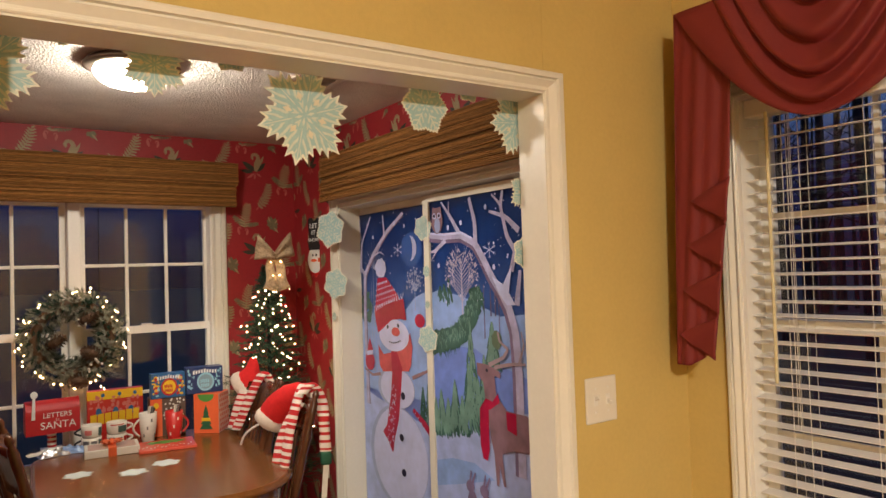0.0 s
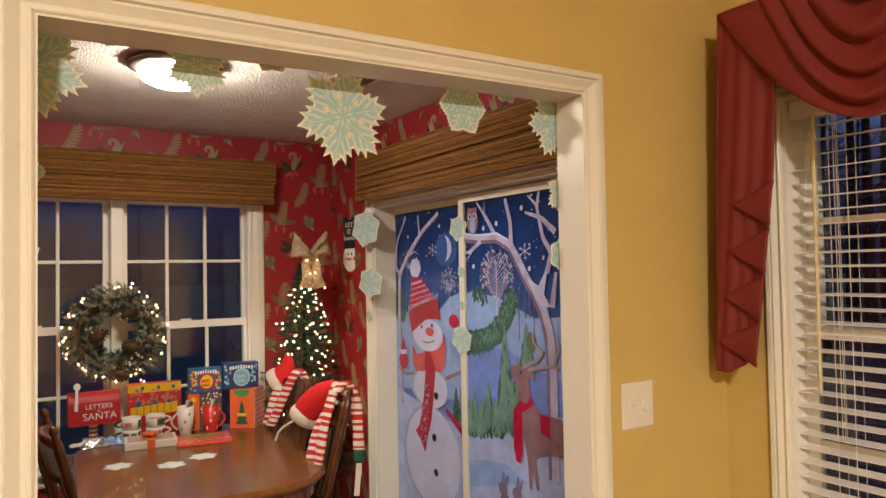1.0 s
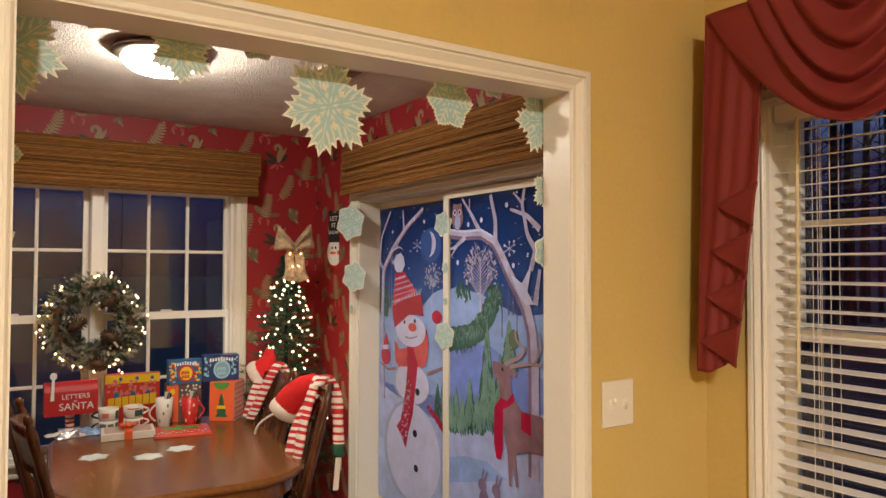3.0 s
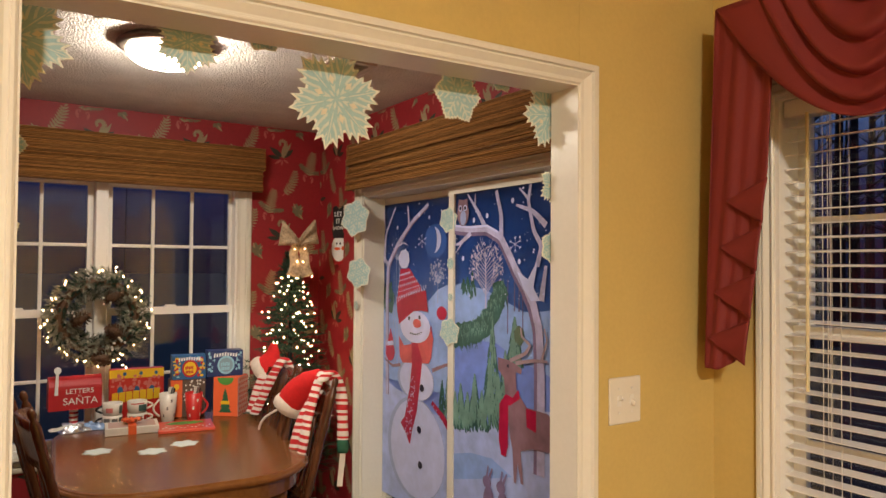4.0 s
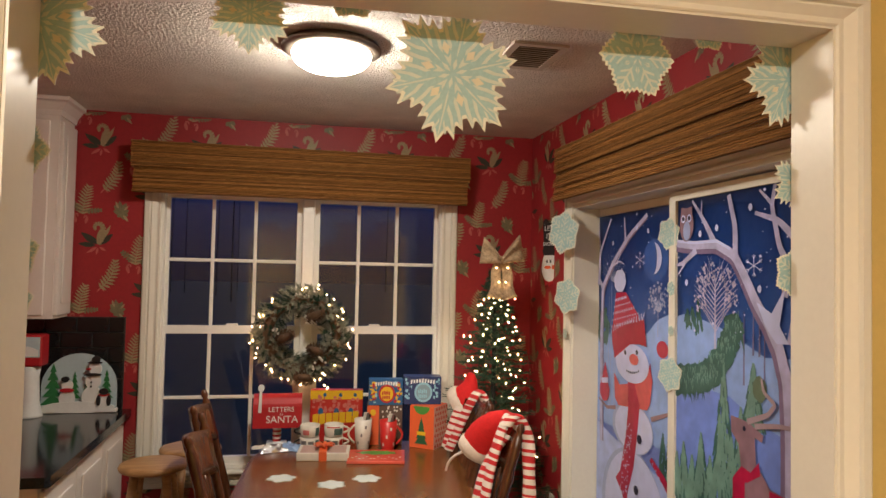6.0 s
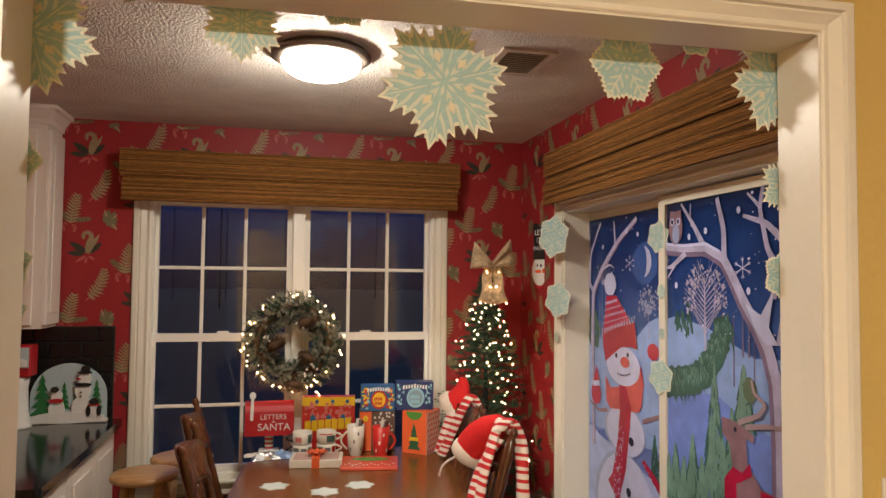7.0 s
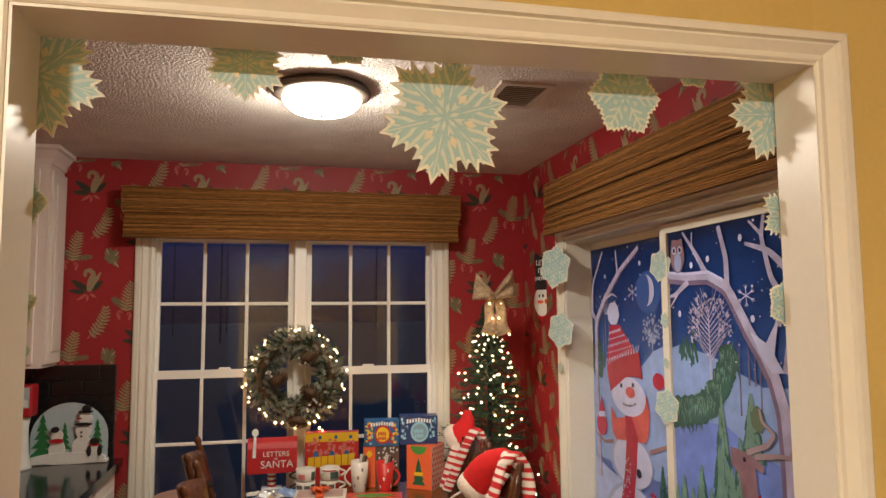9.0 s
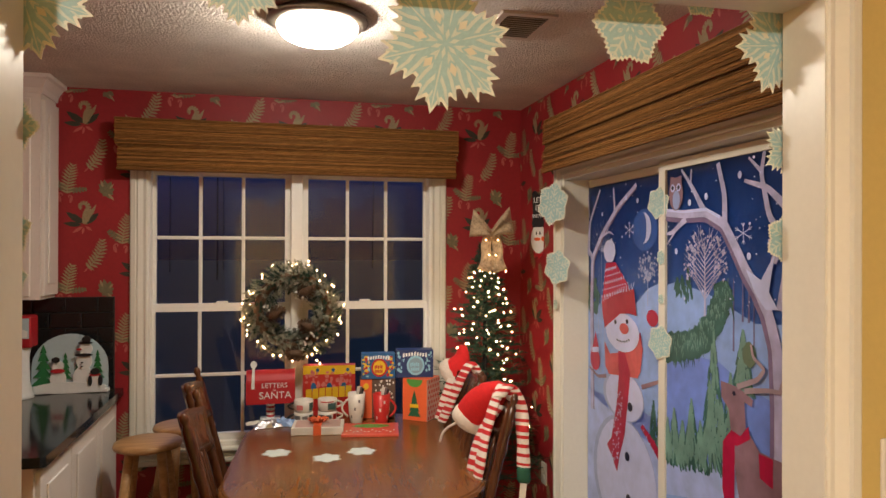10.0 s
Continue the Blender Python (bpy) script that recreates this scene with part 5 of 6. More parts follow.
part("door", boxes((UX - 0.001, UX + 0.016, UY + 0.008, YW - 0.012, 1.405, H - 0.11), bevel=0.003), M_CAB, up)
part("raised_panel", boxes((UX + 0.016, UX + 0.023, UY + 0.05, YW - 0.05, 1.46, H - 0.17), bevel=0.005), M_CAB, up)
part("end_panel", boxes((KX + 0.03, UX - 0.04, UY - 0.012, UY, 1.405, H - 0.11), bevel=0.004), M_CAB, up)
bm = bmesh.new()
prof = ((0.0, H - 0.085), (0.008, H - 0.085), (0.012, H - 0.06), (0.035, H - 0.025), (0.050, H - 0.018), (0.050, H - 0.001), (0.0, H - 0.001))
r0 = [bm.verts.new((KX + 0.003, UY - d, z)) for d, z in prof]
r1 = [bm.verts.new((UX + d, UY - d, z)) for d, z in prof]
r2 = [bm.verts.new((UX + d, YW - 0.003, z)) for d, z in prof]
for a, b in ((r0, r1), (r1, r2)):
    for k in range(len(prof) - 1):
        bm.faces.new((a[k], a[k + 1], b[k + 1], b[k]))
part("crown_moulding", bm, M_CAB, up)
splash = tagged(thing("backsplash", pose(0, 0, 0), "black glazed subway tile backsplash above the counter", "backsplash"), kind="structure")
part("grout_bed", boxes((KX + 0.001, -0.216, YW - 0.008, YW - 0.001, 0.9225, 1.388)), M_GROUT, splash)
tile_me = mesh_of("tile", box(bmesh.new(), 0.0015, 0.1485, -0.006, 0.0, 0.0015, 0.0755, bevel=0.003), M_TILE)
half_me = mesh_of("tile", box(bmesh.new(), 0.0015, 0.0725, -0.006, 0.0, 0.0015, 0.0755, bevel=0.003), M_TILE)
for r in range(6):
    x = -0.218
    first = r % 2
    while x > KX + 0.08:
        w = 0.075 if first else 0.15
        o = new("tile", half_me if first else tile_me)
        first = 0
        o.parent = splash
        x -= w
        o.matrix_basis = pose(x, YW - 0.0078, 0.924 + 0.0773 * r, 0.3 * math.sin(x * 40 + r), 0, 0.3 * math.cos(x * 31))
P_M = lambda n, c, r=0.5: mat(n, c, r, vary=0.06)
S_GREEN, S_WHITE, S_RED, S_BLACK, S_PALE = P_M("sign_green", (0.02, 0.16, 0.05)), P_M("sign_white", (0.72, 0.74, 0.74)), P_M("sign_red", (0.42, 0.012, 0.02)), P_M("sign_black", (0.012, 0.012, 0.014)), P_M("sign_pale_blue", (0.42, 0.54, 0.60))
S_ORANGE = P_M("sign_orange", (0.72, 0.12, 0.035))
sg = thing("snowmen_sign", pose(-0.402, 4.415, 0.9225), "arched winter sign with snowmen and pines on the counter", "decoration")
arch = [(-0.172, 0.014), (0.172, 0.014)] + [(0.172 * math.cos(math.pi * k / 20), 0.125 + 0.165 * math.sin(math.pi * k / 20)) for k in range(21)]
UPR = pose(0, 0, 0, 90)
part("back_plate", slab(bmesh.new(), arch, -0.004, 0.004, UPR), S_PALE, sg)
part("base", boxes((-0.176, 0.176, -0.022, 0.018, 0, 0.020), bevel=0.004), S_WHITE, sg)
for k, (x, z, h, w) in enumerate(((-0.118, 0.04, 0.20, 0.055), (-0.02, 0.07, 0.13, 0.030), (0.125, 0.07, 0.14, 0.032), (0.035, 0.07, 0.10, 0.024))):
    bm = bmesh.new()
    for t in range(5):
        z0, z1 = z + h * t / 5, z + h * (t + 1.35) / 5
        ww = w * (1 - t / 5.4)
        slab(bm, ((x - ww, z0), (x + ww, z0), (x, min(z1, z + h))), 0.006 + 0.0015 * (t % 2), 0.010 + 0.0015 * (t % 2), UPR)
    part("pine_relief", bm, S_GREEN, sg)


def rounds(rows, d0=0.012, d1=0.020):
    bm = bmesh.new()
    for i, (x, z, rx, rz) in enumerate(rows):
        slab(bm, [(x + rx * math.cos(math.tau * k / 20), z + rz * math.sin(math.tau * k / 20)) for k in range(20)], d0, d1 + 0.001 * i, UPR)
    return bm


for nm, rows_ in (("snow_bank", ((0.0, 0.028, 0.168, 0.028),)), ("snowman_relief", ((-0.05, 0.07, 0.036, 0.048), (-0.05, 0.135, 0.026, 0.026))), ("snowman_relief", ((0.062, 0.075, 0.046, 0.058), (0.066, 0.155, 0.036, 0.040), (0.074, 0.215, 0.030, 0.030))), ("penguin_relief", ((0.118, 0.060, 0.022, 0.032),))):
    part(nm, rounds(rows_, 0.012, 0.0235 if nm == "snow_bank" else 0.0262 if nm == "penguin_relief" else 0.020), S_WHITE, sg)
for row in ((-0.05, 0.112, 0.032, 0.010), (0.118, 0.088, 0.026, 0.007), (0.045, 0.215, 0.012, 0.005)):
    part("scarf_relief", rounds((row,), 0.020, 0.028), S_RED, sg)
for row in ((0.074, 0.246, 0.034, 0.006), (0.078, 0.262, 0.020, 0.018), (-0.058, 0.166, 0.018, 0.014), (0.118, 0.105, 0.022, 0.016), (0.066, 0.187, 0.040, 0.008), (0.058, 0.150, 0.004, 0.004), (0.058, 0.130, 0.004, 0.004), (0.095, 0.06, 0.010, 0.026), (0.142, 0.06, 0.010, 0.026)):
    part("black_relief", rounds((row,), 0.022, 0.030), S_BLACK, sg)
tin = thing("red_lantern", pose(-0.600, 4.335, 0.9225), "red tin lantern with a snowy picture on a white stand", "lantern")
part("stand", lathe(bmesh.new(), ((0, 0), (0.062, 0), (0.058, 0.012), (0.045, 0.07), (0.040, 0.19), (0.048, 0.240), (0.0, 0.240)), 20), S_WHITE, tin, "", True)
part("box", box(bmesh.new(), -0.065, 0.065, -0.05, 0.05, 0.2405, 0.39, bevel=0.010, seg=2), S_RED, tin)
part("picture", boxes((-0.055, 0.055, -0.0535, -0.0505, 0.285, 0.38)), S_PALE, tin)
part("snow_bank", slab(bmesh.new(), ((-0.05, 0.290), (0.05, 0.290), (0.05, 0.320), (0.0, 0.338), (-0.05, 0.320)), 0.054, 0.056, UPR), S_WHITE, tin)
plug = thing("power_adapter", pose(-0.236, YW, 0.705), "black plug-in power adapter on the wallpapered wall", "adapter")
part("body", box(bmesh.new(), -0.022, 0.022, -0.05, -0.006, -0.035, 0.035, bevel=0.004), S_BLACK, plug)
part("plate", box(bmesh.new(), -0.026, 0.026, -0.006, 0, -0.042, 0.042, bevel=0.002), S_BLACK, plug)

# ---- hanging snowman ornament ----
hg = thing("snowman_ornament", pose(XR - 0.004, 4.165, 1.69, 0, 0, -68), "wooden snowman face with a tall black hat on the wall", "decoration")
hat_tall = [(-0.040, 0.062), (0.040, 0.062), (0.048, 0.090), (0.036, 0.100), (0.046, 0.245), (0.028, 0.255), (0.010, 0.235), (-0.012, 0.238), (-0.030, 0.258), (-0.046, 0.245), (-0.036, 0.100), (-0.048, 0.090)]
part("face", rounds(((0, 0.0, 0.058, 0.078),), 0.0, 0.012), S_WHITE, hg)
part("hat", slab(bmesh.new(), hat_tall, 0.002, 0.016, UPR), S_BLACK, hg)
part("eyes", rounds(((-0.014, 0.030, 0.005, 0.009), (0.014, 0.030, 0.005, 0.009)), 0.012, 0.014), S_BLACK, hg)
part("nose", rounds(((-0.008, -0.002, 0.024, 0.009), (0.036, 0.0, 0.009, 0.012)), 0.012, 0.015), S_ORANGE, hg)
part("beard_fringe", slab(bmesh.new(), ((-0.045, -0.055), (-0.03, -0.072), (0.0, -0.080), (0.03, -0.072), (0.045, -0.055), (0.035, -0.10), (0.02, -0.085), (0.0, -0.105), (-0.02, -0.085), (-0.035, -0.10)), 0.001, 0.008, UPR), S_RED, hg)


def lettering(name, text, size, material, parent, at, depth=0.0008):
    """Raised letters in the built-in font, centred."""
    cu = bpy.data.curves.new(name, "FONT")
    cu.body, cu.size, cu.align_x, cu.align_y, cu.extrude = text, size, "CENTER", "CENTER", depth
    tmp = bpy.data.objects.new(name, cu)
    scene.collection.objects.link(tmp)
    me = bpy.data.meshes.new_from_object(tmp.evaluated_get(bpy.context.evaluated_depsgraph_get()))
    bpy.data.objects.remove(tmp)
    bpy.data.curves.remove(cu)
    me.materials.clear()
    me.materials.append(material)
    ob = new(name, me)
    ob.parent, ob.matrix_basis = parent, at
    return ob


for k, w in enumerate(("LET", "IT", "SNOW")):
    lettering("lettering", w, 0.040 if k < 2 else 0.028, S_WHITE, hg, pose(0, -0.0175, 0.205 - 0.042 * k, 90))

# ---- lights, needles, tree and wreath ----
M_BULB = glow("lit_mini_bulb", (1.0, 0.60, 0.26), 100.0)
M_NEEDLE = mat("green_needles", (0.016, 0.050, 0.028), 0.6, vary=0.4, fine=30)
M_FROST = mat("frosted_needles", (0.27, 0.275, 0.215), 0.7, vary=0.5, fine=25, scale=9)
M_WIRE = mat("green_wire", (0.01, 0.03, 0.012), 0.6)
M_BURLAP = mat("burlap_ribbon", (0.38, 0.275, 0.170), 0.85, vary=0.5, scale=28, fine=90, bump=0.4, bump_scale=300)
M_CONE = mat("pine_cone", (0.12, 0.065, 0.035), 0.7, vary=0.35)
M_BERRY = mat("pale_berries", (0.66, 0.64, 0.58), 0.4)


def twig(bm, p, d, length, n, nl, rnd):
    """A needled twig: thin flat needles round a stem."""
    p, d = Vector(p), Vector(d).normalized()
    u = d.orthogonal().normalized()
    w = d.cross(u)
    for k in range(n):
        t = (k + rnd.random()) / n
        a = rnd.uniform(0, math.tau)
        s = u * math.cos(a) + w * math.sin(a)
        base = p + d * length * t
        tip = base + (s * 0.85 + d * 0.65) * nl * rnd.uniform(0.7, 1.15) * (1.1 - 0.4 * t)
        side = d.cross(s) * 0.0021
        bm.faces.new([bm.verts.new(q) for q in (base + side, base - side, tip)])
    tube(bm, (p, p + d * length), (0.002, 0.001), 3, False)


def bulbs(points, parent, r=0.0026):
    bm = bmesh.new()
    bmesh.ops.create_icosphere(bm, subdivisions=1, radius=r)
    for v in bm.verts:
        v.co.z *= 1.5
    me = mesh_of("bulb", bm, M_BULB)
    for p in points:
        o = new("bulb", me)
        o.parent = parent
        o.location = p


tree = thing("christmas_tree", pose(1.655, 4.20, 0), "slim green artificial Christmas tree with lit warm bulbs", "Christmas tree")
rnd = random.Random(11)
part("trunk", tube(bmesh.new(), ((0, 0, 0.0), (0, 0, 0.8), (0, 0, 1.66)), (0.022, 0.016, 0.006), 8), M_BARK, tree)
part("stand", lathe(bmesh.new(), ((0, 0), (0.15, 0), (0.15, 0.01), (0.03, 0.05), (0.03, 0.12), (0, 0.12)), 16), M_WIRE, tree)
bm = bmesh.new()
tips = []
for k in range(430):
    t = (k / 430) ** 0.9
    z = 0.42 + 1.24 * t
    rad = (0.315 * (1 - t) ** 0.85 + 0.030) * rnd.choice((rnd.uniform(0.5, 0.9), rnd.uniform(0.8, 1.22)))
    a = k * 2.399 + rnd.uniform(-0.2, 0.2)
    o = Vector((math.cos(a), math.sin(a), 0))
    p = Vector((0, 0, z)) + o * rad * 0.25
    d = o + Vector((0, 0, rnd.uniform(-0.15, 0.30)))
    twig(bm, p, d, rad * 0.80, 26, 0.030, rnd)
    for s in (-1, 1):
        q = p + d * rad * rnd.uniform(0.35, 0.55)
        twig(bm, q, d + o.cross(Vector((0, 0, 1))) * s * 0.8, rad * 0.38, 13, 0.026, rnd)
    tips.append(p + d.normalized() * rad * 0.78)
tagged(part("crown", bm, M_NEEDLE, tree, "dense dark green needles"), kind="stuff")
bulbs([Vector((p.x * q, p.y * q - 0.02, p.z + 0.012)) for p, q in ((p, rnd.uniform(0.62, 1.02)) for p in tips[90::2]) if p.y < 0.10][:108], tree)
bow = thing("burlap_bow", pose(1.655, 4.10, 1.715, 0, 0, -12) @ Matrix.Scale(0.84, 4), "beige patterned burlap bow on the tree top", "bow")
for s in (-1, 1):
    bm = bmesh.new()
    sheet(bm, lambda u, v: (s * (0.008 + 0.128 * math.sin(math.pi * u) ** 0.7 * (0.80 + 0.20 * (1 - v))), -0.035 + 0.062 * math.cos(math.pi * u) - 0.012 * math.sin(3 * math.pi * v), 0.070 * math.sin(math.pi * u) ** 0.6 * (1 + 0.12 * s) + (v - 0.5) * (0.040 + 0.125 * math.sin(math.pi * u) ** 0.7)), 22, 8, 0.002)
    part("loop", bm, M_BURLAP, bow, "", True)
    bm = bmesh.new()
    sheet(bm, lambda u, v: (s * (0.008 + 0.045 * u + 0.012 * math.sin(6 * u)) + (v - 0.5) * (0.045 + 0.040 * u), -0.045 - 0.050 * u + 0.014 * math.sin(5 * u + v), -0.01 - 0.23 * u + 0.025 * (v if s > 0 else 1 - v)), 16, 4, 0.002)
    part("tail", bm, M_BURLAP, bow, "", True)
part("knot", box(bmesh.new(), -0.022, 0.022, -0.075, -0.030, -0.026, 0.026, bevel=0.012, seg=2), M_BURLAP, bow, "", True)

bulbs([Vector((sd * (0.014 + 0.050 * q + 0.02 * math.sin(9 * q)), -0.075 - 0.050 * q, -0.02 - 0.23 * q)) for sd in (-1, 1) for q in (0.10, 0.48, 0.90)], bow)
wr = thing("wreath", pose(0.668, YW - 0.085, 1.308), "frosted green pine wreath with cones and lit bulbs", "wreath")
rnd = random.Random(21)
bm, bm2 = bmesh.new(), bmesh.new()
edge = []
for k in range(880):
    a = k * 2.399
    b = rnd.uniform(0, math.tau)
    rr, rt = 0.178, 0.040
    c = Vector((math.cos(a), 0, math.sin(a)))
    p = c * (rr + rt * math.cos(b)) + Vector((0, rt * 0.8 * math.sin(b), 0))
    tang = Vector((-math.sin(a), 0, math.cos(a)))
    outw = c * math.cos(b) + Vector((0, math.sin(b), 0))
    d = tang * rnd.uniform(0.1, 0.8) + outw + Vector((rnd.uniform(-.3, .3), rnd.uniform(-.3, .1), rnd.uniform(-.3, .3)))
    twig(bm if k % 4 else bm2, p, d, rnd.uniform(0.036, 0.062), 28, 0.021, rnd)
tagged(part("frosted_foliage", bm, M_FROST, wr, "frosted grey-green needles"), kind="stuff")
tagged(part("green_foliage", bm2, M_NEEDLE, wr, "dark green needles"), kind="stuff")
part("ring", tube(bmesh.new(), [(0.178 * math.cos(math.tau * k / 36), 0.005, 0.178 * math.sin(math.tau * k / 36)) for k in range(37)], 0.026, 8, False), M_CONE, wr, "", True)
for x, z, tilt in ((-0.092, -0.010, 60), (0.072, -0.080, -62), (0.060, 0.105, 60), (0.015, -0.215, -80)):
    bm = bmesh.new()
    for k in range(70):
        t = k / 70
        a = k * 2.399
        r = 0.026 * math.sin(math.pi * (0.12 + 0.86 * t)) ** 0.7
        c = Vector((r * math.cos(a), r * math.sin(a), -0.035 + 0.075 * t))
        o = Vector((math.cos(a), math.sin(a), 0.45))
        s = Vector((-math.sin(a), math.cos(a), 0)) * 0.006
        bm.faces.new([bm.verts.new(q) for q in (c - o * 0.008 + s, c - o * 0.008 - s, c + o * 0.007 - s * 0.7, c + o * 0.007 + s * 0.7)])
    lathe(bm, ((0, -0.034), (0.014, -0.02), (0.017, 0.0), (0.010, 0.026), (0, 0.036)), 10)
    part("pine_cone", bm, M_CONE, wr, "brown open pine cone", at=pose(x, -0.070, z, 20, tilt, 0) @ Matrix.Scale(1.35, 4))
for k in range(16):
    x, z = ((-0.135, 0.022), (0.100, -0.115), (0.025, 0.085), (0.075, -0.150))[k % 4]
    b = bmesh.new()
    bmesh.ops.create_icosphere(b, subdivisions=1, radius=0.007)
    part("berry", b, M_BERRY, wr, "", True, pose(x + rnd.uniform(-0.022, 0.022), -0.085 + rnd.uniform(-0.008, 0.008), z + rnd.uniform(-0.022, 0.022)))
pts = []
for k in range(46):
    a = math.tau * k / 46 + rnd.uniform(-0.16, 0.16)
    r = 0.232 + rnd.choice((rnd.uniform(-0.012, 0.042), rnd.uniform(-0.03, 0.03)))
    pts.append(Vector((r * math.cos(a), rnd.uniform(-0.06, 0.02), r * math.sin(a))))
pts += [Vector((0.12, -0.03, -0.262)), Vector((0.135, -0.03, -0.275)), Vector((-0.225, -0.02, 0.105)), Vector((-0.25, -0.02, -0.03))]
bulbs(pts, wr)
part("light_wire", tube(bmesh.new(), [pts[k % 46] * 0.97 for k in range(47)], 0.0016, 4, False), M_WIRE, wr)

# ---- things on the table ----
TZ = 0.7655
C_RED, C_YEL, C_BLUE, C_NAVY, C_WHT = P_M("carton_red", (0.48, 0.022, 0.02), 0.35), P_M("carton_yellow", (0.72, 0.46, 0.02), 0.35), P_M("carton_blue", (0.018, 0.105, 0.27), 0.35), P_M("carton_navy", (0.015, 0.035, 0.13), 0.35), P_M("china_white", (0.66, 0.63, 0.57), 0.2)
C_GRN, C_PINK, C_LBLUE, C_BROWN = P_M("carton_green", (0.07, 0.26, 0.05), 0.4), P_M("print_pink", (0.55, 0.16, 0.15), 0.5), P_M("carton_sky", (0.25, 0.50, 0.62), 0.4), P_M("carton_brown", (0.10, 0.06, 0.045), 0.5)
M_FOIL = mat("crinkled_foil", (0.55, 0.56, 0.60), 0.22, 0.9, vary=0.2, bump=0.8, bump_scale=35)


def panel(bm, pts, d, m=None):
    """A thin printed patch standing in the plane of x and z, its face at y = -d."""
    return slab(bm, pts, d, d + 0.0006, (m or Matrix.Identity(4)) @ UPR)


def rect(x0, x1, z0, z1):
    return ((x0, z0), (x1, z0), (x1, z1), (x0, z1))


def oval(x, z, rx, rz, n=24):
    return [(x + rx * math.cos(math.tau * k / n), z + rz * math.sin(math.tau * k / n)) for k in range(n)]


mb = thing("letter_mailbox", pose(0.553, 4.335, TZ), "red toy mailbox on a candy-striped post, for letters", "mailbox")
bm = bmesh.new()
prof = [(-0.062, 0.086), (0.062, 0.086), (0.062, 0.175)] + [(0.062 * math.cos(math.pi * k / 12), 0.190 + 0.060 * math.sin(math.pi * k / 12)) for k in range(13)] + [(-0.062, 0.175)]
slab(bm, prof, -0.118, 0.118, pose(0, 0, 0, 90, 0, 90))
part("box", bm, S_RED, mb, "glossy red metal mailbox", False)
part("door_rim", slab(bmesh.new(), [(x * 1.03, 0.17 + (z - 0.17) * 1.03) for x, z in prof], 0.1185, 0.122, pose(0, 0, 0, 90, 0, 90)), S_RED, mb)
for k in range(8):
    part("post_stripe", lathe(bmesh.new(), ((0, 0.0112 * k), (0.021, 0.0112 * k), (0.021, 0.0112 * (k + 1) - 0.0002), (0, 0.0112 * (k + 1) - 0.0002)), 16), S_RED if k % 2 else S_WHITE, mb)
part("foot", boxes((-0.05, 0.05, -0.035, 0.035, -0.0003, 0.006), bevel=0.002), S_WHITE, mb)
flag = part("flag", slab(bmesh.new(), [(-0.008, 0.0), (0.008, 0.0), (0.006, 0.105)] + [(0.016 * math.cos(math.radians(a)), 0.122 + 0.018 * math.sin(math.radians(a))) for a in range(-50, 231, 20)] + [(-0.006, 0.105)], 0.064, 0.068, pose(-0.085, 0, 0.165, 0, 2, 0) @ UPR), S_WHITE, mb, "white upright signal flag")
lettering("lettering", "LETTERS", 0.034, S_WHITE, mb, pose(0.020, -0.0628, 0.178, 90))
lettering("lettering", "to", 0.018, S_WHITE, mb, pose(0.020, -0.0628, 0.156, 90))
lettering("lettering", "SANTA", 0.050, S_WHITE, mb, pose(0.024, -0.0628, 0.128, 90))

gb = thing("board_game_box", pose(0.850, 4.330, TZ, 0, 0, -6), "yellow and red board game box standing on the table", "board game")
part("box", boxes((-0.135, 0.135, 0, 0.06, 0, 0.262), bevel=0.002), C_RED, gb)
rnd0 = random.Random(17)
part("yellow_band", panel(bmesh.new(), rect(-0.134, 0.134, 0.215, 0.261), 0.0012), C_YEL, gb)
bm = bmesh.new()
for k, x in enumerate((-0.085, -0.005, 0.075)):
    for i in range(16):
        panel(bm, oval(x + rnd0.uniform(-0.034, 0.034), 0.178 + rnd0.uniform(-0.036, 0.05), rnd0.uniform(0.004, 0.012), rnd0.uniform(0.004, 0.014), 9), 0.0012 + 0.00006 * i)
tagged(part("printed_scene", bm, C_PINK, gb, "blurred pink printed shapes"), kind="stuff")
bm = bmesh.new()
for k, x in enumerate((-0.06, 0.02, 0.095)):
    panel(bm, oval(x, 0.238, 0.009, 0.010), 0.0026)
    panel(bm, oval(x - 0.02, 0.15, 0.014, 0.022), 0.0020)
tagged(part("printed_spots", bm, C_BLUE, gb), kind="stuff")
for k in range(7):
    x = -0.105 + 0.034 * k
    bm = bmesh.new()
    panel(bm, ((x - 0.0155, 0.086 + 0.002 * k), (x + 0.0145, 0.088 + 0.002 * k), (x + 0.0155, 0.142 + 0.002 * k), (x - 0.0145, 0.138 + 0.003 * k)), 0.0034)
    part("title_block", bm, C_YEL, gb, "bold yellow plain title block")


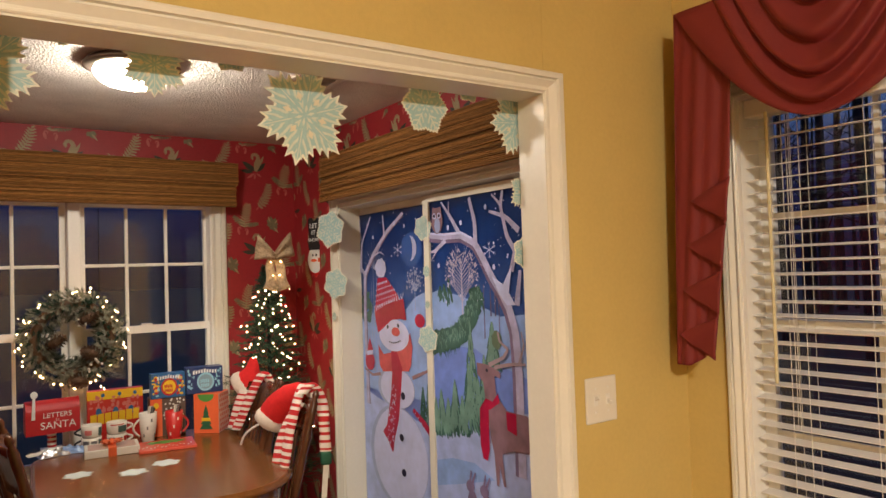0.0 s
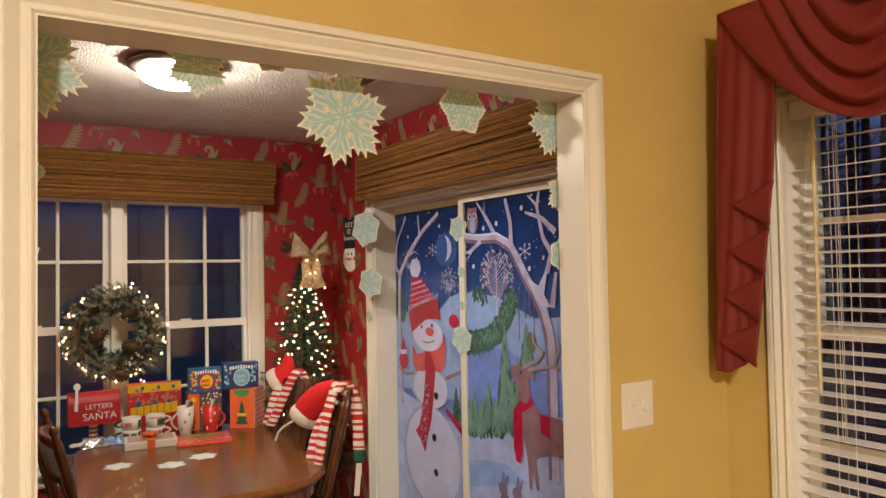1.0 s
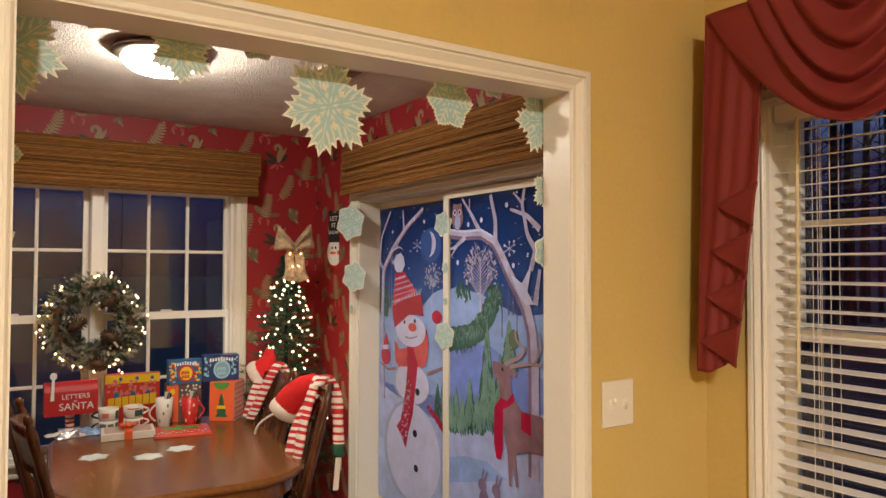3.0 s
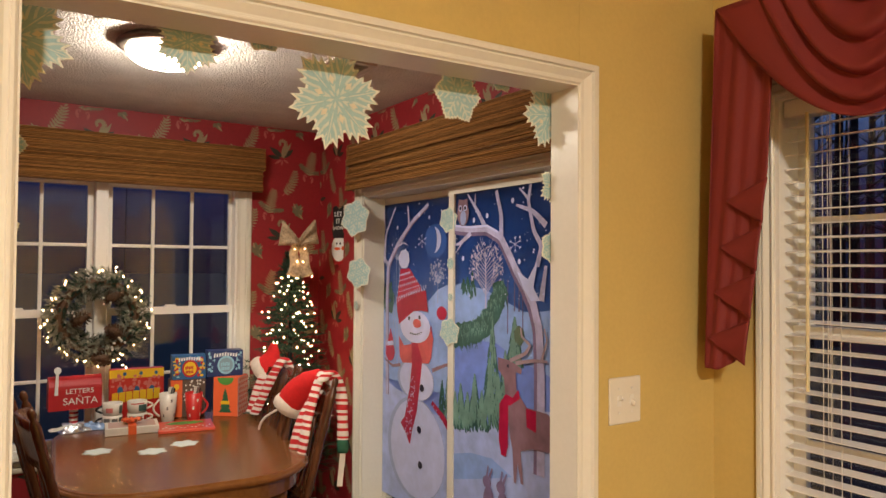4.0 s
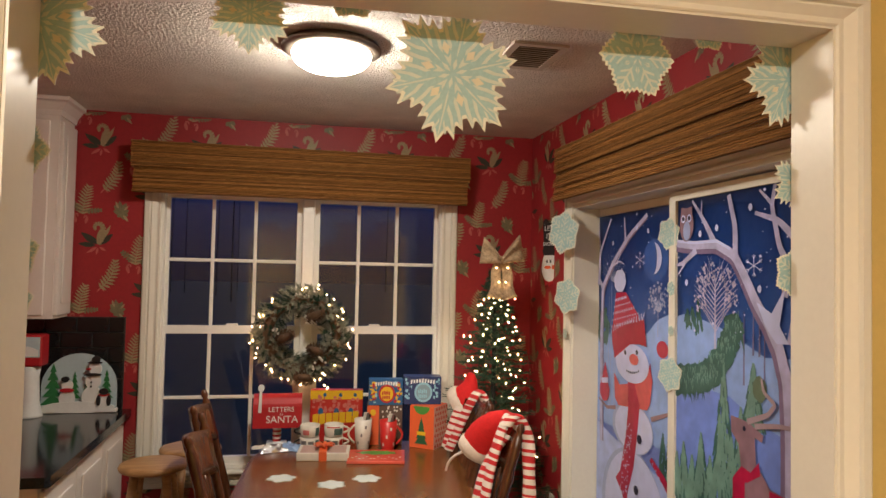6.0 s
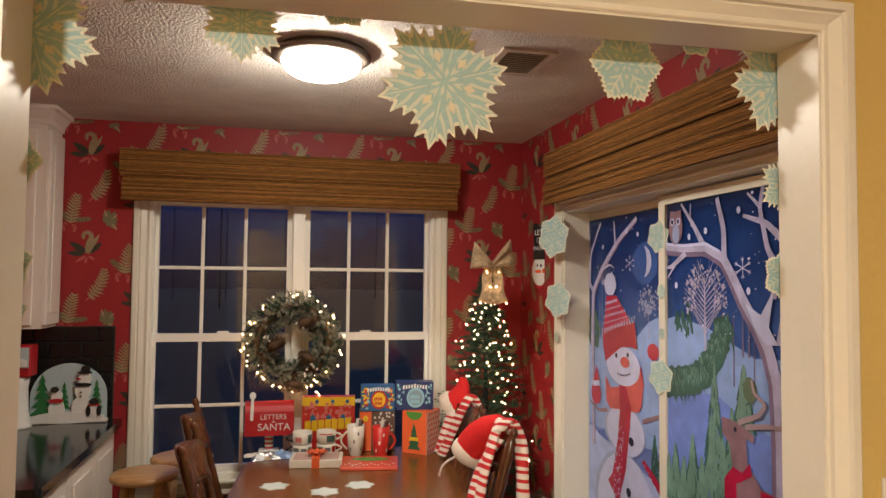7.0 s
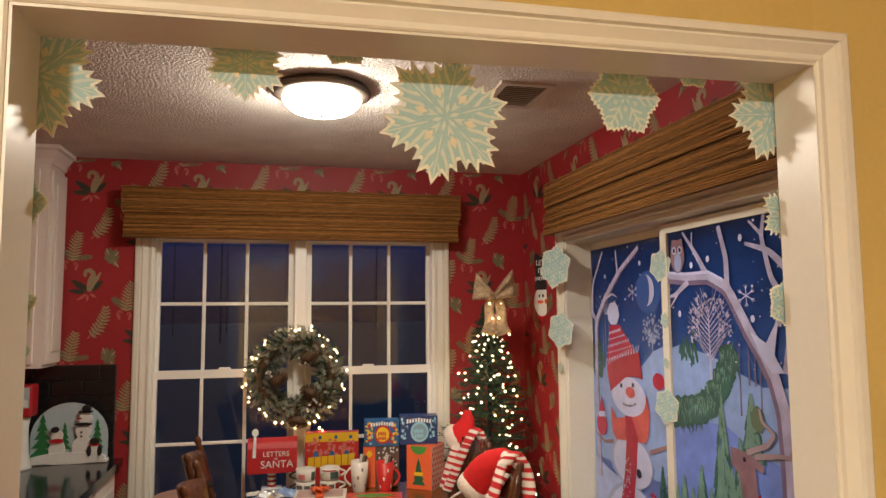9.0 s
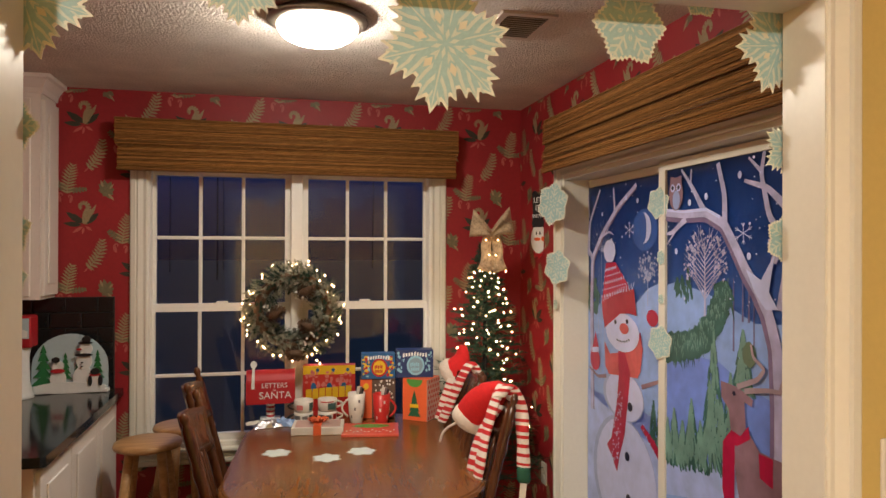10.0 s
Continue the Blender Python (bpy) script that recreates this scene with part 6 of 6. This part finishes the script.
def carton(at, w, d, h, body, badge, accents, label, cat="carton"):
    root = thing("cocoa_carton", at, label, cat)
    part("box", boxes((-w / 2, w / 2, 0, d, 0, h), bevel=0.0015), body, root)
    part("badge", panel(bmesh.new(), oval(0.004, h * 0.44, w * 0.24, h * 0.36), 0.0012), badge, root)
    part("badge_centre", panel(bmesh.new(), oval(0.004, h * 0.44, w * 0.19, h * 0.28), 0.0022), accents[0], root)
    bm = bmesh.new()
    for k in range(9):
        x = -w * 0.30 + w * 0.60 * k / 8
        z = h * (0.74 + 0.05 * math.sin(math.pi * k / 8))
        panel(bm, ((x - w * 0.026, z), (x + w * 0.022, z + 0.001), (x + w * 0.026, z + h * (0.13 if k % 4 else 0.17)), (x - w * 0.022, z + h * 0.13)), 0.0032)
    tagged(part("name_blocks", bm, S_WHITE, root, "plain white title blocks"), kind="stuff")
    r_ = random.Random(int(w * 1000))
    for nm, m_, cnt in (("side_print", accents[1], 26), ("spot_print", badge, 14), ("pale_print", C_LBLUE, 7)):
        bm = bmesh.new()
        for i in range(cnt):
            x = r_.choice((-1, 1)) * r_.uniform(0.27, 0.45) * w
            panel(bm, oval(x, r_.uniform(0.10, 0.90) * h, r_.uniform(0.003, 0.010), r_.uniform(0.003, 0.010), 9), 0.0010 + 0.00003 * i + (0.001 if nm == "spot_print" else 0.0))
        tagged(part(nm, bm, m_, root), kind="stuff")
    bm = bmesh.new()
    for k in range(5):
        panel(bm, rect(-w * 0.12 + w * 0.05 * k, -w * 0.12 + w * 0.05 * k + w * 0.036, h * (0.40 + 0.02 * (k % 2)), h * (0.53 + 0.02 * (k % 2))), 0.0030)
        panel(bm, rect(-w * 0.11 + w * 0.048 * k, -w * 0.11 + w * 0.048 * k + w * 0.034, h * 0.24, h * 0.36), 0.0030)
    tagged(part("badge_blocks", bm, badge, root), kind="stuff")
    return root


bb = thing("holiday_box", pose(1.088, 4.215, TZ, 0, 0, -5), "red and brown patterned holiday box under a carton", "box")
part("box", boxes((-0.09, 0.09, 0, 0.10, 0, 0.203), bevel=0.002), C_BROWN, bb)
part("red_panel", panel(bmesh.new(), rect(-0.089, -0.03, 0.002, 0.201), 0.0012), S_ORANGE, bb)
part("round_spot", panel(bmesh.new(), oval(-0.06, 0.165, 0.014, 0.016), 0.0022), C_YEL, bb)
rnd = random.Random(6)
bm = bmesh.new()
for _ in range(46):
    panel(bm, oval(rnd.uniform(-0.022, 0.082), rnd.uniform(0.07, 0.195), 0.005, 0.006, 7), 0.0012 + rnd.uniform(0, 0.001))
tagged(part("speckles", bm, C_WHT, bb), kind="stuff")
carton(pose(1.090, 4.206, TZ + 0.2035, 0, 0, -4), 0.172, 0.07, 0.130, C_BLUE, S_RED, (C_YEL, C_YEL), "bright blue cocoa carton with a red badge")
carton(pose(1.272, 4.170, TZ + 0.2105, 0, 0, -7), 0.190, 0.09, 0.140, C_NAVY, C_LBLUE, (P_M("carton_steel", (0.20, 0.31, 0.38), 0.4), C_NAVY), "navy cocoa carton with a pale round badge")

bag = thing("gift_box_bag", pose(1.262, 4.125, TZ, 0, 0, -38), "orange gift box with a printed tree and patterned side", "gift box")
part("box", boxes((-0.068, 0.068, 0, 0.150, 0, 0.210), bevel=0.0015), S_ORANGE, bag)
part("green_tab", panel(bmesh.new(), [(0.045 * math.cos(math.pi * (1 + k / 12)) * 1.0, 0.2085 + 0.040 * math.sin(math.pi * (1 + k / 12))) for k in range(13)], 0.0012), C_GRN, bag)
bm = bmesh.new()
for t in range(4):
    z0 = 0.022 + 0.027 * t
    w = 0.036 - 0.007 * t
    panel(bm, ((-w, z0), (w, z0), (w * 0.35, z0 + 0.036), (-w * 0.35, z0 + 0.036)), 0.0012 + 0.0004 * t)
panel(bm, ((-0.006, 0.136), (0.006, 0.136), (0.0, 0.154)), 0.003)
part("printed_tree", bm, P_M("deep_green", (0.02, 0.10, 0.045)), bag)
part("printed_belt", panel(bmesh.new(), rect(-0.024, 0.024, 0.066, 0.084), 0.0036), C_YEL, bag)
part("patterned_side", boxes((0.0682, 0.0700, 0.002, 0.148, 0.001, 0.208)), P_M("pale_rose", (0.56, 0.36, 0.33)), bag)
bm = bmesh.new()
for i in range(5):
    for j in range(8):
        slab(bm, oval(0.016 + 0.028 * i + 0.012 * (j % 2), 0.014 + 0.026 * j, 0.008, 0.009, 8), 0.0702, 0.0708, pose(0, 0, 0, 90, 0, 90))
tagged(part("side_spots", bm, C_RED, bag), kind="stuff")


def mug(at, r, h, body, label, bands, taper=0.0, side=1, dark_handle=False):
    root = thing("mug", at, label, "mug", "mugs on the table")
    prof = [(0, 0.0), (r * (0.86 - taper), 0), (r * (0.90 - taper), 0.004), (r * (1 - taper * 0.5), h * 0.4), (r, h), (r * 0.93, h), (r * (0.90 - taper), 0.010), (0, 0.010)]
    part("cup", lathe(bmesh.new(), prof, 28), body, root, "", True)
    hp = [(side * (r * 0.95 + 0.030 * math.sin(math.pi * k / 10)), 0, h * (0.80 - 0.58 * k / 10)) for k in range(11)]
    part("handle", tube(bmesh.new(), hp, 0.0055, 8), S_BLACK if dark_handle else body, root, "", True)
    for a0, a1, z0, z1, m in bands:
        bm = bmesh.new()
        n = 8
        ra = lambda z: (r * (0.90 - taper) + (r - r * (0.90 - taper)) * min(1, z / h) ** 0.6) + 0.0022
        g = [[bm.verts.new((ra(z) * math.cos(radians(a0 + (a1 - a0) * k / n)), ra(z) * math.sin(radians(a0 + (a1 - a0) * k / n)), z)) for z in (z0, (z0 + z1) / 2, z1)] for k in range(n + 1)]
        for k in range(n):
            for j in (0, 1):
                bm.faces.new((g[k][j], g[k + 1][j], g[k + 1][j + 1], g[k][j + 1]))
        part("print", bm, m, root, "", True)
    return root


C_DK = P_M("print_dark_teal", (0.05, 0.11, 0.10), 0.4)
C_GREYP = P_M("print_grey", (0.16, 0.15, 0.15), 0.4)
for i, (x, y) in enumerate(((0.715, 4.205), (0.832, 4.205))):
    low = mug(pose(x, y, TZ, 0, 0, 0), 0.047, 0.056, C_WHT, "white mug with dark print stacked under another", ((-150, -112, 0.010, 0.044, C_GREYP), (-100, -68, 0.012, 0.042, C_GREYP), (-58, -28, 0.008, 0.046, C_RED if i else C_DK)), 0, -1 if i == 0 else 1, i == 0)
    mug(pose(x, y, TZ + 0.0563, 0, 0, 4), 0.048, 0.060, C_WHT, "white mug with pink and green print stacked on top", ((-140, -100, 0.016, 0.040, C_PINK), (-62, -30, 0.010, 0.050, C_DK)) if i == 0 else ((-95, -40, 0.012, 0.044, C_DK), (-140, -60, 0.048, 0.053, C_RED)), 0, -1 if i == 0 else 1, i == 0)
tall = []
for x, y, bd, lab, pr, sd in ((0.972, 4.150, C_WHT, "tall white latte mug with small printed motifs", C_GREYP, -1), (1.090, 4.100, C_RED, "tall red latte mug with white snowflakes", C_WHT, 1)):
    bands = [(-140 + 28 * k, -128 + 28 * k, 0.030 + 0.038 * (k % 3), 0.046 + 0.038 * (k % 3), pr) for k in range(5)]
    m_ = mug(pose(x, y, TZ), 0.044, 0.150, bd, lab, bands, 0.22, sd)
    for k in range(3):
        part("sachet", box(bmesh.new(), -0.012, 0.012, -0.002, 0.002, 0, 0.105, m=pose(-0.012 + 0.014 * k, 0.004 * k, 0.075, 8 * k - 8, 24 - 16 * k, 30 * k)), (S_BLACK, C_WHT, C_GREYP)[k], m_, "dark sachet sticking out")

gf = thing("gift_set_box", pose(0.778, 4.030, TZ, 0, 0, -7), "flat white gift set with a red ribbon bow", "gift box")
part("tray", boxes((-0.120, 0.120, -0.080, 0.080, 0, 0.036), bevel=0.002), C_WHT, gf)
part("inner_card", slab(bmesh.new(), ((-0.105, -0.068), (0.105, -0.068), (0.105, 0.068), (-0.105, 0.068)), 0.0362, 0.0370), P_M("card_pattern", (0.50, 0.34, 0.31), 0.15), gf)
part("ribbon", boxes((-0.018, 0.018, -0.0822, 0.0822, -0.0002, 0.0435)), S_ORANGE, gf)
bm = bmesh.new()
for k in range(8):
    a = math.tau * k / 8
    sheet(bm, lambda u, v: ((0.004 + 0.046 * math.sin(math.pi * u)) * math.cos(a) - (v - 0.5) * 0.016 * math.sin(a), (0.004 + 0.040 * math.sin(math.pi * u)) * math.sin(a) + (v - 0.5) * 0.016 * math.cos(a), 0.0440 + 0.030 * u * math.sin(math.pi * u * 0.9)), 8, 2, 0.0008)
part("bow", bm, S_ORANGE, gf, "shiny red ribbon bow", True)
rd = thing("red_gift_package", pose(1.020, 3.970, TZ, 0, 0, -9), "flat glossy red holiday package on the table", "package")
part("card", boxes((-0.132, 0.132, -0.105, 0.105, 0, 0.014), bevel=0.002), P_M("coral_card", (0.60, 0.09, 0.06), 0.16), rd)
part("printed_greenery", slab(bmesh.new(), [(0.08 * math.cos(math.tau * k / 18) * (1 + 0.2 * (k % 2)), 0.045 + 0.030 * math.sin(math.tau * k / 18) * (1 + 0.3 * (k % 2))) for k in range(18)], 0.0142, 0.0150), C_GRN, rd)
bm = bmesh.new()
for k in range(14):
    slab(bm, oval(-0.11 + 0.017 * k, -0.05 + 0.02 * math.sin(k * 2.0), 0.005, 0.005, 8), 0.0142, 0.0150)
part("white_dots", bm, C_WHT, rd)


def crumple(name, at, sx, sy, h, material, label, seed):
    bm = bmesh.new()
    r_ = random.Random(seed)
    ph = [r_.uniform(0, 6) for _ in range(4)]
    sheet(bm, lambda u, v: (sx * (u - 0.5), sy * (v - 0.5), 0.002 + h * math.sin(math.pi * u) ** 0.5 * math.sin(math.pi * v) ** 0.5 * (0.65 + 0.35 * math.sin(u * 13 + ph[0] + 5 * v) * math.cos(v * 11 + ph[1]))), 20, 14, 0.001)
    return shape(name, bm, material, label, "packet", at=at)


crumple("foil_packet", pose(0.545, 4.165, TZ, 0, 0, 12), 0.14, 0.07, 0.040, M_FOIL, "crinkled silver foil packet on the table", 1)
crumple("blue_packet", pose(0.622, 4.185, TZ, 0, 0, -20), 0.13, 0.08, 0.040, mat("pale_blue_film", (0.22, 0.34, 0.58), 0.25, vary=0.2, bump=0.5, bump_scale=40), "crumpled pale blue packet on the table", 2)
crumple("white_envelope", pose(0.49, 4.235, TZ, 0, 0, 6), 0.11, 0.06, 0.014, C_WHT, "white paper envelope beside the mailbox", 3)
for x, y, a in ((0.587, 3.700, 0.2), (0.788, 3.582, 0.5), (0.940, 3.648, 0.05)):
    shape("table_snowflake", slab(bmesh.new(), rotate2(flake_outline(0.066, 0), a), 0, 0.0015), mat("white_paper", (0.56, 0.62, 0.60), 0.7) if x < 0.6 else bpy.data.materials["white_paper"], "white paper snowflake lying on the table", "snowflake", "snowflakes on the table", at=pose(x, y, TZ))

# ---- festive clothes on the chairs ----
M_FELT = mat("red_plush", (0.62, 0.012, 0.014), 0.85, vary=0.14, fine=60, bump=0.5, bump_scale=120)
M_FUR = mat("white_plush_fur", (0.68, 0.58, 0.50), 0.95, vary=0.12, fine=50, bump=1.0, bump_scale=90)
M_KRED = mat("knit_red", (0.48, 0.016, 0.020), 0.85, vary=0.14, fine=180, bump=0.4, bump_scale=240)
M_KWHT = mat("knit_white", (0.70, 0.62, 0.56), 0.85, vary=0.10, fine=180, bump=0.4, bump_scale=240)
M_KGRN = mat("knit_green", (0.012, 0.075, 0.04), 0.85, vary=0.2)


def blob_tube(bm, pts, radii, flat, rnd, n=18, lump=0.06):
    """A soft stuffed tube, flattened along the given direction."""
    pts = [Vector(p) for p in pts]
    fl = Vector(flat).normalized()
    rings = []
    for k, p in enumerate(pts):
        d = (pts[min(k + 1, len(pts) - 1)] - pts[max(k - 1, 0)]).normalized()
        w = (fl - d * fl.dot(d)).normalized()
        u = d.cross(w)
        rings.append([bm.verts.new(p + radii[k] * (1 + rnd.uniform(-lump, lump)) * (u * math.cos(math.tau * j / n) + w * 0.62 * math.sin(math.tau * j / n))) for j in range(n)])
    for a, b in zip(rings, rings[1:]):
        for j in range(n):
            bm.faces.new((a[j], a[(j + 1) % n], b[(j + 1) % n], b[j]))
    bm.faces.new(rings[0])
    bm.faces.new(rings[-1])
    return bm


def santa_hat(path, radii, flat, seed, label):
    root = thing("santa_hat", Matrix.Identity(4), label, "hat", "hats on the chairs")
    rnd = random.Random(seed)
    p = smooth_path(path)
    m = len(p) - 1
    rad = [radii[min(int(k / 6), len(radii) - 1)] + (radii[min(int(k / 6) + 1, len(radii) - 1)] - radii[min(int(k / 6), len(radii) - 1)]) * ((k % 6) / 6) for k in range(m + 1)]
    part("cone", blob_tube(bmesh.new(), p, rad, flat, rnd, 20, 0.035), M_FELT, root, "soft red plush", True)
    d = (p[1] - p[0]).normalized()
    q = [p[0] - d * 0.030, p[0] - d * 0.022, p[0], p[0] + d * 0.026, p[0] + d * 0.036]
    part("fur_brim", blob_tube(bmesh.new(), q, [rad[0] * s for s in (0.86, 1.10, 1.20, 1.12, 0.95)], flat, rnd, 26, 0.05), M_FUR, root, "white plush fur brim", True)
    return root


santa_hat(((1.352, 3.435, 0.930), (1.380, 3.390, 0.990), (1.415, 3.320, 1.045), (1.448, 3.26, 1.085)), (0.062, 0.070, 0.064, 0.040), (0.75, 0.6, 0.5), 1, "red plush hat with white fur over a chair back")
santa_hat(((1.428, 4.035, 1.015), (1.453, 4.005, 1.045), (1.473, 3.985, 1.095), (1.476, 3.975, 1.160)), (0.064, 0.062, 0.046, 0.018), (0.8, 0.5, 0.2), 2, "red plush hat with white fur on the far chair")


def striped(path, width, across, label, stripe=0.016, cuff=False):
    """A flat knitted tube in red and white bands."""
    root = thing("striped_stocking", Matrix.Identity(4), label, "stocking", "striped stockings on the chairs")
    pts = smooth_path(path, 10)
    run, bm, last = 0.0, bmesh.new(), None
    ac = Vector(across).normalized()
    dense = [pts[0]]
    for a, b in zip(pts, pts[1:]):
        n = max(1, int((b - a).length / 0.006))
        dense += [a + (b - a) * (k + 1) / n for k in range(n)]
    sec = lambda p, d, w: [p + ac * w * math.cos(math.tau * j / 12) / 2 + d.cross(ac).normalized() * (0.011 * math.sin(math.tau * j / 12)) for j in range(12)]
    for k in range(len(dense) - 1):
        a, b = dense[k], dense[k + 1]
        d = (dense[min(k + 2, len(dense) - 1)] - dense[max(k - 1, 0)]).normalized()
        w0, w1 = width * (1 + 0.06 * math.sin(run * 40)), width * (1 + 0.06 * math.sin((run + (b - a).length) * 40))
        va, vb = last or [bm.verts.new(q) for q in sec(a, d, w0)], [bm.verts.new(q) for q in sec(b, d, w1)]
        for j in range(12):
            bm.faces.new((va[j], va[(j + 1) % 12], vb[(j + 1) % 12], vb[j])).material_index = int(run / stripe) % 2
        last = vb
        run += (b - a).length
    part("knitted_leg", bm, (M_KWHT, M_KRED), root, "", True)
    if cuff:
        p, d = dense[-1], (dense[-1] - dense[-3]).normalized()
        part("cuff", blob_tube(bmesh.new(), (p, p + d * 0.01, p + d * 0.045, p + d * 0.056), (width * 0.42, width * 0.52, width * 0.52, width * 0.44), d.cross(ac), random.Random(1), 14, 0.02), M_KGRN, root, "dark green knitted cuff", True)
        part("tag", box(bmesh.new(), -0.012, 0.012, -0.0008, 0.0008, -0.15, 0, m=Matrix.Translation(p + d * 0.05) @ pose(0, 0, 0, 0, 5, -18)), C_WHT, root, "white paper tag")
    return root


striped(((1.455, 3.185, 1.06), (1.430, 3.200, 1.110), (1.400, 3.205, 1.06), (1.358, 3.205, 0.92), (1.325, 3.215, 0.725)), 0.062, (0.25, -1, 0), "red and white striped stocking hanging over a chair back")
striped(((1.435, 3.270, 1.02), (1.368, 3.300, 0.90), (1.318, 3.310, 0.71)), 0.064, (0.3, -1, 0.1), "red and white striped stocking behind another on a chair")
striped(((1.385, 3.130, 1.085), (1.425, 3.120, 1.122), (1.462, 3.105, 1.06), (1.464, 3.085, 0.95), (1.466, 3.080, 0.835)), 0.050, (0.8, -0.6, 0), "striped stocking with a green cuff behind a chair", cuff=True)
striped(((1.500, 3.80, 1.05), (1.475, 3.82, 1.095), (1.430, 3.845, 1.02), (1.385, 3.90, 0.88), (1.36, 3.94, 0.80)), 0.070, (0.35, -1, 0), "red and white striped stocking on the far chair")
striped(((1.42, 3.97, 1.0), (1.385, 3.99, 0.90), (1.36, 4.0, 0.80)), 0.065, (0.35, -1, 0), "striped stocking hanging beside the far chair")
shape("white_ribbon", tube(bmesh.new(), smooth_path(((1.325, 3.50, 0.905), (1.30, 3.56, 0.87), (1.285, 3.60, 0.835), (1.278, 3.62, 0.795))), 0.0055, 8), M_KWHT, "white twisted ribbon hanging from the hat", "ribbon", smooth=True)
